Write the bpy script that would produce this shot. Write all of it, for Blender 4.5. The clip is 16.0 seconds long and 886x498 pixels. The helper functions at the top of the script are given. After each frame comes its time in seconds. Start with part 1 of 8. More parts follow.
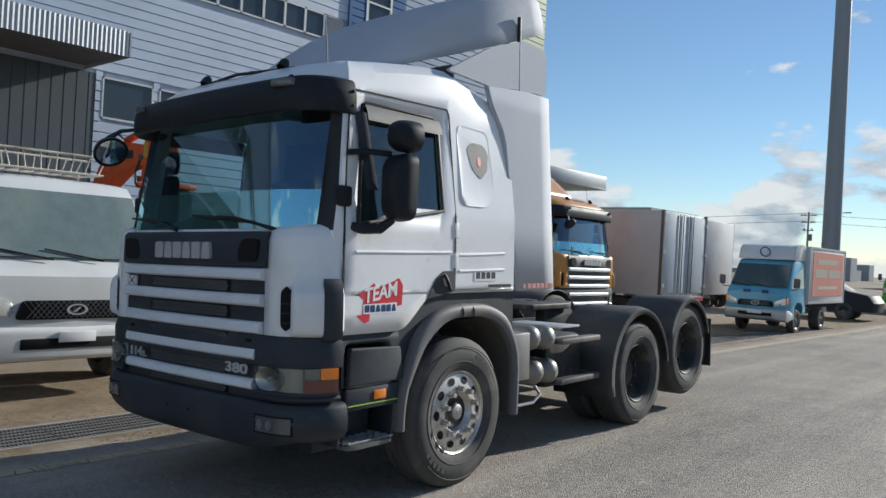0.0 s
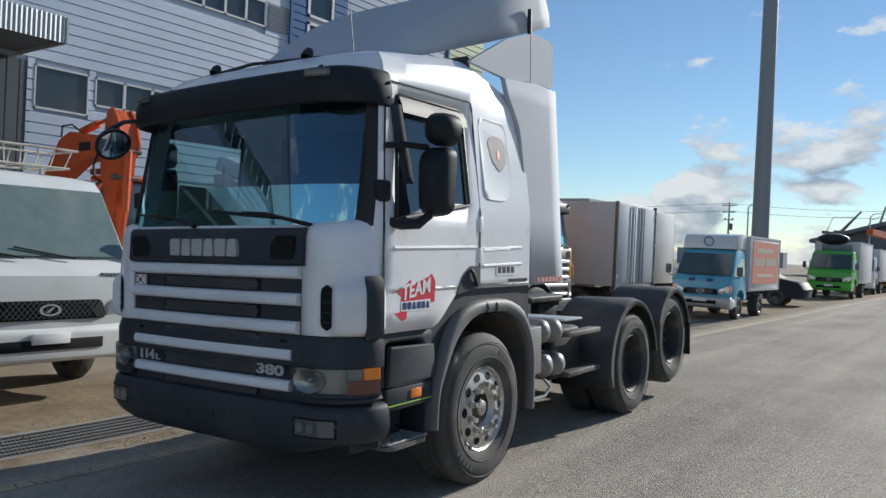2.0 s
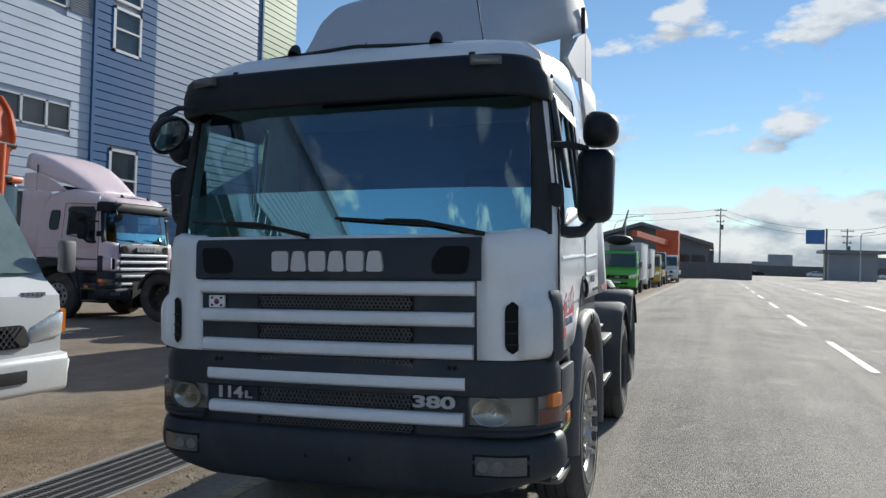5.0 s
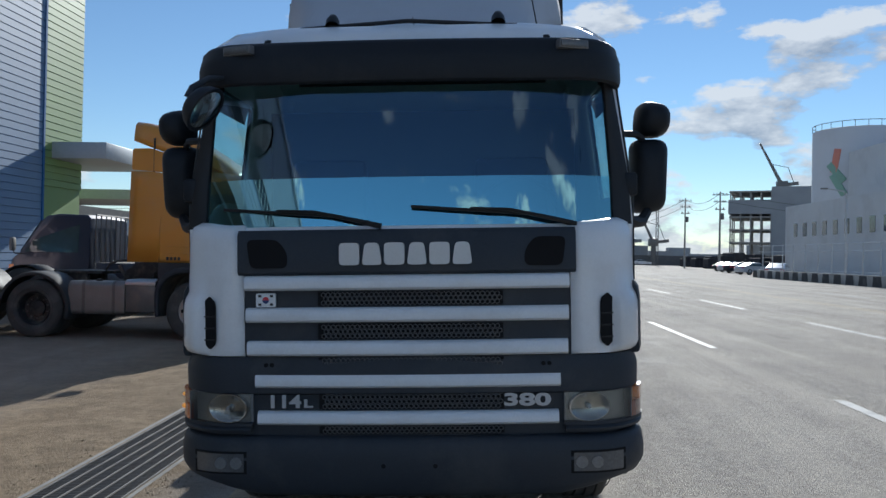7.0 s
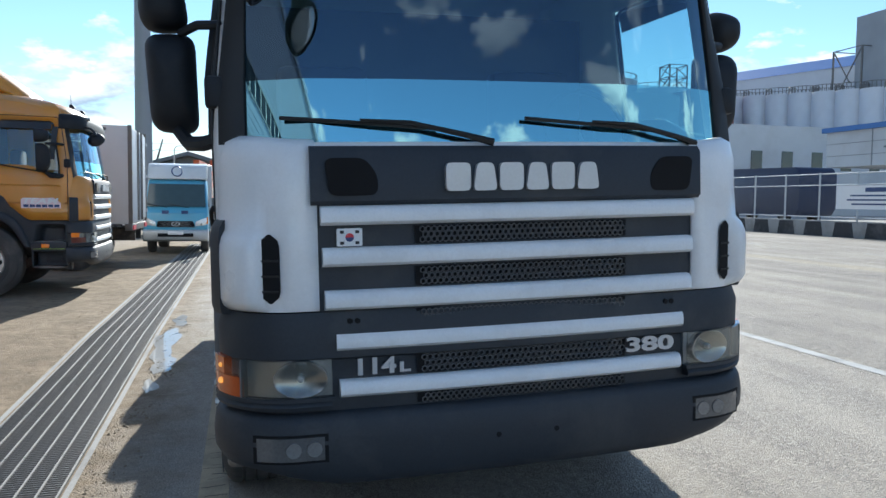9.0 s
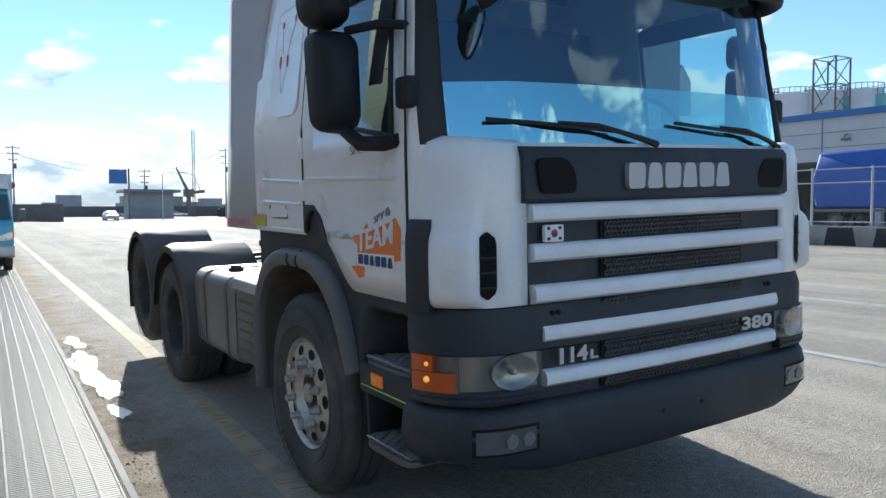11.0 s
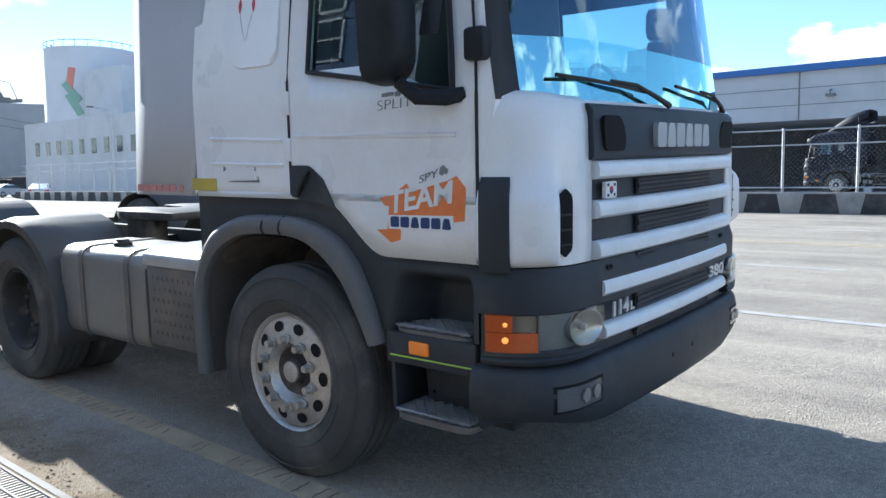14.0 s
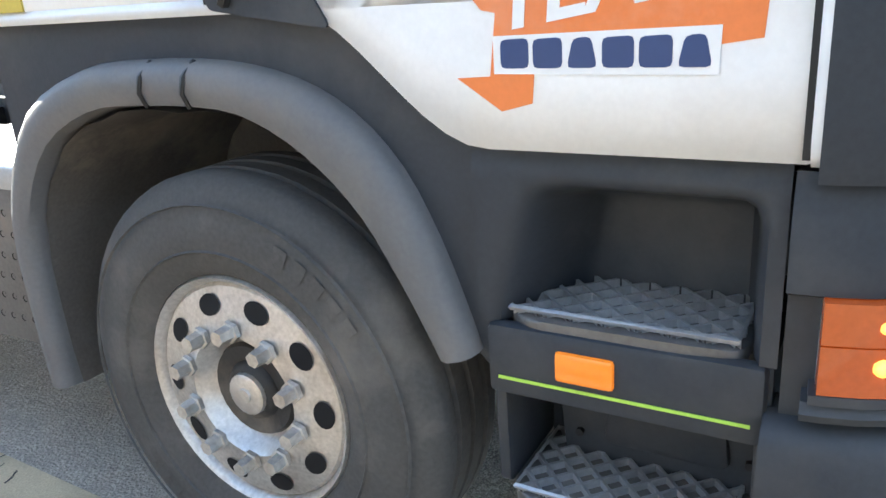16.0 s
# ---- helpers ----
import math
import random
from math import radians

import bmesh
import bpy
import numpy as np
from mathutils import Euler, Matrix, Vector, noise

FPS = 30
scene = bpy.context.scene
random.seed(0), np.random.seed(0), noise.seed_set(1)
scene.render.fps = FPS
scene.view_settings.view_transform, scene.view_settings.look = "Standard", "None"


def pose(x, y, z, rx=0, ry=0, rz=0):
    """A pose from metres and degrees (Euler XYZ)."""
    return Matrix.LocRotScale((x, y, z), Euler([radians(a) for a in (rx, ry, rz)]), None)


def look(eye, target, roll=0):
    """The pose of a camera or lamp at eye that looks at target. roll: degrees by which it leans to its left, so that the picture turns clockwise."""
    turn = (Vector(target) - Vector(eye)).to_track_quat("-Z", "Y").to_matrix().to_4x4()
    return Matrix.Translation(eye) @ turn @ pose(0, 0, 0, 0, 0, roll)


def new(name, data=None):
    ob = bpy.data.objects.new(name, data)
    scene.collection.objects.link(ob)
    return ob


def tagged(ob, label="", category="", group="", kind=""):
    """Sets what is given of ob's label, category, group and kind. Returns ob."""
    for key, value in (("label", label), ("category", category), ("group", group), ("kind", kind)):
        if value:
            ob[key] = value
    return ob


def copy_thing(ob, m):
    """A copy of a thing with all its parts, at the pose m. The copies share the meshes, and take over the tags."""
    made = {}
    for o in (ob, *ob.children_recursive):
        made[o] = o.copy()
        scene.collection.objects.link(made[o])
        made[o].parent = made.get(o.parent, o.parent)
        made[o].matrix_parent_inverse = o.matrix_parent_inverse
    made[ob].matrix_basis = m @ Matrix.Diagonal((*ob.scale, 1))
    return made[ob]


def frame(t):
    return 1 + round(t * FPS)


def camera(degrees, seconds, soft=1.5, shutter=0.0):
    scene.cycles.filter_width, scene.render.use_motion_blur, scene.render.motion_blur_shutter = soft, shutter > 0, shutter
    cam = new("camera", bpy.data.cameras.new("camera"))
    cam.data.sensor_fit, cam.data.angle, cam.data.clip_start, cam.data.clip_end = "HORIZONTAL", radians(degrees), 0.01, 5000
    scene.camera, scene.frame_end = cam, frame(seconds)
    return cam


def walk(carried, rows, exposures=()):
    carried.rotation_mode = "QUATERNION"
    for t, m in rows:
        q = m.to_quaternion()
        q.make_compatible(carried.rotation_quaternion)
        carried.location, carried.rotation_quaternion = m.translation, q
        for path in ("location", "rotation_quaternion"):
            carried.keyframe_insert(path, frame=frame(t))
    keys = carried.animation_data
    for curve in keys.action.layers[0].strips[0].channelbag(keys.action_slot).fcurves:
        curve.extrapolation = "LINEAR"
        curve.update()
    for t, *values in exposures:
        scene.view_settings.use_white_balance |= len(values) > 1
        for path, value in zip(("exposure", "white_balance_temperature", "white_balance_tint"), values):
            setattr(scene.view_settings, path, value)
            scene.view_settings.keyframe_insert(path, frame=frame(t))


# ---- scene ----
cam = camera(59.4, 16.0)
METRES, EYE, TILT, LEAN, TURN = 12.0, 1.71, 0.0, 0.0, 41.4
ROWS = [
    (0.0, 0.0, 0.0, 0.0, -0.01, 0.23, -3.22),
    (0.5, -0.0003, -0.0015, 0.0001, -0.41, 0.25, -3.35),
    (1.0, -0.0093, -0.0013, -0.0005, -1.36, 0.16, -3.38),
    (1.5, -0.0372, 0.0024, -0.0007, -3.06, -0.01, -3.12),
    (2.0, -0.0573, 0.01, -0.001, -5.27, -0.12, -2.65),
    (2.5, -0.0799, 0.0234, -0.0009, -7.88, -0.11, -2.15),
    (3.0, -0.115, 0.0302, -0.001, -10.61, -0.02, -1.87),
    (3.5, -0.1427, 0.0427, -0.0019, -13.09, 0.24, -1.71),
    (4.0, -0.1718, 0.0593, -0.0026, -15.53, 0.4, -1.64),
    (6.5, -0.3143, 0.1545, -0.0069, -34.02, 1.03, -1.44),
    (7.0, -0.3353, 0.1768, -0.0074, -37.93, 0.45, -1.09),
    (7.5, -0.3371, 0.208, -0.0111, -41.81, -1.7, -1.06),
    (8.0, -0.3468, 0.2438, -0.0148, -46.93, -2.59, -1.17),
    (8.5, -0.3614, 0.2813, -0.016, -51.45, -3.25, -1.05),
    (9.0, -0.3833, 0.3158, -0.0157, -55.77, -3.57, -0.7),
    (11.5, -0.4702, 0.4621, -0.0204, -75.64, -1.65, -0.03),
    (12.0, -0.4819, 0.4843, -0.016, -78.86, 1.55, -0.0),
    (12.5, -0.4847, 0.5033, -0.0129, -82.11, 5.33, 0.35),
    (13.0, -0.4843, 0.52, -0.015, -85.33, 3.79, 0.2),
    (13.5, -0.4877, 0.5371, -0.0186, -88.7, -1.1, 0.17),
    (14.0, -0.4627, 0.5499, -0.0235, -91.76, -5.16, 0.72),
    (14.5, -0.4273, 0.5602, -0.0262, -94.73, -8.88, 1.07),
    (15.0, -0.386, 0.5651, -0.0293, -97.09, -11.95, 1.54),
    (15.5, -0.3351, 0.5719, -0.0328, -98.8, -14.23, 2.3),
    (16.0, -0.2861, 0.5865, -0.033, -100.03, -16.81, 3.57),
]
walk(cam, [(t, pose(0, 0, EYE, TILT, LEAN, TURN) @ pose(METRES * x, METRES * y, METRES * z, 90 + pitch, roll, yaw)) for t, x, y, z, yaw, pitch, roll in ROWS],
     exposures=[(0.0, 0.2, 6250, 7), (3.5, 0.15, 6250, 7), (6.5, 0.35, 6000, 7), (7.0, 0.15, 5900, 7), (8.0, 0.6, 6000, 6), (9.0, 0.95, 6000, 5), (11.5, 0.85, 6000, 5), (12.5, 0.4, 5850, 4), (13.0, 0.25, 5850, 4), (13.5, 0.95, 5850, 5), (14.5, 1.6, 6000, 6), (15.2, 2.15, 6250, 4), (16.0, 2.95, 6600, 5)])

# ---------------------------------------------------------------- sky, sun
SUN_AZ, SUN_EL = 11.0, 24.2          # from +y towards +x, and height
world = bpy.data.worlds.new("sky")
scene.world = world
world.use_nodes = True
wn, wl = world.node_tree.nodes, world.node_tree.links
wn.clear()
w_out = wn.new("ShaderNodeOutputWorld")
w_bg = wn.new("ShaderNodeBackground")
w_sky = wn.new("ShaderNodeTexSky")
w_sky.sky_type = "NISHITA"
w_sky.sun_disc = False
w_sky.sun_elevation = radians(SUN_EL)
w_sky.sun_rotation = radians(SUN_AZ)
w_sky.air_density, w_sky.dust_density, w_sky.ozone_density = 1.0, 0.0, 3.2
w_bg.inputs["Strength"].default_value = 0.092
# broken cumulus: noise on a flat cloud deck, seen along each direction of the sky
w_tc = wn.new("ShaderNodeTexCoord")
w_sep = wn.new("ShaderNodeSeparateXYZ")
wl.new(w_tc.outputs["Generated"], w_sep.inputs[0])


def wmath(op, a, b=None, clamp=False):
    n = wn.new("ShaderNodeMath")
    n.operation, n.use_clamp = op, clamp
    for k, v in enumerate((a, b)):
        if v is None:
            continue
        if isinstance(v, (int, float)):
            n.inputs[k].default_value = v
        else:
            wl.new(v, n.inputs[k])
    return n.outputs[0]


w_el = wmath("MAXIMUM", w_sep.outputs["Z"], 0.0)


def cloud_density(lift):
    """Cloud noise over the directions of the sky, read a little higher up by lift."""
    comb = wn.new("ShaderNodeCombineXYZ")
    wl.new(w_sep.outputs["X"], comb.inputs["X"])
    wl.new(w_sep.outputs["Y"], comb.inputs["Y"])
    wl.new(wmath("MULTIPLY", wmath("ADD", w_el, lift), 2.3), comb.inputs["Z"])
    nz = wn.new("ShaderNodeTexNoise")
    nz.inputs["Scale"].default_value = 5.2
    nz.inputs["Detail"].default_value = 10.0
    nz.inputs["Roughness"].default_value = 0.56
    wl.new(comb.outputs[0], nz.inputs["Vector"])
    return nz.outputs["Fac"]


# a bank of cumulus low over the horizon, single puffs above it
w_here, w_above = cloud_density(0.0), cloud_density(0.022)
w_low = wmath("MULTIPLY", wmath("SUBTRACT", 0.27, w_el, True), 0.60)
w_cov = wmath("ADD", w_here, w_low)
w_ramp = wn.new("ShaderNodeMapRange")
w_ramp.inputs["From Min"].default_value, w_ramp.inputs["From Max"].default_value = 0.57, 0.62
w_ramp.clamp = True
wl.new(w_cov, w_ramp.inputs["Value"])
w_cloudcol = wn.new("ShaderNodeMixRGB")
w_cloudcol.inputs[1].default_value = (2.9, 3.4, 4.2, 1)
w_cloudcol.inputs[2].default_value = (7.4, 7.4, 7.4, 1)
wl.new(wmath("ADD", wmath("MULTIPLY", wmath("SUBTRACT", w_here, w_above), 7.0), 0.55, True), w_cloudcol.inputs[0])
w_mix = wn.new("ShaderNodeMixRGB")
wl.new(wmath("MULTIPLY", w_ramp.outputs[0], 0.9), w_mix.inputs[0])
wl.new(w_sky.outputs[0], w_mix.inputs[1])
wl.new(w_cloudcol.outputs[0], w_mix.inputs[2])
wl.new(w_mix.outputs[0], w_bg.inputs["Color"])
wl.new(w_bg.outputs[0], w_out.inputs["Surface"])

sun_data = bpy.data.lights.new("sun", "SUN")
sun_data.energy, sun_data.angle, sun_data.color = 4.6, radians(0.6), (1.0, 0.94, 0.85)
sun_lamp = new("sun", sun_data)
s_dir = Vector((math.sin(radians(SUN_AZ)) * math.cos(radians(SUN_EL)), math.cos(radians(SUN_AZ)) * math.cos(radians(SUN_EL)), math.sin(radians(SUN_EL))))
sun_lamp.matrix_world = look(s_dir * 60, (0, 0, 0))


# ---------------------------------------------------------------- materials
def material(name, color, rough=0.5, metal=0.0, vary=0.12, scale=6.0, fine=90.0, bump=0.05, coat=0.0, dirt=None, dirt_amount=0.0, emit=None, rnd=0.0, spec=0.5):
    """Principled surface with variation at two scales, a fine relief and, where given, patches of dirt."""
    m = bpy.data.materials.new(name)
    m.use_nodes = True
    nt = m.node_tree
    n, l = nt.nodes, nt.links
    b = n["Principled BSDF"]
    b.inputs["Roughness"].default_value = rough
    b.inputs["Metallic"].default_value = metal
    b.inputs["Coat Weight"].default_value = coat
    b.inputs["Specular IOR Level"].default_value = spec
    tc = n.new("ShaderNodeTexCoord")
    big = n.new("ShaderNodeTexNoise")
    big.inputs["Scale"].default_value, big.inputs["Detail"].default_value = scale, 4.0
    small = n.new("ShaderNodeTexNoise")
    small.inputs["Scale"].default_value, small.inputs["Detail"].default_value = fine, 3.0
    for t in (big, small):
        l.new(tc.outputs["Object"], t.inputs["Vector"])
    mixn = n.new("ShaderNodeMath")
    mixn.operation = "ADD"
    l.new(big.outputs["Fac"], mixn.inputs[0])
    l.new(small.outputs["Fac"], mixn.inputs[1])
    last = mixn.outputs[0]
    if rnd:
        oi = n.new("ShaderNodeObjectInfo")
        mr = n.new("ShaderNodeMath")
        mr.operation = "MULTIPLY_ADD"
        l.new(oi.outputs["Random"], mr.inputs[0])
        mr.inputs[1].default_value = rnd
        l.new(last, mr.inputs[2])
        last = mr.outputs[0]
    rng = n.new("ShaderNodeMapRange")
    rng.inputs["From Min"].default_value, rng.inputs["From Max"].default_value = 0.6, 1.4
    rng.inputs["To Min"].default_value, rng.inputs["To Max"].default_value = 1 - vary, 1 + vary
    l.new(last, rng.inputs["Value"])
    hsv = n.new("ShaderNodeHueSaturation")
    hsv.inputs["Color"].default_value = (*color, 1)
    l.new(rng.outputs[0], hsv.inputs["Value"])
    col = hsv.outputs[0]
    if dirt:
        dn = n.new("ShaderNodeTexNoise")
        dn.inputs["Scale"].default_value, dn.inputs["Detail"].default_value = scale * 0.6, 8.0
        dn.inputs["Roughness"].default_value = 0.65
        l.new(tc.outputs["Object"], dn.inputs["Vector"])
        dr = n.new("ShaderNodeMapRange")
        dr.inputs["From Min"].default_value, dr.inputs["From Max"].default_value = 0.50, 0.72
        dr.inputs["To Max"].default_value = dirt_amount
        l.new(dn.outputs["Fac"], dr.inputs["Value"])
        mx = n.new("ShaderNodeMixRGB")
        l.new(dr.outputs[0], mx.inputs[0])
        l.new(col, mx.inputs[1])
        mx.inputs[2].default_value = (*dirt, 1)
        col = mx.outputs[0]
    l.new(col, b.inputs["Base Color"])
    rr = n.new("ShaderNodeMapRange")
    rr.inputs["To Min"].default_value, rr.inputs["To Max"].default_value = max(0.02, rough - 0.1), min(1, rough + 0.1)
    l.new(big.outputs["Fac"], rr.inputs["Value"])
    l.new(rr.outputs[0], b.inputs["Roughness"])
    if bump:
        bp = n.new("ShaderNodeBump")
        bp.inputs["Strength"].default_value, bp.inputs["Distance"].default_value = bump, 0.01
        l.new(small.outputs["Fac"], bp.inputs["Height"])
        l.new(bp.outputs[0], b.inputs["Normal"])
    if emit:
        b.inputs["Emission Color"].default_value = (*emit[:3], 1)
        b.inputs["Emission Strength"].default_value = emit[3]
    return m


def glass(name, tint, gloss_rough=0.02, reflect=0.0, sheen=(0.9, 0.97, 1.0)):
    """Thin pane: tinted see-through that mirrors more at a glancing angle, alike from both sides; reflect adds a coated, mirror-like share."""
    m = bpy.data.materials.new(name)
    m.use_nodes = True
    n, l = m.node_tree.nodes, m.node_tree.links
    n.clear()
    out = n.new("ShaderNodeOutputMaterial")
    tr = n.new("ShaderNodeBsdfTransparent")
    tr.inputs["Color"].default_value = (*tint, 1)
    gl = n.new("ShaderNodeBsdfGlossy")
    gl.inputs["Roughness"].default_value = gloss_rough
    gl.inputs["Color"].default_value = (*sheen, 1)
    lw = n.new("ShaderNodeLayerWeight")
    lw.inputs["Blend"].default_value = 0.5
    pw = n.new("ShaderNodeMath")
    pw.operation = "POWER"
    l.new(lw.outputs["Facing"], pw.inputs[0])
    pw.inputs[1].default_value = 4.0
    ad = n.new("ShaderNodeMath")
    ad.operation, ad.use_clamp = "MULTIPLY_ADD", True
    l.new(pw.outputs[0], ad.inputs[0])
    ad.inputs[1].default_value = 0.9
    ad.inputs[2].default_value = 0.05 + reflect
    mx = n.new("ShaderNodeMixShader")
    l.new(ad.outputs[0], mx.inputs[0])
    l.new(tr.outputs[0], mx.inputs[1])
    l.new(gl.outputs[0], mx.inputs[2])
    l.new(mx.outputs[0], out.inputs["Surface"])
    return m


DUST = (0.30, 0.25, 0.19)
M_WHITE = material("white_paint", (0.86, 0.865, 0.87), 0.3, vary=0.04, bump=0.01, coat=0.4, dirt=(0.5, 0.47, 0.42), dirt_amount=0.25, scale=2.5)
M_FAIR = material("fairing_paint", (0.50, 0.525, 0.57), 0.75, spec=0.15, vary=0.05, bump=0.01, dirt=(0.42, 0.41, 0.4), dirt_amount=0.3, scale=2.0)
M_ORANGE = material("orange_cab_paint", (0.62, 0.26, 0.03), 0.35, vary=0.06, bump=0.01, coat=0.4, dirt=DUST, dirt_amount=0.25, scale=2.0)
M_PINK = material("pale_pink_paint", (0.84, 0.68, 0.70), 0.4, vary=0.05, bump=0.01, coat=0.3)
M_PLASTIC = material("dark_grey_plastic", (0.033, 0.039, 0.048), 0.55, spec=0.36, vary=0.14, bump=0.05, dirt=(0.15, 0.14, 0.125), dirt_amount=0.32, scale=3.0)
M_PLASTIC2 = material("worn_grey_plastic", (0.13, 0.13, 0.132), 0.6, vary=0.12, bump=0.05, dirt=DUST, dirt_amount=0.35, scale=3.0)
M_MUDG = material("dusty_black_plastic", (0.05, 0.05, 0.052), 0.65, vary=0.15, bump=0.06, dirt=(0.16, 0.145, 0.125), dirt_amount=0.5, scale=3.0)
M_DPLASTIC = material("black_moulded_plastic", (0.015, 0.018, 0.023), 0.55, spec=0.28, vary=0.12, bump=0.04, dirt=(0.07, 0.065, 0.06), dirt_amount=0.3, scale=3.0)
M_BLACK = material("black_rubber_trim", (0.012, 0.012, 0.013), 0.55, vary=0.1, bump=0.02)
# near-black for openings: the shade inside them is put into the colour
M_HOLE_SHADE = material("painted_hole_shade", (0.004, 0.004, 0.005), 0.9, vary=0.1, bump=0.0)
M_ARCH = material("dusty_arch_liner", (0.10, 0.09, 0.08), 0.85, vary=0.25, bump=0.08, dirt=(0.30, 0.25, 0.19), dirt_amount=0.8, scale=4.0)
M_TYRE = material("tyre_rubber", (0.068, 0.066, 0.063), 0.8, vary=0.25, bump=0.1, dirt=(0.19, 0.17, 0.15), dirt_amount=0.7, scale=4.0)
M_RIM = material("worn_aluminium", (0.60, 0.58, 0.55), 0.42, metal=0.8, vary=0.25, bump=0.06, dirt=(0.2, 0.15, 0.11), dirt_amount=0.6, scale=9.0)
M_STEEL = material("dusty_steel", (0.16, 0.155, 0.15), 0.5, metal=0.5, vary=0.2, bump=0.06, dirt=DUST, dirt_amount=0.5, scale=5.0)
M_GALV = material("galvanised_steel", (0.50, 0.51, 0.52), 0.45, metal=0.7, vary=0.15, bump=0.04, dirt=DUST, dirt_amount=0.3)
M_CHASSIS = material("chassis_black", (0.022, 0.022, 0.023), 0.6, vary=0.25, bump=0.08, dirt=DUST, dirt_amount=0.45, scale=5.0)
M_TANK = material("dusty_aluminium_tank", (0.24, 0.235, 0.225), 0.45, metal=0.45, vary=0.18, bump=0.05, dirt=DUST, dirt_amount=0.55, scale=3.0)
M_BAR = material("satin_silver_bar", (0.84, 0.85, 0.86), 0.34, vary=0.06, bump=0.02, dirt=(0.40, 0.37, 0.33), dirt_amount=0.25, scale=4.0)
M_SILVER = material("silver_letter", (0.55, 0.56, 0.57), 0.35, metal=0.3, vary=0.06, bump=0.0)
# faint glow added to the amber, though these lenses are unlit
M_AMBER = material("glowing_amber_lens", (0.75, 0.22, 0.02), 0.2, vary=0.08, bump=0.02, coat=0.5, emit=(1.0, 0.25, 0.02, 0.05))
M_AMBER_LIT = material("lit_amber_lens", (0.36, 0.075, 0.018), 0.2, vary=0.15, bump=0.03, coat=0.5, emit=(1.0, 0.16, 0.01, 0.02))
M_BULB = material("glowing_bulb", (1.0, 0.6, 0.2), 0.3, vary=0.0, bump=0.0, emit=(1.0, 0.35, 0.04, 0.35))
M_SMOKE = material("smoked_red_lens", (0.16, 0.05, 0.035), 0.15, vary=0.1, bump=0.02, coat=0.5)
M_REFLECTOR = material("lamp_reflector", (0.80, 0.80, 0.77), 0.28, metal=0.55, vary=0.1, bump=0.02)
M_LAMPBACK = material("lamp_housing", (0.34, 0.35, 0.36), 0.35, metal=0.5, vary=0.15, bump=0.02)
M_DISH = material("dim_lamp_dish", (0.22, 0.22, 0.22), 0.3, metal=0.3, vary=0.2, bump=0.02, coat=0.4)
M_FOG = material("dark_fog_lens", (0.12, 0.12, 0.12), 0.15, vary=0.2, bump=0.03, coat=0.6)
M_BOWL = material("lamp_bowl", (0.46, 0.465, 0.46), 0.22, metal=0.95, vary=0.12, bump=0.02)
M_LENS = glass("headlamp_glass", (0.88, 0.88, 0.86), 0.06, 0.0)
M_SCREEN = glass("tinted_windscreen", (0.50, 0.72, 0.73), 0.01, 0.08, (0.55, 0.75, 1.0))
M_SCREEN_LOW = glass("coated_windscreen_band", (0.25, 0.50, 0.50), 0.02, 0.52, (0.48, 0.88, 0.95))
M_WINDOW = glass("side_window_glass", (0.78, 0.90, 0.90), 0.01, 0.05)
M_PANE = material("dark_window_pane", (0.03, 0.04, 0.05), 0.08, vary=0.3, scale=0.7, bump=0.0, coat=0.3, rnd=0.4)
M_MIRROR = material("mirror_glass", (0.8, 0.82, 0.84), 0.03, metal=1.0, vary=0.02, bump=0.0)
M_GLASSV = material("vehicle_glass", (0.055, 0.085, 0.085), 0.05, vary=0.15, bump=0.0, coat=1.0)
M_SEAT = material("dark_seat_cloth", (0.05, 0.05, 0.055), 0.9, vary=0.2, bump=0.1)
M_DASH = material("dashboard_plastic", (0.09, 0.09, 0.095), 0.6, vary=0.15, bump=0.05)
M_RED = material("red_decal", (0.62, 0.03, 0.05), 0.4, vary=0.05, bump=0.0)
M_FADED = material("faded_red_print", (0.52, 0.24, 0.22), 0.6, vary=0.15, bump=0.0)
M_DORANGE = material("orange_decal", (0.80, 0.21, 0.05), 0.4, vary=0.06, bump=0.0, dirt=(0.7, 0.6, 0.5), dirt_amount=0.2)
M_NAVY = material("navy_decal", (0.02, 0.05, 0.16), 0.4, vary=0.05, bump=0.0)
M_DWHITE = material("white_decal", (0.82, 0.82, 0.82), 0.4, vary=0.03, bump=0.0)
M_DGREY = material("grey_decal", (0.20, 0.21, 0.22), 0.5, vary=0.06, bump=0.0)
M_DBLACK = material("black_decal", (0.02, 0.02, 0.022), 0.5, vary=0.05, bump=0.0)
M_YDECAL = material("faded_yellow_decal", (0.55, 0.42, 0.07), 0.5, vary=0.1, bump=0.0)
M_GREENTAPE = material("yellow_green_tape", (0.45, 0.70, 0.10), 0.4, vary=0.1, bump=0.0)


# ---------------------------------------------------------------- mesh helpers
def part(name, bm, mat, parent=None, label="", at=None, smooth=40, second=None):
    """Links bm as one mesh object; under parent where given."""
    me = bpy.data.meshes.new(name)
    bmesh.ops.recalc_face_normals(bm, faces=bm.faces[:])
    bm.to_mesh(me)
    bm.free()
    me.materials.append(mat)
    for s in (second or ()):
        me.materials.append(s)
    if smooth:
        me.polygons.foreach_set("use_smooth", [True] * len(me.polygons))
        me.set_sharp_from_angle(angle=radians(smooth))
    ob = new(name, me)
    if parent:
        ob.parent = parent
    if at is not None:
        ob.matrix_basis = at
    if label:
        ob["label"] = label
    return ob


def thing(name, at, label, category, group="", kind=""):
    ob = new(name)
    ob.empty_display_size = 0.2
    ob.matrix_basis = at
    return tagged(ob, label, category, group, kind)


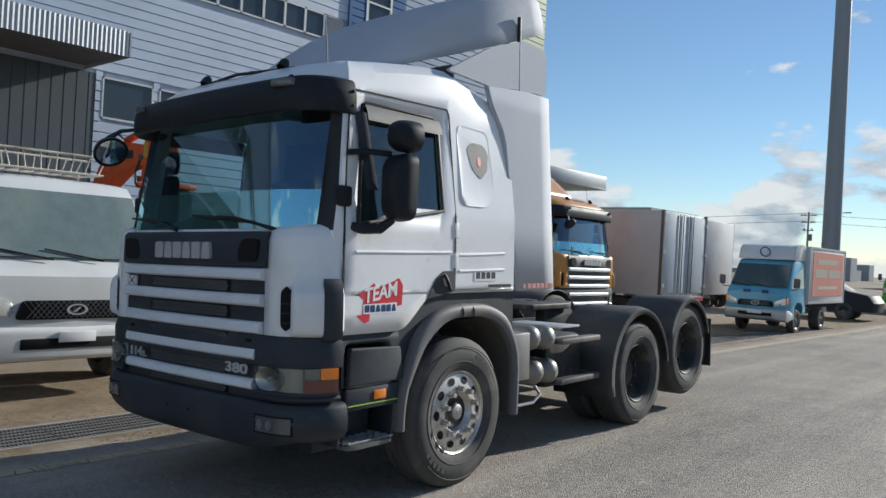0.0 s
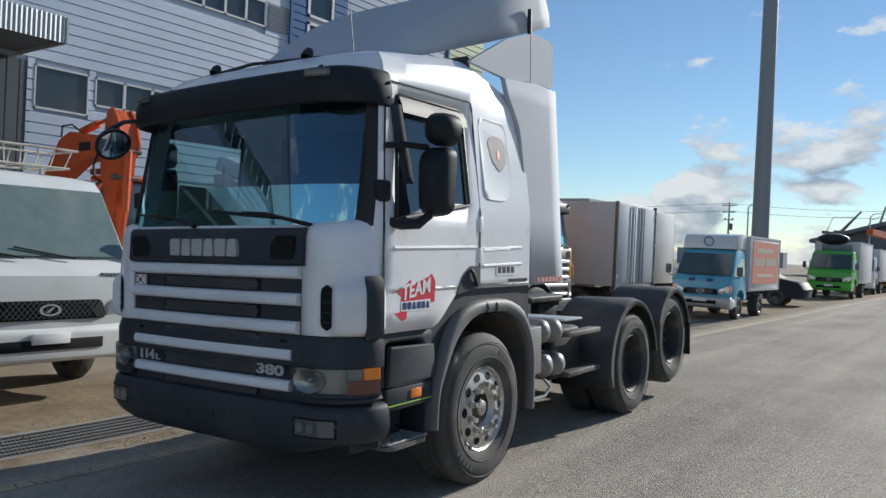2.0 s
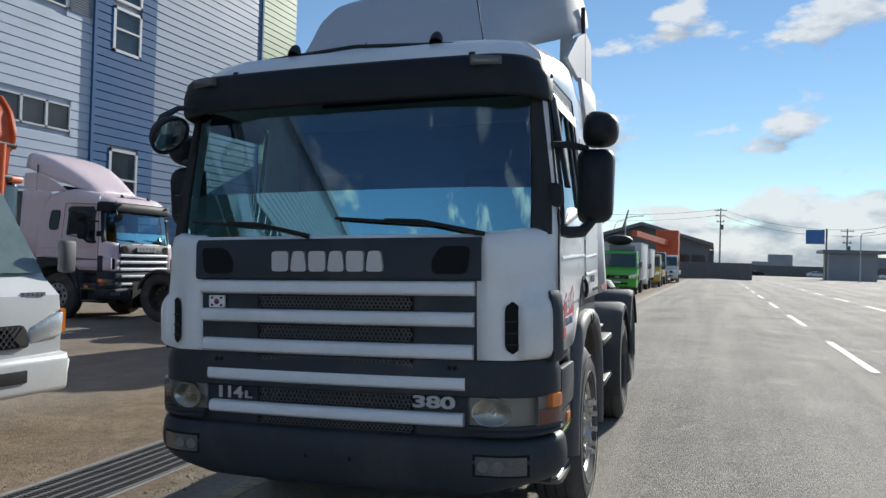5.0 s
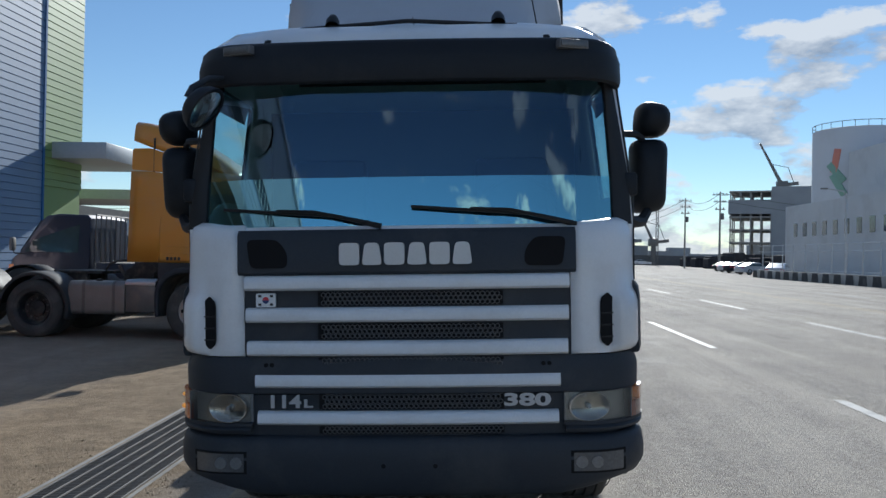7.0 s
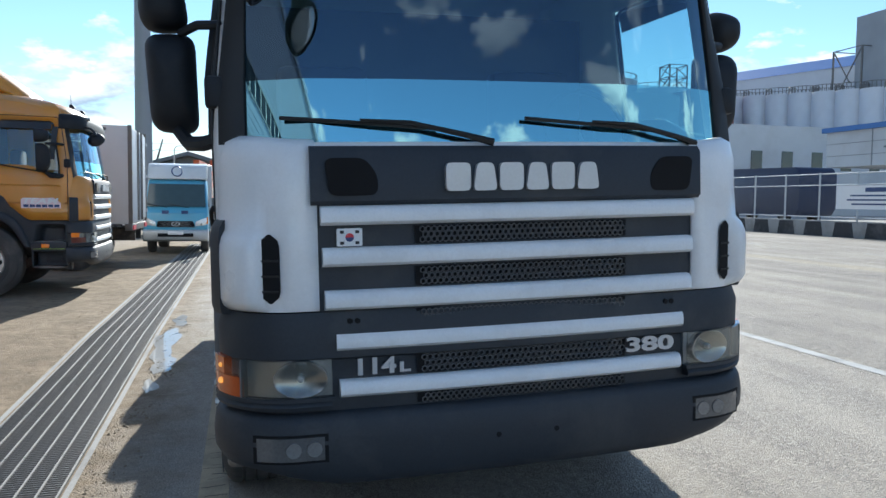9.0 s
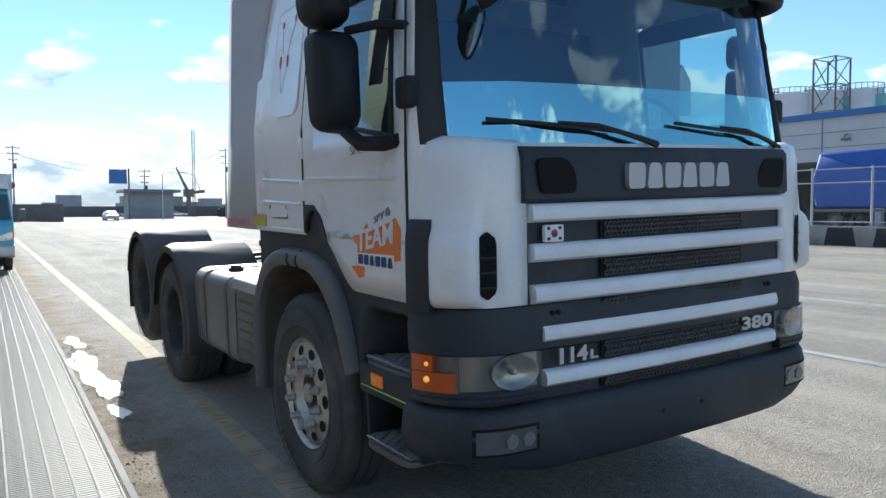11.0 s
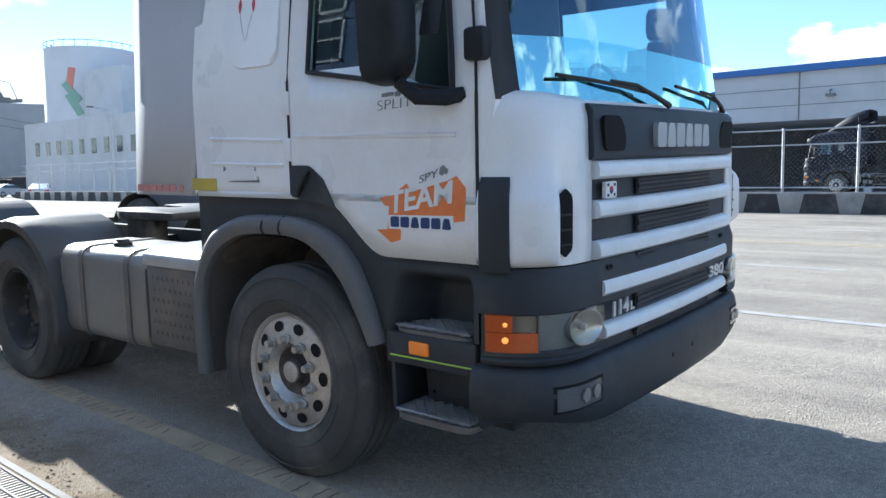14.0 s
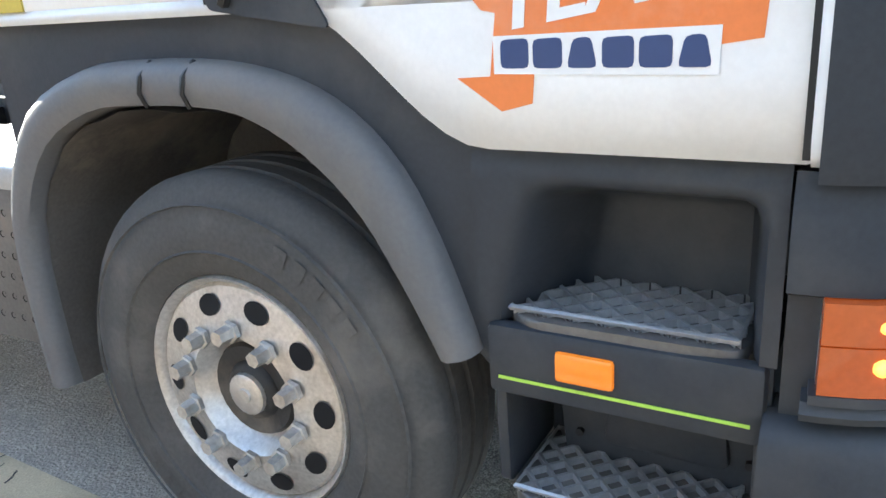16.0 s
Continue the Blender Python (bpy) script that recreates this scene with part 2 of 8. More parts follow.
def box(bm, x0, x1, y0, y1, z0, z1, bevel=0.0, seg=2):
    vs = [bm.verts.new(p) for p in ((x0, y0, z0), (x1, y0, z0), (x1, y1, z0), (x0, y1, z0), (x0, y0, z1), (x1, y0, z1), (x1, y1, z1), (x0, y1, z1))]
    fs = [bm.faces.new([vs[i] for i in f]) for f in ((0, 3, 2, 1), (4, 5, 6, 7), (0, 1, 5, 4), (1, 2, 6, 5), (2, 3, 7, 6), (3, 0, 4, 7))]
    if bevel:
        es = {e for f in fs for e in f.edges}
        bmesh.ops.bevel(bm, geom=list(es), offset=bevel, segments=seg, affect="EDGES", profile=0.5)
    return bm


def B(*a, **k):
    return box(bmesh.new(), *a, **k)


def tube(bm, pts, r, seg=10, cap=True):
    """A round bar along the points; r may be one radius or one for each point."""
    pts = [Vector(p) for p in pts]
    rs = r if isinstance(r, (list, tuple)) else [r] * len(pts)
    rings, up = [], None
    for i, p in enumerate(pts):
        d = (pts[min(i + 1, len(pts) - 1)] - pts[max(i - 1, 0)]).normalized()
        if up is None:
            up = d.orthogonal().normalized()
        up = (up - d * up.dot(d)).normalized()
        side = d.cross(up)
        rings.append([bm.verts.new(p + (up * math.cos(2 * math.pi * k / seg) + side * math.sin(2 * math.pi * k / seg)) * rs[i]) for k in range(seg)])
    for a, b in zip(rings, rings[1:]):
        for k in range(seg):
            bm.faces.new((a[k], a[(k + 1) % seg], b[(k + 1) % seg], b[k]))
    if cap:
        bm.faces.new(rings[0][::-1])
        bm.faces.new(rings[-1])
    return bm


def T(pts, r, seg=10):
    return tube(bmesh.new(), pts, r, seg)


def grid(bm, rows, closed=False, skip=None, mats=None):
    """Quads between rows of points of equal length."""
    vv = [[bm.verts.new(p) for p in row] for row in rows]
    n = len(vv[0])
    for i in range(len(vv) - 1):
        for k in range(n if closed else n - 1):
            if skip and skip(i, k):
                continue
            f = bm.faces.new((vv[i][k], vv[i][(k + 1) % n], vv[i + 1][(k + 1) % n], vv[i + 1][k]))
            if mats:
                f.material_index = mats(i, k)
    return vv


def lathe(bm, prof, seg=40, closed=False):
    """Turns a profile of (radius, along) round the x axis."""
    rows = [[(a, r * math.cos(2 * math.pi * k / seg), r * math.sin(2 * math.pi * k / seg)) for k in range(seg)] for r, a in prof]
    if closed:
        rows.append(rows[0])
    grid(bm, rows, closed=True)
    return bm


def rounded(pts, r, seg=4):
    """The polygon with its corners rounded."""
    out, n = [], len(pts)
    for i in range(n):
        a, b, c = Vector(pts[i - 1]), Vector(pts[i]), Vector(pts[(i + 1) % n])
        ra = min(r, (a - b).length * 0.45, (c - b).length * 0.45)
        p, q = b + (a - b).normalized() * ra, b + (c - b).normalized() * ra
        for k in range(seg + 1):
            u = k / seg
            out.append(tuple(p * (1 - u) ** 2 + b * 2 * u * (1 - u) + q * u * u))
    return out


def prism(bm, pts, axis, a0, a1, bevel=0.0):
    """A flat outline, extruded along x, y or z from a0 to a1. The outline is in the two other axes, in order."""
    def at(p, a):
        return {"x": (a, p[0], p[1]), "y": (p[0], a, p[1]), "z": (p[0], p[1], a)}[axis]
    lo = [bm.verts.new(at(p, a0)) for p in pts]
    hi = [bm.verts.new(at(p, a1)) for p in pts]
    n = len(pts)
    fl, fh = bm.faces.new(lo), bm.faces.new(hi)
    for k in range(n):
        bm.faces.new((lo[k], lo[(k + 1) % n], hi[(k + 1) % n], hi[k]))
    if bevel:
        es = list(fl.edges) + list(fh.edges)
        bmesh.ops.bevel(bm, geom=es, offset=bevel, segments=2, affect="EDGES", profile=0.5)
    return bm


def P(pts, axis, a0, a1, bevel=0.0):
    return prism(bmesh.new(), pts, axis, a0, a1, bevel)


def rect(x0, x1, z0, z1):
    return [(x0, z0), (x1, z0), (x1, z1), (x0, z1)]


def text(name, body, mat, parent, at, size, depth=0.002, shear=0.0, bold=0.0, width=None):
    """Raised lettering in the built-in font, its baseline at the pose's origin; width fits it to a length."""
    cu = bpy.data.curves.new(name, "FONT")
    cu.body, cu.size, cu.extrude, cu.shear, cu.offset = body, size, depth, shear, bold
    tmp = bpy.data.objects.new(name, cu)
    scene.collection.objects.link(tmp)
    bpy.context.view_layer.update()
    me = bpy.data.meshes.new_from_object(tmp.evaluated_get(bpy.context.evaluated_depsgraph_get()))
    bpy.data.objects.remove(tmp)
    if width:
        xs = [v.co.x for v in me.vertices]
        k = width / (max(xs) - min(xs))
        for v in me.vertices:
            v.co.x = (v.co.x - min(xs)) * k
    me.materials.clear()
    me.materials.append(mat)
    ob = new(name, me)
    if parent:
        ob.parent = parent
    ob.matrix_basis = at
    return ob


FRONT = Matrix(((1, 0, 0, 0), (0, 0, -1, 0), (0, 1, 0, 0), (0, 0, 0, 1)))        # letters that read from -y
LEFT_SIDE = Matrix(((0, 0, 1, 0), (1, 0, 0, 0), (0, 1, 0, 0), (0, 0, 0, 1)))     # letters that read from +x
RIGHT_SIDE = Matrix(((0, 0, -1, 0), (-1, 0, 0, 0), (0, 1, 0, 0), (0, 0, 0, 1)))  # letters that read from -x


def smooth01(u):
    u = min(1.0, max(0.0, u))
    return u * u * (3 - 2 * u)


def gz(x, y):
    """The ground's height: the yard falls gently to the drain, and rises a little behind the first truck."""
    cross = 0.033 * (min(max(x, -7.3), -3.5) + 3.6)
    along = 0.02 * (min(max(y, 3.5), 9.0) - 4.3) * smooth01((1.0 - x) / 4.0)
    return cross + along


# ---------------------------------------------------------------- ground
def ground_material():
    m = bpy.data.materials.new("asphalt_and_dusty_yard")
    m.use_nodes = True
    n, l = m.node_tree.nodes, m.node_tree.links
    b = n["Principled BSDF"]
    tc = n.new("ShaderNodeTexCoord")
    sep = n.new("ShaderNodeSeparateXYZ")
    l.new(tc.outputs["Object"], sep.inputs[0])

    def noise_node(scale, detail, rough=0.55):
        t = n.new("ShaderNodeTexNoise")
        t.inputs["Scale"].default_value, t.inputs["Detail"].default_value, t.inputs["Roughness"].default_value = scale, detail, rough
        l.new(tc.outputs["Object"], t.inputs["Vector"])
        return t.outputs["Fac"]

    def ramp(v, a, b2, lo=0.0, hi=1.0):
        r = n.new("ShaderNodeMapRange")
        r.inputs["From Min"].default_value, r.inputs["From Max"].default_value = a, b2
        r.inputs["To Min"].default_value, r.inputs["To Max"].default_value = lo, hi
        l.new(v, r.inputs["Value"])
        return r.outputs[0]

    def mix(f, a, c):
        x = n.new("ShaderNodeMixRGB")
        if isinstance(f, float):
            x.inputs[0].default_value = f
        else:
            l.new(f, x.inputs[0])
        for k, v in ((1, a), (2, c)):
            if isinstance(v, tuple):
                x.inputs[k].default_value = (*v, 1)
            else:
                l.new(v, x.inputs[k])
        return x.outputs[0]

    def mul(a, c):
        x = n.new("ShaderNodeMath")
        x.operation = "MULTIPLY"
        for k, v in ((0, a), (1, c)):
            if isinstance(v, float):
                x.inputs[k].default_value = v
            else:
                l.new(v, x.inputs[k])
        return x.outputs[0]

    grain = noise_node(160.0, 2.0)
    stones = n.new("ShaderNodeTexVoronoi")
    stones.inputs["Scale"].default_value = 75.0
    l.new(tc.outputs["Object"], stones.inputs["Vector"])
    stain = noise_node(0.35, 6.0, 0.6)
    stain2 = noise_node(2.2, 7.0, 0.65)
    # long tyre tracks along the road
    mp = n.new("ShaderNodeMapping")
    mp.inputs["Scale"].default_value = (1.3, 0.05, 1.0)
    l.new(tc.outputs["Object"], mp.inputs["Vector"])
    tr = n.new("ShaderNodeTexNoise")
    tr.inputs["Scale"].default_value, tr.inputs["Detail"].default_value = 1.0, 5.0
    l.new(mp.outputs[0], tr.inputs["Vector"])
    asphalt = mix(ramp(grain, 0.37, 0.63), (0.17, 0.152, 0.13), (0.68, 0.61, 0.52))
    asphalt = mix(ramp(stones.outputs["Distance"], 0.0, 0.35, 0.45, 0.0), asphalt, (0.58, 0.535, 0.475))
    lumps = noise_node(26.0, 4.0, 0.7)
    asphalt = mix(ramp(lumps, 0.42, 0.62, 0.0, 0.45), asphalt, (0.145, 0.135, 0.122))
    blot = noise_node(5.0, 6.0, 0.7)
    asphalt = mix(ramp(blot, 0.52, 0.70, 0.0, 0.4), asphalt, (0.17, 0.157, 0.142))
    asphalt = mix(ramp(stain, 0.40, 0.65, 0.0, 0.45), asphalt, (0.17, 0.157, 0.145))
    asphalt = mix(ramp(tr.outputs["Fac"], 0.45, 0.70, 0.0, 0.5), asphalt, (0.55, 0.49, 0.41))
    soil = mix(ramp(stain2, 0.35, 0.7), (0.18, 0.132, 0.085), (0.375, 0.285, 0.19))
    soil = mix(ramp(noise_node(9.0, 7.0, 0.75), 0.45, 0.65, 0.0, 0.7), soil, (0.125, 0.092, 0.06))
    soil = mix(ramp(grain, 0.4, 0.7, 0.0, 0.5), soil, (0.40, 0.32, 0.228))
    # sand washed towards the drain, with ragged edges
    wob = n.new("ShaderNodeMath")
    wob.operation = "MULTIPLY_ADD"
    l.new(stain2, wob.inputs[0])
    wob.inputs[1].default_value = 1.1
    l.new(sep.outputs["X"], wob.inputs[2])
    near = ramp(wob.outputs[0], -5.75, -6.35)
    yard = ramp(wob.outputs[0], -9.6, -8.4)
    dust = mul(near, ramp(yard, 0.0, 1.0, 0.55, 1.0))
    color = mix(dust, asphalt, soil)
    l.new(color, b.inputs["Base Color"])
    wet = mul(ramp(noise_node(0.9, 5.0), 0.55, 0.68), 0.10)
    rg = n.new("ShaderNodeMath")
    rg.operation = "SUBTRACT"
    rg.inputs[0].default_value = 0.86
    l.new(wet, rg.inputs[1])
    l.new(rg.outputs[0], b.inputs["Roughness"])
    b.inputs["Specular IOR Level"].default_value = 0.12
    bp = n.new("ShaderNodeBump")
    bp.inputs["Strength"].default_value, bp.inputs["Distance"].default_value = 0.85, 0.014
    l.new(mix(0.5, stones.outputs["Distance"], grain), bp.inputs["Height"])
    l.new(bp.outputs[0], b.inputs["Normal"])
    return m


M_GROUND = ground_material()
M_LINE = material("worn_white_line", (0.44, 0.43, 0.41), 0.7, vary=0.15, bump=0.2, fine=140, dirt=(0.16, 0.15, 0.14), dirt_amount=0.8, scale=5.0)
M_YLINE = material("worn_yellow_line", (0.48, 0.39, 0.26), 0.85, vary=0.25, bump=0.2, fine=140, dirt=(0.22, 0.19, 0.15), dirt_amount=0.7, scale=4.0)
M_CRACK = material("tar_crack", (0.06, 0.055, 0.05), 0.9, vary=0.2, bump=0.05)
M_CONC = material("concrete", (0.33, 0.32, 0.30), 0.85, vary=0.15, bump=0.25, scale=1.5, fine=60, dirt=(0.13, 0.12, 0.11), dirt_amount=0.7)

M_GRATE = material("dusty_grating_steel", (0.27, 0.262, 0.25), 0.75, metal=0.1, vary=0.2, bump=0.05, dirt=DUST, dirt_amount=0.5)
DX0, DX1, DY0, DY1 = -7.62, -6.93, -4.0, 27.0      # the drain's trench
xs = sorted({-1500, -400, -120, -60, -40, -30, -24, -18, -14, -11, -9, -8.2, DX0, DX1, -6.5, -6, -5.2, -4.5, -3.9, -3.5, -3, -2, -1, 0, 1, 3, 6, 10, 15, 22, 30, 50, 100, 400, 1500})
ys = sorted({-600, -200, -60, -25, -12, DY0, -2, 0, 2, 3.5, 4.5, 5.5, 6.5, 7.5, 8.5, 9.2, 11, 14, 18, 22, DY1, 35, 50, 80, 130, 250, 600, 1500})
bm = bmesh.new()
grid(bm, [[(x, y, gz(x, y)) for x in xs] for y in ys], skip=lambda i, k: xs[k] == DX0 and DY0 <= ys[i] < DY1)
tagged(part("ground", bm, M_GROUND, smooth=60), "grey worn asphalt road and dusty sandy yard", "ground", kind="structure")

zt = gz(DX0, 12)


def strip(name, x0, x1, y0, y1, mat, label, lift=0.004, n=8):
    b2 = bmesh.new()
    yy = sorted(set([y0 + (y1 - y0) * k / n for k in range(n + 1)] + [v for v in ys if y0 < v < y1]))
    xx = sorted(set([x0, x1] + [v for v in xs if x0 < v < x1]))
    rows = [[(x, y, gz_sheet(x, y) + lift) for x in xx] for y in yy]
    grid(b2, rows)
    return tagged(part(name, b2, mat), label, "road marking", kind="structure")


def gz_sheet(x, y):
    """The height of the flat-faced ground sheet at a place."""
    i = max(k for k in range(len(xs) - 1) if xs[k] <= x or k == 0)
    j = max(k for k in range(len(ys) - 1) if ys[k] <= y or k == 0)
    u, v = (x - xs[i]) / (xs[i + 1] - xs[i]), (y - ys[j]) / (ys[j + 1] - ys[j])
    q = [gz(xs[i + a], ys[j + c]) for a in (0, 1) for c in (0, 1)]
    return q[0] * (1 - u) * (1 - v) + q[2] * u * (1 - v) + q[1] * (1 - u) * v + q[3] * u * v


for k in range(-2, 12):
    strip("lane_dash", -0.43, -0.28, 2.6 + 10.65 * k, 8.2 + 10.65 * k, M_LINE, "worn white painted lane dash on the asphalt")
strip("edge_line", -6.20, -6.04, -30, 100, M_YLINE, "faded yellow painted line along the yard's edge", n=40)
strip("centre_line", 8.3, 8.45, -60, 180, M_YLINE, "faded yellow painted centre line on the road", n=20)
strip("centre_line", 8.7, 8.85, -60, 180, M_YLINE, "faded yellow painted centre line on the road", n=20)
for k in range(-3, 12):
    strip("lane_dash", 4.0, 4.15, 4.0 + 10.65 * k, 9.6 + 10.65 * k, M_LINE, "worn white painted lane dash on the asphalt")
    strip("lane_dash", 13.0, 13.15, 4.0 + 10.65 * k, 9.6 + 10.65 * k, M_LINE, "worn white painted lane dash on the asphalt")

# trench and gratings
# channel walls near-black: the shade below the bars is put into their colour
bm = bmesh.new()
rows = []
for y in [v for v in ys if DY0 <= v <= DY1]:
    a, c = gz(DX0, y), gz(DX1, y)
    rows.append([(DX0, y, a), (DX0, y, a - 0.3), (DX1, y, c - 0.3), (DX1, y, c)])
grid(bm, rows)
tagged(part("drain_channel", bm, M_HOLE_SHADE, smooth=0), "drain channel under the gratings, painted near-black for its shade", "drain", kind="structure")


def grating(y0, length):
    t = thing("drain_grating", pose((DX0 + DX1) / 2, y0, 0), "galvanised steel drain grating set flush in the yard", "grating", "drain gratings")
    h0, h1 = gz((DX0 + DX1) / 2, y0), gz((DX0 + DX1) / 2, y0 + length)
    t.matrix_basis = pose((DX0 + DX1) / 2, y0, (gz(DX0, y0) + gz(DX1, y0)) / 2 + 0.003, math.degrees(math.atan2(h1 - h0, length)), -math.degrees(math.atan2(gz(DX1, y0) - gz(DX0, y0), DX1 - DX0)), 0)
    return t


W2 = (DX1 - DX0) / 2 - 0.012
first = grating(DY0, 1.0)
bar_mesh = part("bearing_bar", B(-0.006, 0.006, 0.005, 0.992, -0.035, 0.004), M_GRATE, first, at=pose(-W2, 0, 0)).data
for k in range(1, 7):
    ob = new("bearing_bar", bar_mesh)
    ob.parent, ob.location = first, (-W2 + 2 * W2 * k / 6, 0, 0)
bar_mesh = part("cross_bar", B(-W2, W2, -0.004, 0.004, -0.02, -0.002), M_STEEL, first, at=pose(0, 0.015, 0)).data
for k in range(1, 29):
    ob = new("cross_bar", bar_mesh)
    ob.parent, ob.location = first, (0, 0.015 + 0.962 * k / 28, 0)
for k in range(1, int(DY1 - DY0)):
    g = grating(DY0 + k, 1.0)
    m = g.matrix_basis.copy()
    bpy.data.objects.remove(g)
    copy_thing(first, m)

for ex in (DX0 - 0.05, DX1 + 0.012):
    strip("drain_edge", ex, ex + 0.038, DY0, DY1, M_CONC, "pale concrete edge of the drain", n=30)
random.seed(8)
bm = bmesh.new()
y = 1.0
while y < 10.5:
    y += random.uniform(0.04, 0.13)
    if random.random() < 0.25:
        continue
    xa, xb = -6.20 + random.uniform(0, 0.06), -6.04 - random.uniform(-0.02, 0.06)
    w0, dy0 = random.uniform(0.002, 0.005), random.uniform(-0.03, 0.03)
    pa, pb = [], []
    for q in range(5):
        x = xa + (xb - xa) * q / 4
        yy = y + dy0 * q / 4 + random.uniform(-0.006, 0.006)
        hgt = gz_sheet(x, yy) + 0.0055
        pa.append(bm.verts.new((x, yy - w0, hgt)))
        pb.append(bm.verts.new((x, yy + w0, hgt)))
    for q in range(4):
        bm.faces.new((pa[q], pa[q + 1], pb[q + 1], pb[q]))
tagged(part("line_cracks", bm, M_CRACK, smooth=0), "dark cracks across the faded yellow line", "crack", kind="stuff")
random.seed(21)
bm = bmesh.new()
for k in range(1300):
    if k % 3:
        y = random.uniform(2.2, 9.6)
        x = -6.74 + 0.07 * math.sin(y * 2.1) + random.gauss(0, 0.085)
    else:
        y = random.uniform(0.0, 14.0)
        x = DX0 - 0.28 + random.gauss(0, 0.13)
    if x < -8.6 or DX0 - 0.06 < x < DX1 + 0.06 or math.sin(y * 3.7) + math.sin(y * 1.3 + 2) < -0.7:
        continue
    r = random.uniform(0.004, 0.012) * (1.6 if random.random() < 0.12 else 1)
    z = gz_sheet(x, y)
    a0 = random.random() * 6.28
    ring = [bm.verts.new((x + r * 1.3 * f * math.cos(a0 + q * 1.257), y + r * 2.0 * f * math.sin(a0 + q * 1.257), z - 0.002)) for q, f in enumerate([random.uniform(0.6, 1.3) for _ in range(5)])]
    top = bm.verts.new((x + random.uniform(-0.4, 0.4) * r, y + random.uniform(-0.4, 0.4) * r, z + r * random.uniform(0.5, 0.9)))
    for q in range(5):
        bm.faces.new((ring[q], ring[(q + 1) % 5], top))
M_CLOD = material("damp_soil_clods", (0.20, 0.15, 0.098), 0.9, vary=0.3, bump=0.2, scale=8.0)
tagged(part("mud_clods", bm, M_CLOD, smooth=0), "churned damp soil clods beside the drain", "soil", kind="stuff")

# ---------------------------------------------------------------- the tractor unit
def fpath(x_from, x_to, side_y=-1.05, n_front=14, n_arc=10):
    """The plan line of the cab's front: flat with a slight bow, round the corners, back along the sides.
    Points with outward normals, from the right side (-x) to the left (+x) between two stations; a station over 0.9
    runs on round the corner: 0.9 to 1.9 the arc, 1.9 to 2.9 the side."""
    def at(s):
        sg, a = (1 if s >= 0 else -1), abs(s)
        if a <= 0.9:
            return (s, -1.43 + 0.035 * (a / 0.9) ** 2, 0.0, -1.0)
        if a <= 1.9:
            t = radians(90 * (a - 0.9))
            return (sg * (0.9 + 0.30 * math.sin(t)), -1.10 - 0.295 * math.cos(t), sg * math.sin(t), -math.cos(t))
        return (sg * 1.2, -1.10 + (a - 1.9) * (side_y + 1.10), sg, 0.0)
    st = [x_from]
    marks = [-2.9, -1.9] + [-1.9 + k / n_arc for k in range(1, n_arc)] + [-0.9 + 1.8 * k / n_front for k in range(n_front + 1)] + [0.9 + k / n_arc for k in range(1, n_arc)] + [1.9, 2.9]
    st += [s for s in marks if x_from + 1e-3 < s < x_to - 1e-3]
    st.append(x_to)
    return [at(s) for s in st]


def sweep(bm, path, prof, cap=True):
    """Carries a profile of (outward, z) along a plan line."""
    rows = [[(x + nx * o, y + ny * o, z) for o, z in prof] for x, y, nx, ny in path]
    vv = grid(bm, rows)
    if cap:
        bm.faces.new(vv[0])
        bm.faces.new(vv[-1][::-1])
    return bm


def S(a, b, prof, **k):
    return sweep(bmesh.new(), fpath(a, b, **k), prof + [prof[0]], cap=True)


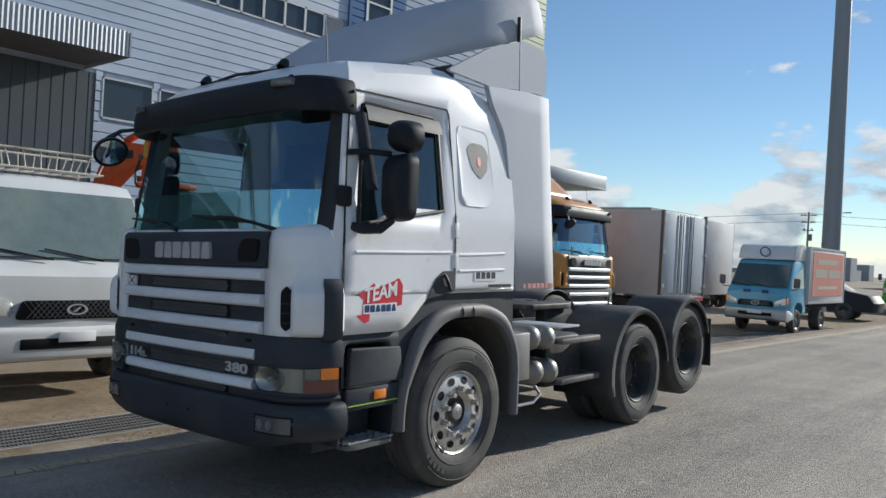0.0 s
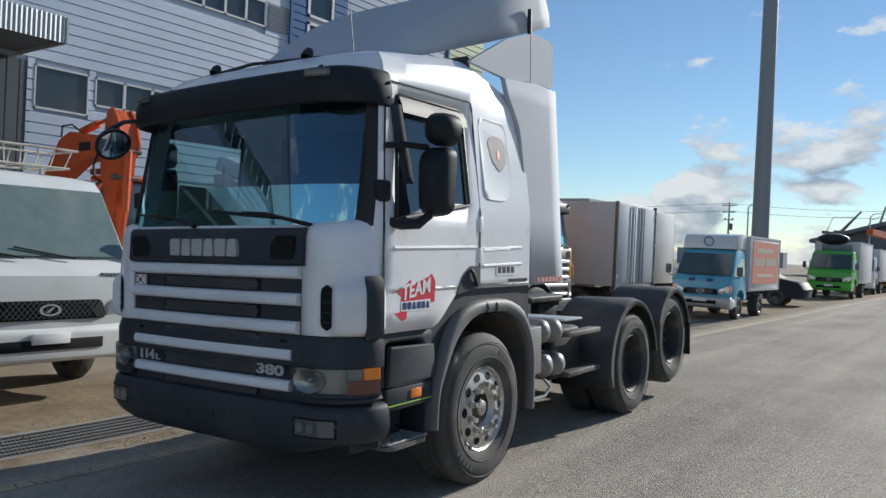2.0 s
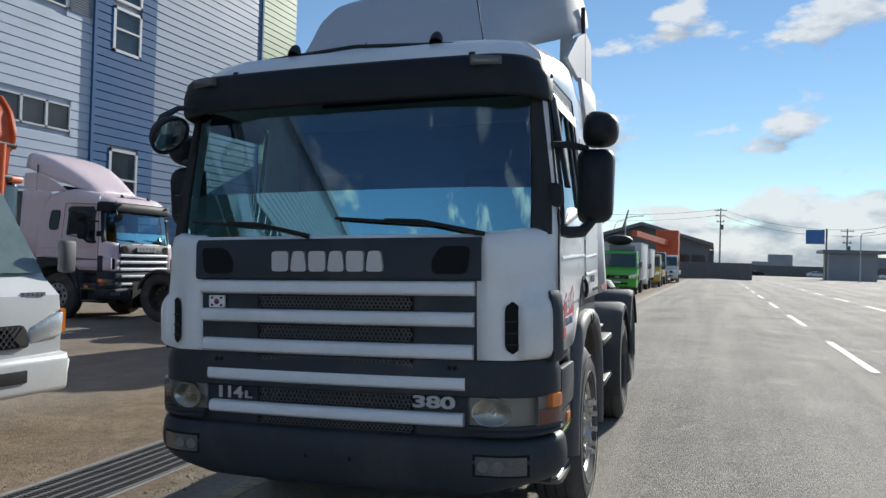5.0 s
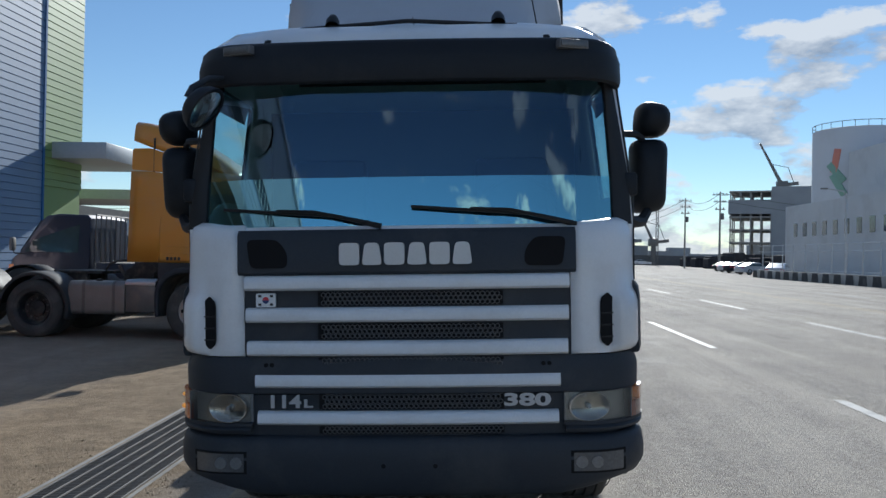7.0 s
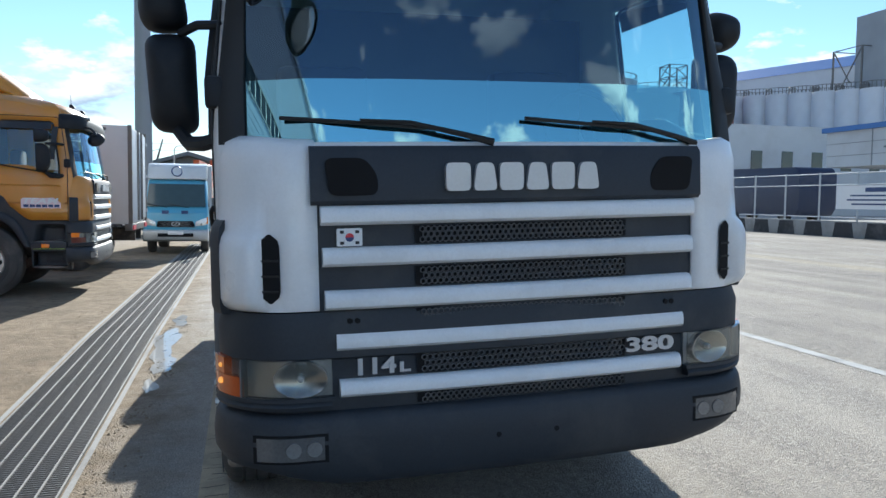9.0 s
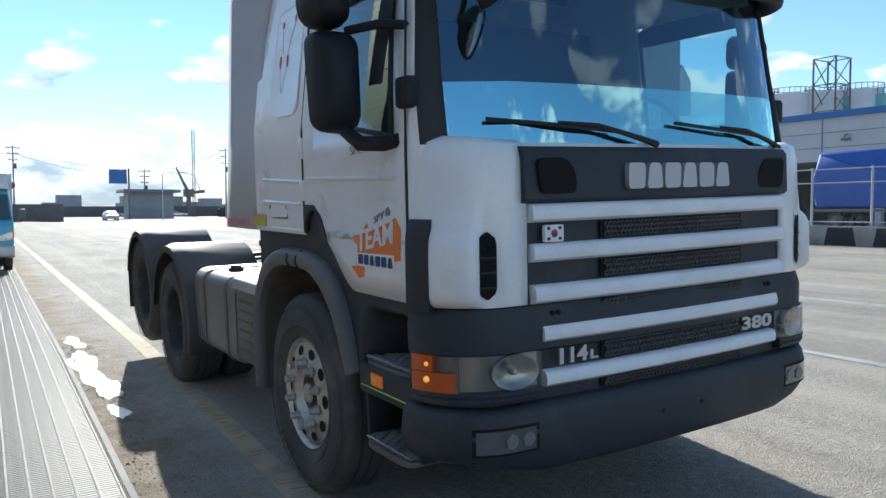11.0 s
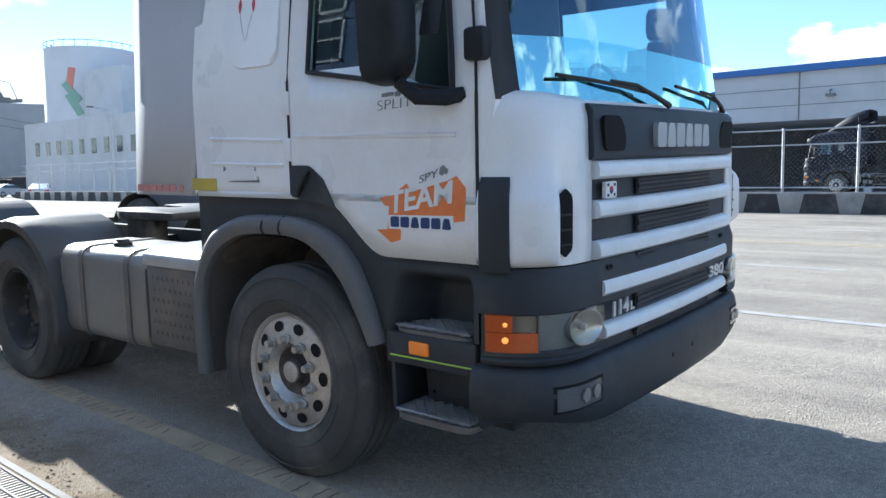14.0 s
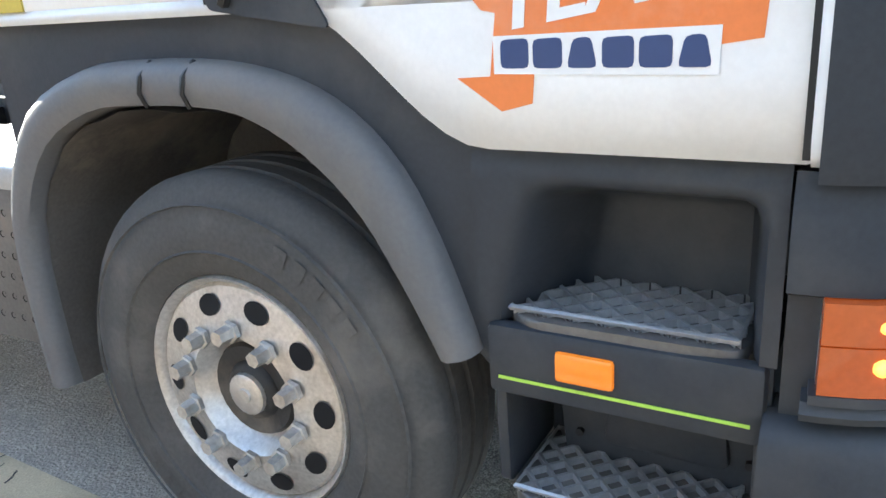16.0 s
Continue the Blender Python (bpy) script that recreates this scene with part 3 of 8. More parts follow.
def wheel(parent, x, y, z, side, kind="front"):
    """A truck wheel; side is 1 for the left. kind: front (rim bulges out) or dual (deep dish)."""
    at = pose(x, y, z, 0, 0, 0 if side > 0 else 180)
    R = 0.548 if kind == "front" else 0.535
    bm = bmesh.new()
    if kind == "front":
        prof = [(0.312, -0.02), (0.304, -0.004), (0.294, -0.012), (0.287, -0.032), (0.279, -0.022), (0.16, 0.0), (0.15, -0.01), (0.135, -0.045), (0.12, -0.055), (0.0, -0.055)]
    else:
        prof = [(0.305, -0.02), (0.295, -0.005), (0.28, -0.02), (0.27, -0.12), (0.25, -0.16), (0.15, -0.17), (0.14, -0.135), (0.10, -0.12), (0.0, -0.115)]
    lathe(bm, prof, 40)
    rim = part("wheel", bm, M_RIM if kind == "front" else M_CHASSIS, parent, "bare worn aluminium rim" if kind == "front" else "dusty deep-dished steel rim", at=at)
    bm = bmesh.new()
    tp = [(0.30, -0.30), (0.31, -0.01), (0.34, 0.012), (0.40, 0.022), (0.46, 0.016), (0.505, -0.002), (R - 0.008, -0.025), (R, -0.045), (R, -0.075), (R - 0.012, -0.08), (R - 0.012, -0.09), (R, -0.095), (R, -0.14), (R - 0.012, -0.145), (R - 0.012, -0.155), (R, -0.16), (R, -0.205), (R - 0.012, -0.21), (R - 0.012, -0.22), (R, -0.225), (R, -0.26), (0.52, -0.285), (0.46, -0.315), (0.34, -0.31), (0.30, -0.30)]
    lathe(bm, tp, 56)
    for r in (0.375, 0.485):
        lathe(bm, [(r - 0.004, 0.018), (r, 0.0235), (r + 0.004, 0.018)], 56)
    # raised sidewall marks, too worn to read
    marks = bmesh.new()
    for a0 in (35, 215):
        for k in range(5):
            a = radians(a0 + 7 * k)
            cy, cz = 0.435 * math.cos(a), 0.435 * math.sin(a)
            u = Vector((0, -math.sin(a), math.cos(a))) * 0.018
            v = Vector((0, math.cos(a), math.sin(a))) * 0.022
            c = Vector((0.0225, cy, cz))
            q = [marks.verts.new(c + p) for p in (-u - v, u - v, u + v, -u + v)]
            marks.faces.new(q)
    part("tyre", bm, M_TYRE, rim)
    tagged(part("sidewall_mark", marks, M_TYRE, rim), kind="stuff")
    if kind == "front":
        for k in range(10):
            a = 2 * math.pi * (k + 0.5) / 10
            c, s = math.cos(a), math.sin(a)
            part("wheel_nut", T([(0.0, 0.175 * c, 0.175 * s), (0.012, 0.175 * c, 0.175 * s), (0.013, 0.175 * c, 0.175 * s), (0.05, 0.175 * c, 0.175 * s)], [0.028, 0.028, 0.0215, 0.019], 6), M_RIM, rim)
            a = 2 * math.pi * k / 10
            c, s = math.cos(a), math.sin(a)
            # flat near-black disc on the closed rim, the hole's shade painted on
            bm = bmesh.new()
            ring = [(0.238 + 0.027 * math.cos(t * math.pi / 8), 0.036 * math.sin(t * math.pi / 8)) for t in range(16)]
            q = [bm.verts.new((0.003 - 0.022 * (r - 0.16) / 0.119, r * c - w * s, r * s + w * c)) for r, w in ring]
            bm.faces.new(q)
            part("painted_hand_hole", bm, M_HOLE_SHADE, rim)
        part("hub_cap", lathe(bmesh.new(), [(0.125, -0.05), (0.118, -0.036), (0.078, -0.042), (0.072, -0.030), (0.055, -0.022), (0.022, -0.020), (0.018, -0.026), (0.0, -0.026)], 24), M_CHASSIS, rim)
        part("hub_bolt", lathe(bmesh.new(), [(0.056, -0.026), (0.054, -0.012), (0.046, -0.008), (0.02, -0.008), (0.018, -0.003), (0.0, -0.003)], 16), M_RIM, rim)
    else:
        for k in range(10):
            a = 2 * math.pi * (k + 0.5) / 10
            c, s = math.cos(a), math.sin(a)
            part("wheel_nut", T([(-0.17, 0.19 * c, 0.19 * s), (-0.13, 0.19 * c, 0.19 * s)], 0.016, 6), M_STEEL, rim)
        inner = bmesh.new()
        lathe(inner, [(0.3, -0.64), (0.33, -0.355), (0.5, -0.37), (R, -0.40), (R, -0.58), (0.5, -0.62), (0.3, -0.64)], 40)
        part("inner_tyre", inner, M_TYRE, rim)
    return rim


def sill(y):
    """The cab side's lower edge, which rises over the wheel arch."""
    return 1.178 + 0.247 * smooth01((y + 0.60) / 0.40)


def cab_rings():
    """Columns of the half plan and levels of the cab's shell."""
    def column(name, z, zl):
        w = 1.215 - 0.085 * smooth01((z - 1.95) / 0.8)
        yf = -1.41 + 0.13 * max(0.0, (z - 1.82) / 0.8)
        return w, yf
    cols = ["f0", "f1", "f2", "f3", "p1", "p2"] + ["d%d" % k for k in range(21)] + ["e0", "s0", "s1", "s2", "r0", "r1"]
    yside = {"p2": -1.10, "e0": 0.0, "s0": 0.12, "s1": 0.55, "s2": 0.76}
    lean = {"p2": 1.0}
    for k in range(21):
        yside["d%d" % k] = -0.99 + (0.99 - 0.14) * k / 20
        lean["d%d" % k] = 1.0 - k / 20
    low = {c2: sill(y2) for c2, y2 in yside.items() if y2 > -0.75}
    low["r0"] = low["r1"] = 1.43
    levels = [0, 1, 2, 3, 4, 5, 6, 7, 8, 9, 10]
    zlev = [1.178, 1.31, 1.50, 1.83, 2.085, 2.67, 2.765, 2.845, 2.925, 2.975, 2.995]
    rows = []
    for i in levels:
        row = []
        for c in cols:
            z = zlev[i]
            if i <= 2 and c in low:
                z = low[c] + (1.62 - low[c]) * (0, 0.3, 0.65)[i] if i else low[c]
            if i == 4 and c in yside:
                z = 1.86 + 0.15 * smooth01((yside[c] + 1.0) / 0.5)
            w, yf = column(c, z, i)
            if i < 3:
                yf += 0.06
            if c[0] == "f":
                k = int(c[1])
                x, y = (0.0, 0.5, 0.85, 1.095 - 0.3 * (1.215 - w))[k], yf + (0.0, 0.01, 0.05, 0.18)[k]
            elif c == "p1":
                x, y = w - 0.022, yf + 0.235
            elif c == "r0":
                x, y = w - 0.05, 0.83
            elif c == "r1":
                x, y = 0.0, 0.83
            else:
                x, y = w, yside[c] + 0.09 * smooth01((z - 1.95) / 0.75) * lean.get(c, 0.0)
            inset = (0, 0, 0, 0, 0, 0, 0.0, 0.035, 0.13, 0.36, 0.7)[i]
            if i >= 6:
                x *= 1 - inset * 0.9
                y = y + (-0.2 - y) * inset
                z += (0.16 * smooth01((y + 1.3) / 1.4) - 0.12 * smooth01((y - 0.1) / 0.6)) * (0.5 if i == 6 else 1.0)
            row.append((x, y, z))
        rows.append(row)
    return cols, rows


def tractor(name, at, paint, fair, label, hero=True, decal=None):
    tr = thing(name, at, label, "truck")
    cols, half = cab_rings()
    n = len(cols)
    rows = [r + [(-x, y, z) for x, y, z in r[-2:0:-1]] for r in half]
    total = len(rows[0])

    def colkey(k):
        return k if k < n else total - k
    ci = {c: k for k, c in enumerate(cols)}

    def is_screen(i, k):
        a, b = sorted((colkey(k), colkey((k + 1) % total)))
        return 3 <= i <= 4 and b <= ci["f3"]

    def is_window(i, k):
        a, b = sorted((colkey(k), colkey((k + 1) % total)))
        return i == 4 and ci["d0"] <= a and b <= ci["d20"]

    def is_pillar(i, k):
        a, b = sorted((colkey(k), colkey((k + 1) % total)))
        return 1 if 3 <= i <= 5 and b <= ci["p1"] else 0
    bm = bmesh.new()
    vv = grid(bm, rows, closed=True, skip=lambda i, k: is_screen(i, k) or is_window(i, k), mats=is_pillar)
    bm.faces.new(vv[-1])
    floor_ring = [bm.verts.new((x, y, 1.45)) for x, y, z in rows[2]]
    bm.faces.new(floor_ring)
    cab = part("cab_shell", bm, paint, tr, smooth=32, second=[M_BLACK])
    mod = cab.modifiers.new("sheet", "SOLIDIFY")
    mod.thickness, mod.offset = 0.03, -1
    # panes
    def pane(nm, mat, i, ks, lab, inset=0.012):
        b2 = bmesh.new()
        for k in ks:
            q = [rows[i][k], rows[i][(k + 1) % total], rows[i + 1][(k + 1) % total], rows[i + 1][k]]
            b2.faces.new([b2.verts.new((x * (1 - inset), y + (inset if y < -1 else 0), z)) for x, y, z in q])
        bmesh.ops.remove_doubles(b2, verts=b2.verts[:], dist=1e-4)
        ob = part(nm, b2, mat, tr, lab)
        ob.visible_shadow = False
        return ob
    front_ks = [k for k in range(total) if is_screen(3, k)]
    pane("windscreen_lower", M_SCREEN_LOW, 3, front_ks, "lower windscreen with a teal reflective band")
    pane("windscreen", M_SCREEN, 4, front_ks, "dark tinted windscreen")
    for left in (True, False):
        pane("door_window", M_WINDOW, 4, [k for k in range(total) if is_window(4, k) and (k < n) == left], "tinted door window")
    # inside
    part("dashboard", B(-1.1, 1.1, -1.30, -0.85, 1.5, 1.84, 0.04), M_DASH, tr)
    for sx in (0.62, -0.62):
        seat = part("seat", B(sx - 0.27, sx + 0.27, -0.55, 0.0, 1.5, 1.72, 0.05), M_SEAT, tr)
        part("backrest", B(sx - 0.25, sx + 0.25, -0.08, 0.08, 1.7, 2.32, 0.05), M_SEAT, seat)
    part("bunk_wall", B(-1.1, 1.1, 0.28, 0.32, 1.46, 2.7), M_DASH, tr)
    bm = bmesh.new()
    ring = [(0.62 + 0.22 * math.cos(a * math.pi / 12), -0.78 + 0.08 * math.sin(a * math.pi / 12), 1.93 + 0.20 * math.sin(a * math.pi / 12)) for a in range(25)]
    tube(bm, ring, 0.014, 8)
    tube(bm, [(0.62, -0.78, 1.93), (0.62, -0.95, 1.75)], 0.03, 8)
    part("steering_wheel", bm, M_BLACK, tr)

    # front: name panel, bars, perforated inserts
    part("grille_backing", S(-0.84, 0.84, [(-0.05, 0.775), (-0.01, 0.775), (-0.01, 1.59), (-0.05, 1.59)]), M_PLASTIC, tr)
    part("name_panel", S(-0.86, 0.86, [(-0.05, 1.586), (0.012, 1.586), (0.03, 1.602), (0.022, 1.79), (0.0, 1.815), (-0.05, 1.815)]), M_PLASTIC, tr)
    # recesses are flat plates, painted near-black for the shade within
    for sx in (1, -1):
        part("painted_panel_recess", P(rounded([(sx * 0.60, 1.622), (sx * 0.79, 1.622), (sx * 0.808, 1.768), (sx * 0.65, 1.768), (sx * 0.60, 1.70)], 0.035), "y", -1.4445, -1.40), M_HOLE_SHADE, tr)
    badge = part("brand_badge", S(-0.345, 0.355, [(0.015, 1.640), (0.024, 1.640), (0.022, 1.735), (0.013, 1.735)]), M_PLASTIC, tr, "silver block-shaped brand badge")
    for k in range(6):
        a0 = -0.335 + 0.1135 * k
        sl = 0.016 if k % 2 else 0.0
        part("badge_block", P(rounded([(a0 + 0.004, 1.634), (a0 + 0.106, 1.634), (a0 + 0.106 - sl, 1.746), (a0 + 0.004 + sl, 1.746)], 0.022, 3), "y", -1.476, -1.45), M_SILVER, badge)
    bars = ((1.504, 1.584, 0.825), (1.341, 1.420, 0.82), (1.170, 1.250, 0.815), (1.008, 1.085, 0.775), (0.820, 0.892, 0.765))
    for z0, z1, w in bars:
        zm = (z0 + z1) / 2
        part("grille_bar", S(-w, w, [(-0.02, z0), (0.02, z0 + 0.004), (0.034, z0 + 0.016), (0.036, zm), (0.030, z1 - 0.014), (0.016, z1 - 0.002), (-0.02, z1)]), M_BAR, tr)
    gaps = ((1.420, 1.504), (1.250, 1.341), (1.085, 1.170), (0.892, 1.008), (0.770, 0.82))
    if hero:
        for gi, (z0, z1) in enumerate(gaps):
            b2 = bmesh.new()
            pitch = 0.0245
            nrow = max(2, int((z1 - z0 - 0.016) / (pitch * 0.866)))
            for r in range(nrow):
                for c in range(-18, 19):
                    cx = 0.02 + (c + (0.5 if r % 2 else 0)) * pitch
                    cz = z0 + 0.012 + (r + 0.5) * (z1 - z0 - 0.022) / nrow
                    out = [(cx + 0.0142 * math.sin(q * math.pi / 3), cz + 0.0142 * math.cos(q * math.pi / 3)) for q in range(6)]
                    inn = [(cx + 0.0095 * math.sin(q * math.pi / 3), cz + 0.0095 * math.cos(q * math.pi / 3)) for q in range(6)]
                    o = [b2.verts.new((x, -1.431, z)) for x, z in out]
                    i2 = [b2.verts.new((x, -1.436, z)) for x, z in inn]
                    i3 = [b2.verts.new((x, -1.4255, z)) for x, z in inn]
                    for q in range(6):
                        b2.faces.new((o[q], o[(q + 1) % 6], i2[(q + 1) % 6], i2[q]))
                        b2.faces.new((i2[q], i2[(q + 1) % 6], i3[(q + 1) % 6], i3[q]))
            tagged(part("perforated_insert", b2, M_PLASTIC2, tr, smooth=0), kind="stuff")
            # near-black sheet puts the shade behind the perforations
            part("insert_shade_backing", B(-0.45, 0.49, -1.4255, -1.421, z0 + 0.008, z1 - 0.006), M_HOLE_SHADE, tr)
        for hx in (-0.72, -0.69, 0.69, 0.72):
            part("painted_insert_hole", P([(hx + 0.012 * math.sin(q * math.pi / 3), 1.128 + 0.012 * math.cos(q * math.pi / 3)) for q in range(6)], "y", -1.428, -1.41), M_HOLE_SHADE, tr)
        if decal:
            flag = part("flag_sticker", P(rounded(rect(-0.765, -0.665, 1.425, 1.494), 0.006, 2), "y", -1.4335, -1.416), M_DWHITE, tr, "white national flag sticker")
            part("flag_disc", P([(-0.715 + 0.017 * math.cos(a * 0.524), 1.4595 + 0.017 * math.sin(a * 0.524)) for a in range(7)], "y", -1.4350, -1.4336), M_RED, flag)
            part("flag_disc", P([(-0.715 - 0.017 * math.cos(a * 0.524), 1.4595 - 0.017 * math.sin(a * 0.524)) for a in range(7)], "y", -1.4350, -1.4336), M_NAVY, flag)
            for fx, fz in ((-0.745, 1.481), (-0.685, 1.481), (-0.745, 1.438), (-0.685, 1.438)):
                part("flag_bar", P([(fx - 0.008, fz - 0.006), (fx + 0.008, fz - 0.006), (fx + 0.008, fz + 0.006), (fx - 0.008, fz + 0.006)], "y", -1.4350, -1.4336), M_DBLACK, flag)
            text("model_number", "380", M_SILVER, tr, pose(0.49, -1.436, 0.919) @ FRONT, 0.085, 0.004, bold=0.003, width=0.235)
            text("model_number", "114", M_SILVER, tr, pose(-0.695, -1.436, 0.914) @ FRONT, 0.088, 0.004, bold=0.003, width=0.155)
            text("model_letter", "L", M_SILVER, tr, pose(-0.525, -1.436, 0.914) @ FRONT, 0.055, 0.004, bold=0.002, width=0.045)
    # corner panels with their air slots
    for sx in (1, -1):
        a, b = (0.835, 1.89) if sx > 0 else (-1.89, -0.835)
        pb = bmesh.new()
        path = fpath(a, b, n_arc=26)
        lev = [(1.165, -0.03), (1.172, 0.004), (1.19, 0.02), (1.22, 0.030), (1.30, 0.030), (1.38, 0.030), (1.43, 0.028), (1.465, 0.020), (1.495, 0.006), (1.62, 0.004), (1.76, 0.0), (1.82, -0.018), (1.845, -0.06), (1.845, -0.09)]
        rws = []
        for z, o in lev:
            rr = []
            for x, y, nx, ny in path:
                out = o
                if o > 0.005 and z < 1.5:
                    # the outer blade stands proud of the slot; inboard of it the face sinks
                    sta = 0.9 + math.degrees(math.asin(min(1.0, abs(nx)))) / 90
                    out = 0.004 + o * (0.35 * smooth01((abs(x) - 0.86) / 0.06) * (1 - smooth01((sta - 1.0) / 0.06)) + 2.1 * smooth01((sta - 1.20) / 0.07) * (1 - 0.45 * smooth01((sta - 1.35) / 0.3)))
                rr.append((x + nx * out, y + ny * out, z + (0.02 * smooth01((abs(x) - 0.9) / 0.3) if z > 1.8 else 0)))
            rws.append(rr)
        grid(pb, rws)
        cp = part("corner_panel", pb, paint, tr, smooth=50)
        md = cp.modifiers.new("sheet", "SOLIDIFY")
        md.thickness, md.offset = 0.02, -1
        p0, p1 = (1.07, 1.235) if sx > 0 else (-1.235, -1.07)
        # slot is a patch over the panel, near-black instead of shaded depth
        so = bmesh.new()
        mid, hw = (p0 + p1) / 2, (p1 - p0) / 2
        rws = []
        for q in range(13):
            u = -1 + 2 * q / 12
            f = min(1.0, math.sqrt(max(0.02, 1 - max(0.0, (abs(u) - 0.62) / 0.38) ** 2)))
            z = 1.342 + 0.135 * u
            rr = []
            for e in range(5):
                s_ = mid + hw * f * (-1 + 2 * e / 4)
                x, y, nx, ny = fpath(s_, s_ + 0.001)[0]
                rr.append((x + nx * 0.013, y + ny * 0.013, z))
            rws.append(rr)
        grid(so, rws)
        part("air_slot", so, M_HOLE_SHADE, tr, "upright air slot with its shade painted near-black")
        if hero:
            for kk in range(3):
                zc = 1.25 + 0.06 * kk
                q0, q1 = (1.08, 1.22) if sx > 0 else (-1.22, -1.08)
                part("slot_rib", sweep(bmesh.new(), fpath(q0, q1), [(0.010, zc), (0.018, zc), (0.018, zc + 0.008), (0.010, zc + 0.008), (0.010, zc)]), M_BLACK, tr)
        d0, d1 = (1.62, 1.865) if sx > 0 else (-1.865, -1.62)
        part("side_slot", S(d0, d1, [(0.0, 1.15), (0.036, 1.155), (0.044, 1.18), (0.042, 1.44), (0.034, 1.50), (0.016, 1.53), (0.0, 1.53)]), M_PLASTIC, tr, "dark air slot behind the corner panel")
    # lower front
    part("lamp_panel", S(-2.9, 2.9, [(-0.06, 0.74), (-0.012, 0.74), (-0.012, 0.97), (0.02, 0.985), (0.022, 1.10), (0.0, 1.165), (-0.06, 1.165)], side_y=-1.088), M_PLASTIC, tr)
    bump = [(-0.08, 0.46), (-0.02, 0.455), (0.02, 0.475), (0.038, 0.51), (0.05, 0.57), (0.052, 0.66), (0.042, 0.73), (0.03, 0.752), (0.008, 0.765), (-0.08, 0.765), (-0.08, 0.46)]
    bb = bmesh.new()
    rws = [[(x + nx * o, y + ny * o, z + (0.072 * smooth01((abs(x) - 0.72) / 0.42) * min(1.0, max(0.0, (0.62 - z) / 0.12)))) for o, z in bump] for x, y, nx, ny in fpath(-2.9, 2.9, side_y=-1.068)]
    vvv = grid(bb, rws)
    bb.faces.new(vvv[0])
    bb.faces.new(vvv[-1][::-1])
    part("bumper", bb, M_PLASTIC, tr, "dark grey moulded bumper")
    # solid plugs coloured near-black in place of shaded holes
    for hx in (-0.12, 0.14):
        part("painted_bumper_hole", P([(hx + 0.012 * math.cos(q * math.pi / 4), 0.625 + 0.012 * math.sin(q * math.pi / 4)) for q in range(8)], "y", -1.4825, -1.46), M_HOLE_SHADE, tr)
    for sx in (1, -1):
        def st(u, v):
            return (u, v) if sx > 0 else (-v, -u)
        lamp = part("headlamp", S(*st(0.795, 1.82), [(-0.06, 0.832), (0.004, 0.832), (0.004, 0.985), (-0.06, 0.985)]), M_LAMPBACK, tr, "clear headlamp with amber side indicator")
        part("lamp_frame", S(*st(0.79, 1.84), [(-0.02, 0.818), (0.042, 0.818), (0.042, 0.834), (-0.02, 0.834)]), M_PLASTIC, lamp)
        bowl = pose(sx * 0.915, -1.40, 0.908, 0, 0, -90 + sx * 10)
        part("bulb_dish", lathe(bmesh.new(), [(0.0, 0.004), (0.03, 0.007), (0.055, 0.016), (0.07, 0.03), (0.073, 0.03), (0.073, -0.01)], 28), M_BOWL, lamp, at=bowl @ Matrix.Diagonal((1, 1.45, 1, 1)))
        part("bulb_cap", lathe(bmesh.new(), [(0.0, 0.028), (0.010, 0.026), (0.014, 0.016), (0.014, 0.004)], 12), M_GALV, lamp, at=bowl)
        lens = part("lens", S(*st(0.797, 1.40), [(0.028, 0.835), (0.040, 0.837), (0.043, 0.908), (0.040, 0.981), (0.028, 0.983)]), M_LENS, lamp, "clouded clear lens")
        lens.visible_shadow = False
        lit = sx < 0 and hero
        part("indicator", S(*st(1.41, 1.82), [(0.006, 0.835), (0.040, 0.835), (0.040, 0.914), (0.006, 0.914)]), M_AMBER_LIT if lit else M_SMOKE, lamp, "flashing amber indicator" if lit else "smoked amber indicator")
        part("side_marker", S(*st(1.41, 1.60), [(0.006, 0.917), (0.040, 0.917), (0.040, 0.983), (0.006, 0.983)]), M_LENS, lamp, "clear ribbed upper lens")
        part("side_marker", S(*st(1.605, 1.82), [(0.006, 0.917), (0.040, 0.917), (0.040, 0.983), (0.006, 0.983)]), M_AMBER_LIT if lit else M_AMBER, lamp, "amber strip lens")
        part("lens_bar", S(*st(1.40, 1.412), [(0.006, 0.835), (0.044, 0.835), (0.044, 0.983), (0.006, 0.983)]), M_PLASTIC2, lamp)
        if lit:
            for s0 in (-1.66,):
                px, py, nx, ny = fpath(s0, s0 + 0.01)[0]
                for zb, rb in ((0.948, 0.010), (0.885, 0.014)):
                    bm = bmesh.new()
                    bmesh.ops.create_icosphere(bm, subdivisions=2, radius=rb, matrix=Matrix.Translation((px + nx * 0.040, py + ny * 0.040, zb)))
                    part("bulb", bm, M_BULB, lamp)
        part("lamp_lip", S(*st(0.80, 1.86), [(-0.02, 0.782), (0.035, 0.785), (0.042, 0.80), (0.03, 0.816), (-0.02, 0.818)]), M_PLASTIC, tr)
        # near-black plate on the bumper, standing for a shaded recess
        part("painted_fog_recess", S(*st(0.82, 1.30), [(0.03, 0.578), (0.0515, 0.578), (0.0515, 0.692), (0.03, 0.692)]), M_HOLE_SHADE, tr)
        fog = part("fog_lamp", S(*st(0.835, 1.27), [(0.045, 0.588), (0.0525, 0.588), (0.0525, 0.681), (0.045, 0.681)]), M_FOG, tr, "twin fog lamp set in the bumper")
        for fx in (0.875, 0.955):
            bm = bmesh.new()
            yy = -1.4465 if fx < 0.9 else -1.4415
            prism(bm, [(sx * fx + 0.03 * math.cos(q * math.pi / 8), 0.634 + 0.03 * math.sin(q * math.pi / 8)) for q in range(16)], "y", yy - 0.009, yy)
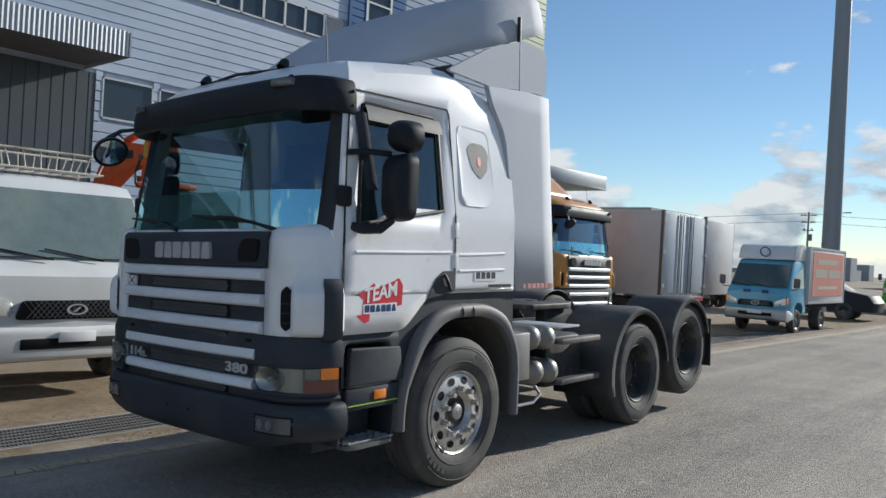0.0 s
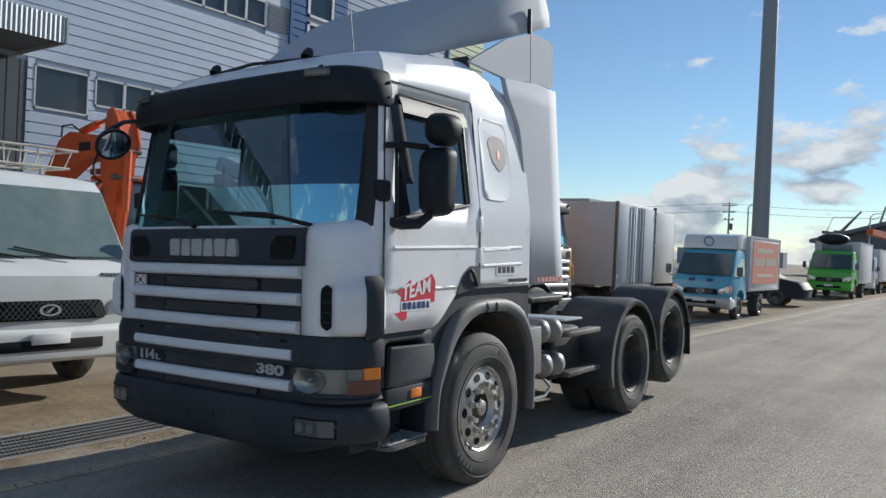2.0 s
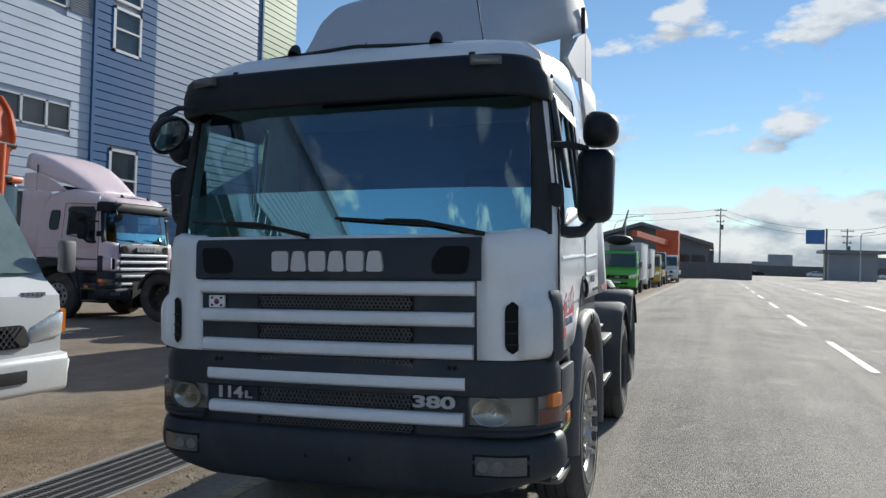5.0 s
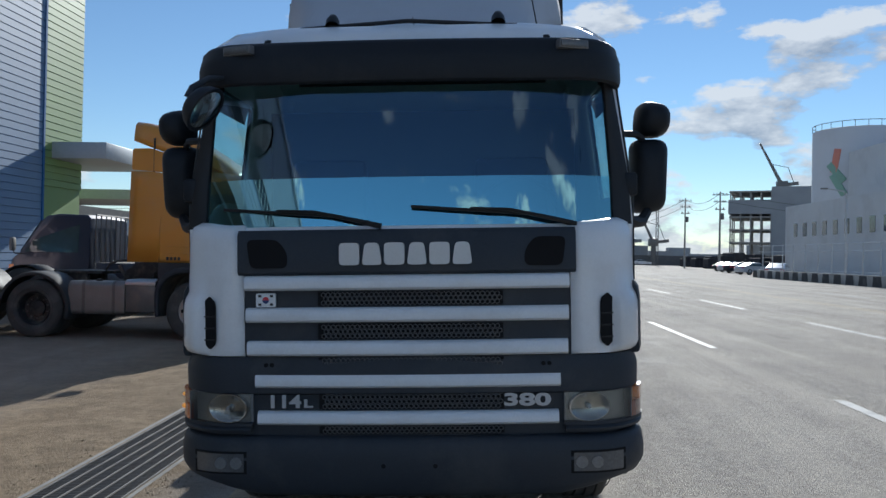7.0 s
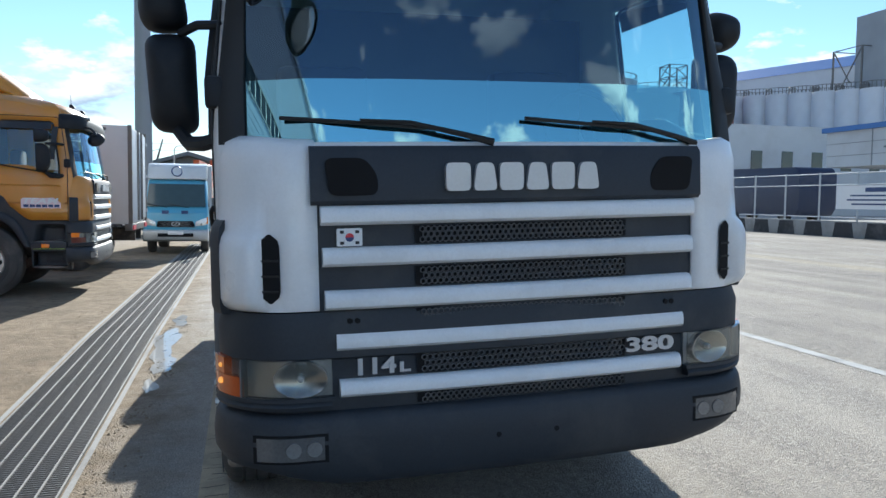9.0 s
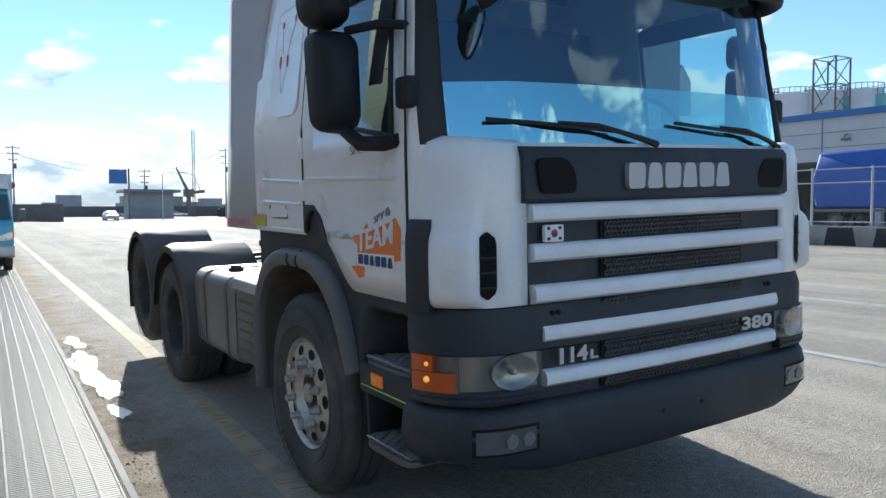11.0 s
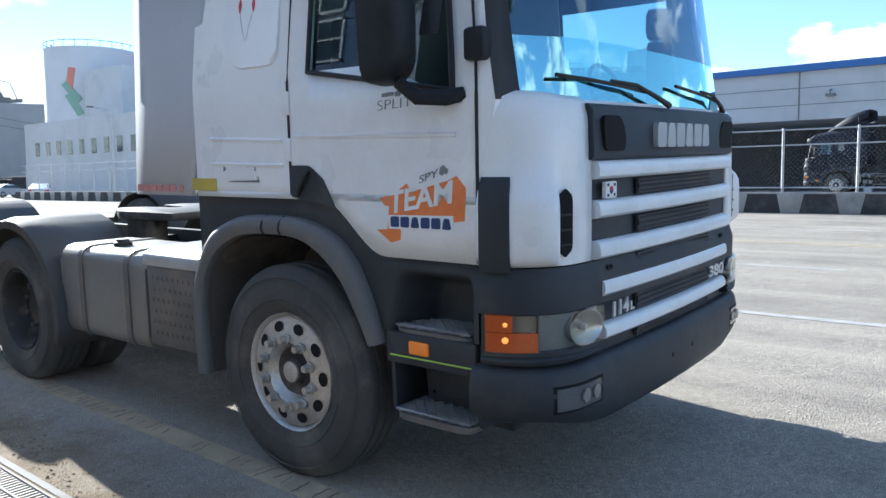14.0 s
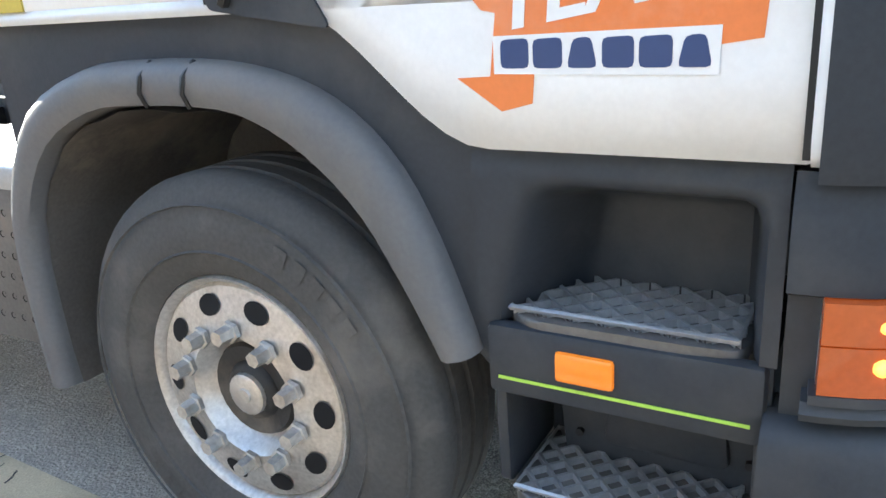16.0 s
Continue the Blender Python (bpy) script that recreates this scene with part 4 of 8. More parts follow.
            part("bulb_dish", bm, M_DISH, fog)
    # visor
    vis = [(-0.07, 2.615), (0.0, 2.578), (0.022, 2.574), (0.038, 2.584), (0.045, 2.61), (0.043, 2.70), (0.034, 2.735), (0.03, 2.742), (0.024, 2.775), (0.004, 2.797), (-0.05, 2.812), (-0.09, 2.805), (-0.06, 2.785), (-0.005, 2.76), (0.015, 2.62), (-0.07, 2.635)]
    vb = bmesh.new()
    rws = [[(x * 0.937 + nx * o, y + 0.10 + ny * o, z) for o, z in vis] for x, y, nx, ny in fpath(-2.5, 2.5, side_y=-1.06)]
    vvv = grid(vb, rws, closed=False)
    vb.faces.new(vvv[0])
    vb.faces.new(vvv[-1])
    visor = part("sun_visor", vb, M_DPLASTIC, tr, "dark grey plastic sun visor")
    for sx in (1, -1):
        at_l = pose(sx * 0.87, -1.327, 2.757, 0, 0, sx * 21)
        lamp = part("visor_lamp", B(-0.085, 0.085, -0.016, 0.03, -0.026, 0.022, 0.006), M_PLASTIC2, visor, at=at_l)
        part("lamp_lens", B(-0.075, 0.075, -0.021, -0.012, -0.019, 0.015, 0.004), M_FOG, lamp)
        for zz in (2.63, 2.72):
            bm = bmesh.new()
            bmesh.ops.create_uvsphere(bm, u_segments=8, v_segments=5, radius=0.012, matrix=Matrix.Translation((sx * 1.163, -1.0, zz)))
            part("visor_screw", bm, M_BLACK, visor)
    # wipers
    def gy(x, z):
        return -1.428 + 0.13 * max(0.0, (z - 1.82) / 0.8) + 0.10 * max(0.0, (abs(x) - 0.45) / 0.5) ** 1.6
    for wx in (-0.96, 0.03):
        bm = bmesh.new()
        blade = [(wx + u, 1.928 - 0.075 * u) for u in (0.0, 0.2, 0.4, 0.62)]
        tube(bm, [(x, gy(x, z), z) for x, z in blade], 0.0085, 6)
        wp = part("wiper", bm, M_BLACK, tr)
        arm = [(wx + 0.84, 1.828), (wx + 0.72, 1.858), (wx + 0.5, 1.905), (wx + 0.3, 1.916)]
        part("wiper_arm", T([(x, gy(x, z) - 0.014, z) for x, z in arm], [0.016, 0.012, 0.009, 0.006], 6), M_BLACK, wp)
    return tr


def shell_housing(outline, r, y0, y1):
    """A mirror's shell: the rounded outline at its open rear, drawn in to a soft dome at the front."""
    pts = rounded(outline, r, 5)
    cx, cz = sum(p[0] for p in pts) / len(pts), sum(p[1] for p in pts) / len(pts)
    bm = bmesh.new()
    rows = []
    for k in range(8):
        a = math.pi / 2 * k / 7
        f, y = math.sin(a) ** 0.62, y0 + (y1 - 0.04 - y0) * (1 - math.cos(a)) ** 0.9
        rows.append([(cx + (x - cx) * max(f, 0.02), y, cz + (z - cz) * max(f, 0.02)) for x, z in pts])
    rows.append([(x, y1, z) for x, z in pts])
    rows.append([(cx + (x - cx) * 0.94, y1, cz + (z - cz) * 0.96) for x, z in pts])
    vv = grid(bm, rows, closed=True)
    bm.faces.new(vv[-1])
    bm.faces.new(vv[0])
    return bm


def arch_line(sx):
    """The front wheel arch's outer and inner edge, from its rear foot over the top to its front foot."""
    outer = [(0.83, 0.43), (0.845, 0.80), (0.80, 1.02), (0.66, 1.22), (0.44, 1.315), (0.24, 1.335), (0.0, 1.33), (-0.18, 1.295), (-0.31, 1.23), (-0.41, 1.13), (-0.48, 1.00), (-0.53, 0.87), (-0.56, 0.78)]
    inner = [(0.755, 0.43), (0.765, 0.80), (0.72, 0.98), (0.60, 1.13), (0.42, 1.215), (0.24, 1.235), (0.0, 1.23), (-0.13, 1.19), (-0.24, 1.12), (-0.33, 1.03), (-0.40, 0.92), (-0.45, 0.83), (-0.485, 0.76)]
    if sx > 0:
        outer += [(-0.58, 0.64), (-0.585, 0.50)]
        inner += [(-0.51, 0.64), (-0.52, 0.50)]
    ctl = [Vector(a + b) for a, b in zip(outer, inner)]
    out = []
    for k in range(len(ctl) - 1):
        p0, p1, p2, p3 = ctl[max(k - 1, 0)], ctl[k], ctl[k + 1], ctl[min(k + 2, len(ctl) - 1)]
        for q in range(3):
            u = q / 3
            out.append(tuple(0.5 * (2 * p1 + (p2 - p0) * u + (2 * p0 - 5 * p1 + 4 * p2 - p3) * u * u + (3 * p1 - p0 - 3 * p2 + p3) * u ** 3)))
    return out + [tuple(ctl[-1])]


def tractor_sides(tr, paint, fair, hero, decal):
    for sx in (1, -1):
        # doors: seams, handle, hinges
        bm = bmesh.new()
        X = 1.2165
        for pts in ([(-1.10, 1.185), (-1.10, 1.86)], [(0.0, 1.44), (0.0, 1.98)]):
            (ya, za), (yb, zb) = pts
            box(bm, sx * X - 0.004, sx * X + 0.004, ya - 0.006, ya + 0.006, za, zb)
        tube(bm, [(sx * 1.213, 0.0, 1.98), (sx * 1.176, 0.0, 2.3), (sx * 1.137, -0.01, 2.72), (sx * 1.133, -0.03, 2.76), (sx * 1.133, -0.95, 2.745), (sx * 1.137, -1.0, 2.70), (sx * 1.1765, -1.055, 2.33), (sx * 1.2135, -1.098, 2.0), (sx * 1.216, -1.10, 1.86)], 0.006, 6)
        part("door_seam", bm, M_BLACK, tr)
        bm = bmesh.new()
        fr = [(-0.985, 1.875), (-0.145, 2.01), (-0.145, 2.64), (-0.2, 2.67), (-0.86, 2.67), (-0.90, 2.63), (-0.944, 2.31), (-0.98, 2.05)]
        def wx(z):
            return sx * (1.219 - 0.085 * smooth01((z - 1.95) / 0.8))
        tube(bm, [(wx(z), y, z) for y, z in fr + fr[:1]], 0.013, 6)
        part("window_seal", bm, M_BLACK, tr)
        # rain guard above the door window
        bm = bmesh.new()
        grid(bm, [[(wx(z) + sx * o, y, z) for y in (-0.88, -0.7, -0.4, -0.13)] for z, o in ((2.66, 0.01), (2.61, 0.03), (2.555, 0.036))])
        grid(bm, [[(wx(z) + sx * o, y - 0.11 * (z - 2.1), z) for o, y in ((0.01, -0.92), (0.03, -0.885), (0.034, -0.84))] for z in (2.1, 2.25, 2.4, 2.6)])
        part("rain_guard", bm, M_PLASTIC, tr, "smoked plastic rain guard")
        # sleeper side recess
        rec = rounded([(0.07, 2.06), (0.40, 2.06), (0.50, 2.2), (0.47, 2.67), (0.07, 2.68)], 0.08)
        bm = bmesh.new()
        lo = [bm.verts.new((wx(z) - sx * 0.006, y, z)) for y, z in rec]
        cy, cz = sum(p[0] for p in rec) / len(rec), sum(p[1] for p in rec) / len(rec)
        mid = [bm.verts.new((wx(z) + sx * 0.0015, cy + (y - cy) * 0.97, cz + (z - cz) * 0.98)) for y, z in rec]
        ins = [bm.verts.new((wx(z) - sx * 0.002, cy + (y - cy) * 0.86, cz + (z - cz) * 0.92)) for y, z in rec]
        for k in range(len(rec)):
            k2 = (k + 1) % len(rec)
            bm.faces.new((lo[k], lo[k2], mid[k2], mid[k]))
            bm.faces.new((mid[k], mid[k2], ins[k2], ins[k]))
        bm.faces.new(ins)
        part("sleeper_side_panel", bm, paint, tr, smooth=50)
        if not hero:
            bm = bmesh.new()
            pw = rounded([(0.13, 2.12), (0.38, 2.12), (0.42, 2.25), (0.40, 2.58), (0.13, 2.58)], 0.06)
            bm.faces.new([bm.verts.new((wx(z) + sx * 0.004, y, z)) for y, z in pw])
            part("sleeper_window", bm, M_GLASSV, tr, "dark sleeper side window")
            bm = bmesh.new()
            tube(bm, [(wx(z) + sx * 0.003, y, z) for y, z in pw + pw[:1]], 0.012, 6)
            part("sleeper_window_seal", bm, M_BLACK, tr)
        # swage lines on the lower cab side
        bm = bmesh.new()
        for y0, y1, za, zb in ((-1.0, -0.04, 1.70, 1.715), (0.05, 0.62, 1.70, 1.72), (0.05, 0.62, 1.58, 1.592)):
            tube(bm, [(sx * 1.213, y0, za), (sx * 1.2135, (y0 + y1) / 2, (za + zb) / 2), (sx * 1.213, y1, zb)], 0.012, 6)
        part("swage_line", bm, paint, tr)
        han = part("door_handle", P(rounded([(-0.30, 1.385), (0.0, 1.43), (0.0, 1.58), (-0.13, 1.58), (-0.22, 1.52)], 0.02, 3), "x", sx * 1.205, sx * 1.2215), M_PLASTIC, tr, "dark plastic door handle in its recess")
        part("grip", T([(sx * 1.225, -0.05, 1.44), (sx * 1.24, -0.09, 1.48), (sx * 1.24, -0.12, 1.53), (sx * 1.225, -0.13, 1.555)], 0.013, 6), M_BLACK, han)
        for hz in (1.60, 1.82):
            part("hinge", B(sx * 1.214 - 0.012, sx * 1.214 + 0.012, -0.012, 0.03, hz, hz + 0.11, 0.004), paint, tr)
        # side fairing behind the cab
        prof = [(0.80, 1.2185), (0.84, 1.2195), (1.0, 1.2195), (1.2, 1.2185), (1.36, 1.2165)]
        bm = bmesh.new()
        rws = [[(sx * (x + 0.004 - 0.088 * (z - 1.42) / 1.66), y - ((0.14 * (z - 1.42) / 1.2 + 0.16 * smooth01((z - 2.62) / 0.36)) if y < 0.9 else 0), z - (0.05 if (y < 0.9 and z > 3) else 0)) for y, x in prof] for z in (1.42, 1.95, 2.1, 2.25, 2.4, 2.6, 2.7, 2.8, 2.9, 3.08)]
        grid(bm, rws)
        f = part("side_fairing", bm, fair, tr, "plain grey-white side fairing", smooth=20)
        md = f.modifiers.new("sheet", "SOLIDIFY")
        md.thickness, md.offset = 0.025, -1
        part("fairing_mount", T([(sx * 1.13, 1.1, 1.5), (sx * 0.6, 0.8, 1.5)], 0.02, 6), M_CHASSIS, tr)
        # ear between side fairing and roof deflector
        ear = [(1.36, 3.11), (1.35, 3.50), (1.0, 3.51), (0.55, 3.36), (0.0, 3.07), (0.62, 3.04), (0.85, 3.08)]
        bm = bmesh.new()
        prism(bm, rounded(ear, 0.05, 3), "x", sx * 1.075, sx * 1.105)
        part("roof_ear", bm, fair, tr, "grey-white roof ear fairing", smooth=50)
        part("ear_bracket", T([(sx * 1.09, 0.95, 3.05), (sx * 1.09, 0.95, 3.7)], 0.018, 6), M_CHASSIS, tr)
        # mirrors
        arm = bmesh.new()
        tube(arm, [(sx * 1.15, -1.04, 2.33), (sx * 1.26, -0.98, 2.335), (sx * 1.33, -0.82, 2.33)], 0.02, 8)
        mir = part("mirror_assembly", arm, M_DPLASTIC, tr, "black plastic door mirror pair")
        part("lower_arm", T([(sx * 1.20, -1.03, 1.86), (sx * 1.25, -0.98, 1.845), (sx * 1.31, -0.88, 1.85), (sx * 1.36, -0.82, 1.91)], [0.03, 0.034, 0.034, 0.026], 8), M_DPLASTIC, mir)
        part("main_housing", shell_housing([(sx * 1.27, 1.895), (sx * 1.47, 1.91), (sx * 1.49, 2.33), (sx * 1.275, 2.335)], 0.07, -0.90, -0.72), M_DPLASTIC, mir)
        part("wide_housing", shell_housing([(sx * 1.295, 2.345), (sx * 1.50, 2.345), (sx * 1.515, 2.53), (sx * 1.32, 2.565)], 0.085, -0.89, -0.70), M_DPLASTIC, mir)
        for z0, z1 in ((1.93, 2.30), (2.385, 2.525)):
            part("mirror_glass", P(rounded(rect(min(sx * 1.315, sx * 1.445), max(sx * 1.315, sx * 1.445), z0, z1), 0.03), "y", -0.719 if z0 < 2 else -0.699, -0.714 if z0 < 2 else -0.694), M_MIRROR, mir)
        part("pillar_bracket", B(sx * 1.20 - 0.04, sx * 1.20 + 0.035, -1.15, -1.05, 1.98, 2.11, 0.02), M_DPLASTIC, tr)
        # front wheel arch
        band = arch_line(sx)
        bm = bmesh.new()
        rws = []
        for yo, zo, yi, zi in band:
            def ac(f, x):
                return (sx * x, yi + (yo - yi) * f, zi + (zo - zi) * f)
            rws.append([ac(0, 0.55), ac(0, 1.205), ac(0.06, 1.232), ac(0.35, 1.246), ac(0.72, 1.245), ac(0.93, 1.228), ac(1, 1.205), ac(1, 0.9)])
        grid(bm, rws)
        part("wheel_arch", bm, M_PLASTIC2 if hero else M_PLASTIC, tr, "worn dark grey plastic wheel arch", smooth=50)
        bm = bmesh.new()
        lin = []
        for k, (yo, zo, yi, zi) in enumerate(band):
            rib = 0.012 if k % 4 == 0 else 0.0
            lin.append([(sx * xx, 0.085 + (yi - 0.085) * (0.985 - rib), 0.60 + (zi - 0.60) * (0.985 - rib)) for xx in (0.53, 0.8, 1.0, 1.195)])
        grid(bm, lin)
        part("arch_liner", bm, M_ARCH, tr, "dusty beige wheel arch liner", smooth=50)
        for yj in (0.20, 0.07):
            part("arch_joint", T([(sx * 1.232, yj + 0.01, 1.238), (sx * 1.249, yj + 0.008, 1.27), (sx * 1.247, yj, 1.302), (sx * 1.212, yj - 0.004, 1.333)], 0.006, 5), M_BLACK, tr)
        # skirt over the arch, up to the cab's side
        sk = [(-0.60 + 0.05 * k, sill(-0.60 + 0.05 * k) + 0.01) for k in range(9)] + [(0.80, 1.45), (0.80, 1.08), (0.66, 1.17), (0.42, 1.26), (0.0, 1.28), (-0.25, 1.17), (-0.42, 1.0), (-0.52, 0.80), (-0.60, 0.72)]
        part("arch_skirt", P(sk, "x", sx * 1.13, sx * 1.185), M_PLASTIC, tr)
        # entry steps in their well
        dy, dz = (0.05, 0.03) if sx < 0 else (0.075, 0.02)
        bm = bmesh.new()
        rws = []
        for j in range(23):
            z = 0.845 + 0.335 * j / 22
            row = []
            for i in range(41):
                y = -1.082 + 0.525 * i / 40
                deep = smooth01((-0.585 - y - 0.25 * (z - 0.87)) / 0.13) * smooth01((y + 1.055) / 0.05) * smooth01((1.125 - z) / 0.075)
                row.append((sx * (1.195 - 0.012 * smooth01((z - 1.13) / 0.05) - 0.215 * deep), y, z))
            rws.append(row)
        grid(bm, rws)
        part("step_well", bm, M_PLASTIC, tr, "moulded dark plastic step recess", smooth=60)
        part("well_wall", B(min(sx * 0.80, sx * 0.95), max(sx * 0.80, sx * 0.95), -1.09, -0.6, 0.40, 0.86, 0.01), M_PLASTIC, tr)
        for yy in (-1.065, -0.585):
            part("step_cheek", P(rounded([(sx * 0.92, 0.47), (sx * 1.165, 0.47), (sx * 1.175, 0.84), (sx * 0.92, 0.84)], 0.02, 3), "y", yy - 0.012, yy + 0.012, 0.004), M_PLASTIC, tr)
        ap = rounded([(-1.0, 0.52), (-0.74, 0.52), (-0.76, 0.61), (-0.82, 0.645), (-0.98, 0.62)], 0.03, 3)
        part("apron_panel", P(ap, "x", sx * 1.0, sx * 1.022, 0.006), M_PLASTIC, tr)
        for by, bz in ((-1.03, 0.66), (-1.03, 0.54), (-0.69, 0.64), (-0.69, 0.53), (-0.90, 0.655)):
            part("apron_bolt", T([(sx * 1.005, by, bz), (sx * 1.02, by, bz)], 0.009, 6), M_BLACK, tr)
        fc = part("step_fascia", B(min(sx * 1.165, sx * 1.205), max(sx * 1.165, sx * 1.205), -1.12 + dy, -0.625 + dy, 0.67 + dz, 0.815 + dz, 0.014), M_PLASTIC, tr)
        # reflector glows faintly through its amber material, though it is no lamp
        part("side_reflector", B(min(sx * 1.2, sx * 1.216), max(sx * 1.2, sx * 1.216), -0.875 + dy, -0.765 + dy, 0.725 + dz, 0.785 + dz, 0.008), M_AMBER, fc, "amber side reflector")
        part("tape_strip", B(min(sx * 1.2, sx * 1.2075), max(sx * 1.2, sx * 1.2075), -1.10 + dy, -0.65 + dy, 0.691 + dz * 1.5, 0.697 + dz * 1.5), M_GREENTAPE, fc, "thin yellow-green tape")
        part("lower_apron", P(rounded([(-1.09, 0.46), (-0.66, 0.46), (-0.64, 0.66), (-1.09, 0.66)], 0.02, 2), "x", sx * 0.99, sx * 1.008), M_PLASTIC, tr)
        for zs, x1 in ((0.842 + dz, 1.195), (0.47 + dz * 0.5, 1.205)):
            stp = part("step", P(rounded([(sx * 0.93, -0.645 + dy), (sx * 0.93, -1.085 + dy), (sx * (x1 - 0.01), -1.085 + dy), (sx * x1, -1.0 + dy), (sx * x1, -0.70 + dy), (sx * (x1 - 0.05), -0.645 + dy)], 0.04, 3), "z", zs - 0.04, zs - 0.012, 0.006), M_STEEL, tr, "metal step with a raised diamond tread")
            if hero:
                L0, L1, X0, X1 = -1.07 + dy, -0.665 + dy, 0.95, x1 - 0.02
                bm = bmesh.new()
                for k in range(-5, 10):
                    for sg in (1, -1):
                        ya = L0 + 0.058 * k if sg > 0 else L0 + 0.058 * k + 0.22
                        yb = ya + sg * 0.22
                        ca, cb = min(max(ya, L0), L1), min(max(yb, L0), L1)
                        if abs(ca - cb) < 0.005:
                            continue
                        xa, xb = X0 + (X1 - X0) * (ca - ya) / (yb - ya), X0 + (X1 - X0) * (cb - ya) / (yb - ya)
                        rw = 0.0045
                        q = []
                        for (xv, yv) in ((xa, ca), (xb, cb)):
                            q.append([bm.verts.new((sx * xv, yv - rw, zs - 0.013)), bm.verts.new((sx * xv, yv - rw, zs + 0.004)), bm.verts.new((sx * xv, yv + rw, zs + 0.004)), bm.verts.new((sx * xv, yv + rw, zs - 0.013))])
                        for m_ in range(3):
                            bm.faces.new((q[0][m_], q[0][m_ + 1], q[1][m_ + 1], q[1][m_]))
                tube(bm, [(sx * X0, L0, zs), (sx * X1, L0, zs), (sx * X1, L1, zs), (sx * X0, L1, zs), (sx * X0, L0, zs)], 0.006, 4)
                part("tread", bm, M_GALV, stp, smooth=0)
        part("wheel_well_panel", B(min(sx * 0.44, sx * 1.12), max(sx * 0.44, sx * 1.12), 0.795, 0.815, 0.45, 1.44, 0.004), M_ARCH, tr, "dusty inner splash panel")
        part("wheel_well_panel", B(min(sx * 0.44, sx * 0.52), max(sx * 0.44, sx * 0.52), -0.62, 0.79, 0.62, 1.30, 0.01), M_ARCH, tr, "dusty inner splash panel")
        wheel(tr, sx * 1.21, 0.09, 0.54, sx, "front")
    # closed cover over the left upper step
    if hero:
        part("step_cover", P(rounded([(-1.04, 0.85), (-0.53, 0.85), (-0.56, 1.075), (-1.02, 1.09)], 0.02, 3), "x", 1.175, 1.217, 0.008), M_PLASTIC, tr, "dark plastic step cover")
    # roof deflector
    bm = bmesh.new()
    rws = []
    for k in range(13):
        u = k / 12
        y = -0.62 + 1.96 * u
        zt_ = 3.04 + 1.02 * (1 - (1 - u) ** 1.6)
        zb = 2.99 + 0.66 * u ** 1.1
        w = 0.72 + 0.36 * smooth01(u * 1.3)
        row = []
        for q in range(-12, 13):
            s = q / 12
            a = abs(s)
            if a > 0.72:
                t = (a - 0.72) / 0.28
                x, z = w * (0.93 + 0.07 * math.sin(t * math.pi / 2)), zt_ - 0.07 - (zt_ - 0.07 - zb) * t
            else:
                x, z = w * 0.93 * (a / 0.72), zt_ - 0.07 * (a / 0.72) ** 5
            row.append((math.copysign(x, s), y, z))
        rws.append(row)
    grid(bm, rws)
    df = part("roof_deflector", bm, fair, tr, "large grey-white roof air deflector", smooth=50)
    md = df.modifiers.new("sheet", "SOLIDIFY")
    md.thickness, md.offset = 0.025, -1
    # added unseen panel, cuts the sunlight passing under the deflector
    part("deflector_gap_blocker", P([(-0.9, 2.9), (0.9, 2.9), (0.9, 3.2), (-0.9, 3.2)], "y", 0.30, 0.33), M_PLASTIC, tr)
    # roof rail, horns, aerial, marker lamps
    bm = bmesh.new()
    tube(bm, [(-0.62, -0.98, 2.90), (-0.6, -1.02, 2.945), (0, -1.06, 2.97), (0.6, -1.02, 2.945), (0.62, -0.98, 2.90)], 0.013, 6)
    part("roof_rail", bm, M_BLACK, tr)
    for hx in (-0.42, 0.5):
        bm = bmesh.new()
        lathe(bm, [(0.04, -0.04), (0.037, 0.0), (0.024, 0.03), (0.0, 0.045)], 14)
        part("roof_lamp", bm, M_BLACK, tr, at=pose(hx, -1.03, 2.985, 0, -60, 90))
    for hx in (-0.75, 0.75):
        part("roof_marker", B(hx - 0.02, hx + 0.02, -1.18, -1.10, 2.80, 2.85, 0.01), M_BLACK, tr)
    part("aerial", T([(0.05, -1.05, 2.86), (0.02, -0.95, 3.02)], 0.004, 5), M_BLACK, tr)
    part("aerial", T([(0.75, -0.85, 2.88), (0.68, -0.82, 3.3)], 0.004, 5), M_BLACK, tr)
    # kerb-view mirror on the right front corner
    km = part("front_mirror", T([(-0.95, -1.30, 2.62), (-1.0, -1.40, 2.60), (-1.06, -1.47, 2.54), (-1.07, -1.47, 2.49)], [0.014, 0.016, 0.02, 0.035], 8), M_PLASTIC, tr, "black kerb-view mirror on an arm")
    face = Matrix.Translation((-1.0, -1.48, 2.43)) @ Vector((0.72, -0.12, -0.55)).to_track_quat("X", "Z").to_matrix().to_4x4()
    part("mirror_bowl", lathe(bmesh.new(), [(0.0, -0.085), (0.05, -0.08), (0.09, -0.06), (0.115, -0.03), (0.125, 0.0), (0.128, 0.012), (0.12, 0.018), (0.108, 0.014)], 28), M_DPLASTIC, km, at=face)
    part("bowl_glass", lathe(bmesh.new(), [(0.109, 0.010), (0.08, 0.018), (0.04, 0.023), (0.0, 0.025)], 28), M_MIRROR, km, at=face)

    # ---- chassis
    for sx in (1, -1):
        part("chassis_rail", B(min(sx * 0.35, sx * 0.43), max(sx * 0.35, sx * 0.43), -1.2, 5.18, 0.72, 0.98), M_CHASSIS, tr)
    for yy in (-0.9, 0.6, 1.6, 2.4, 3.4, 4.4, 5.0):
        part("cross_member", B(-0.4, 0.4, yy, yy + 0.1, 0.75, 0.93), M_CHASSIS, tr)
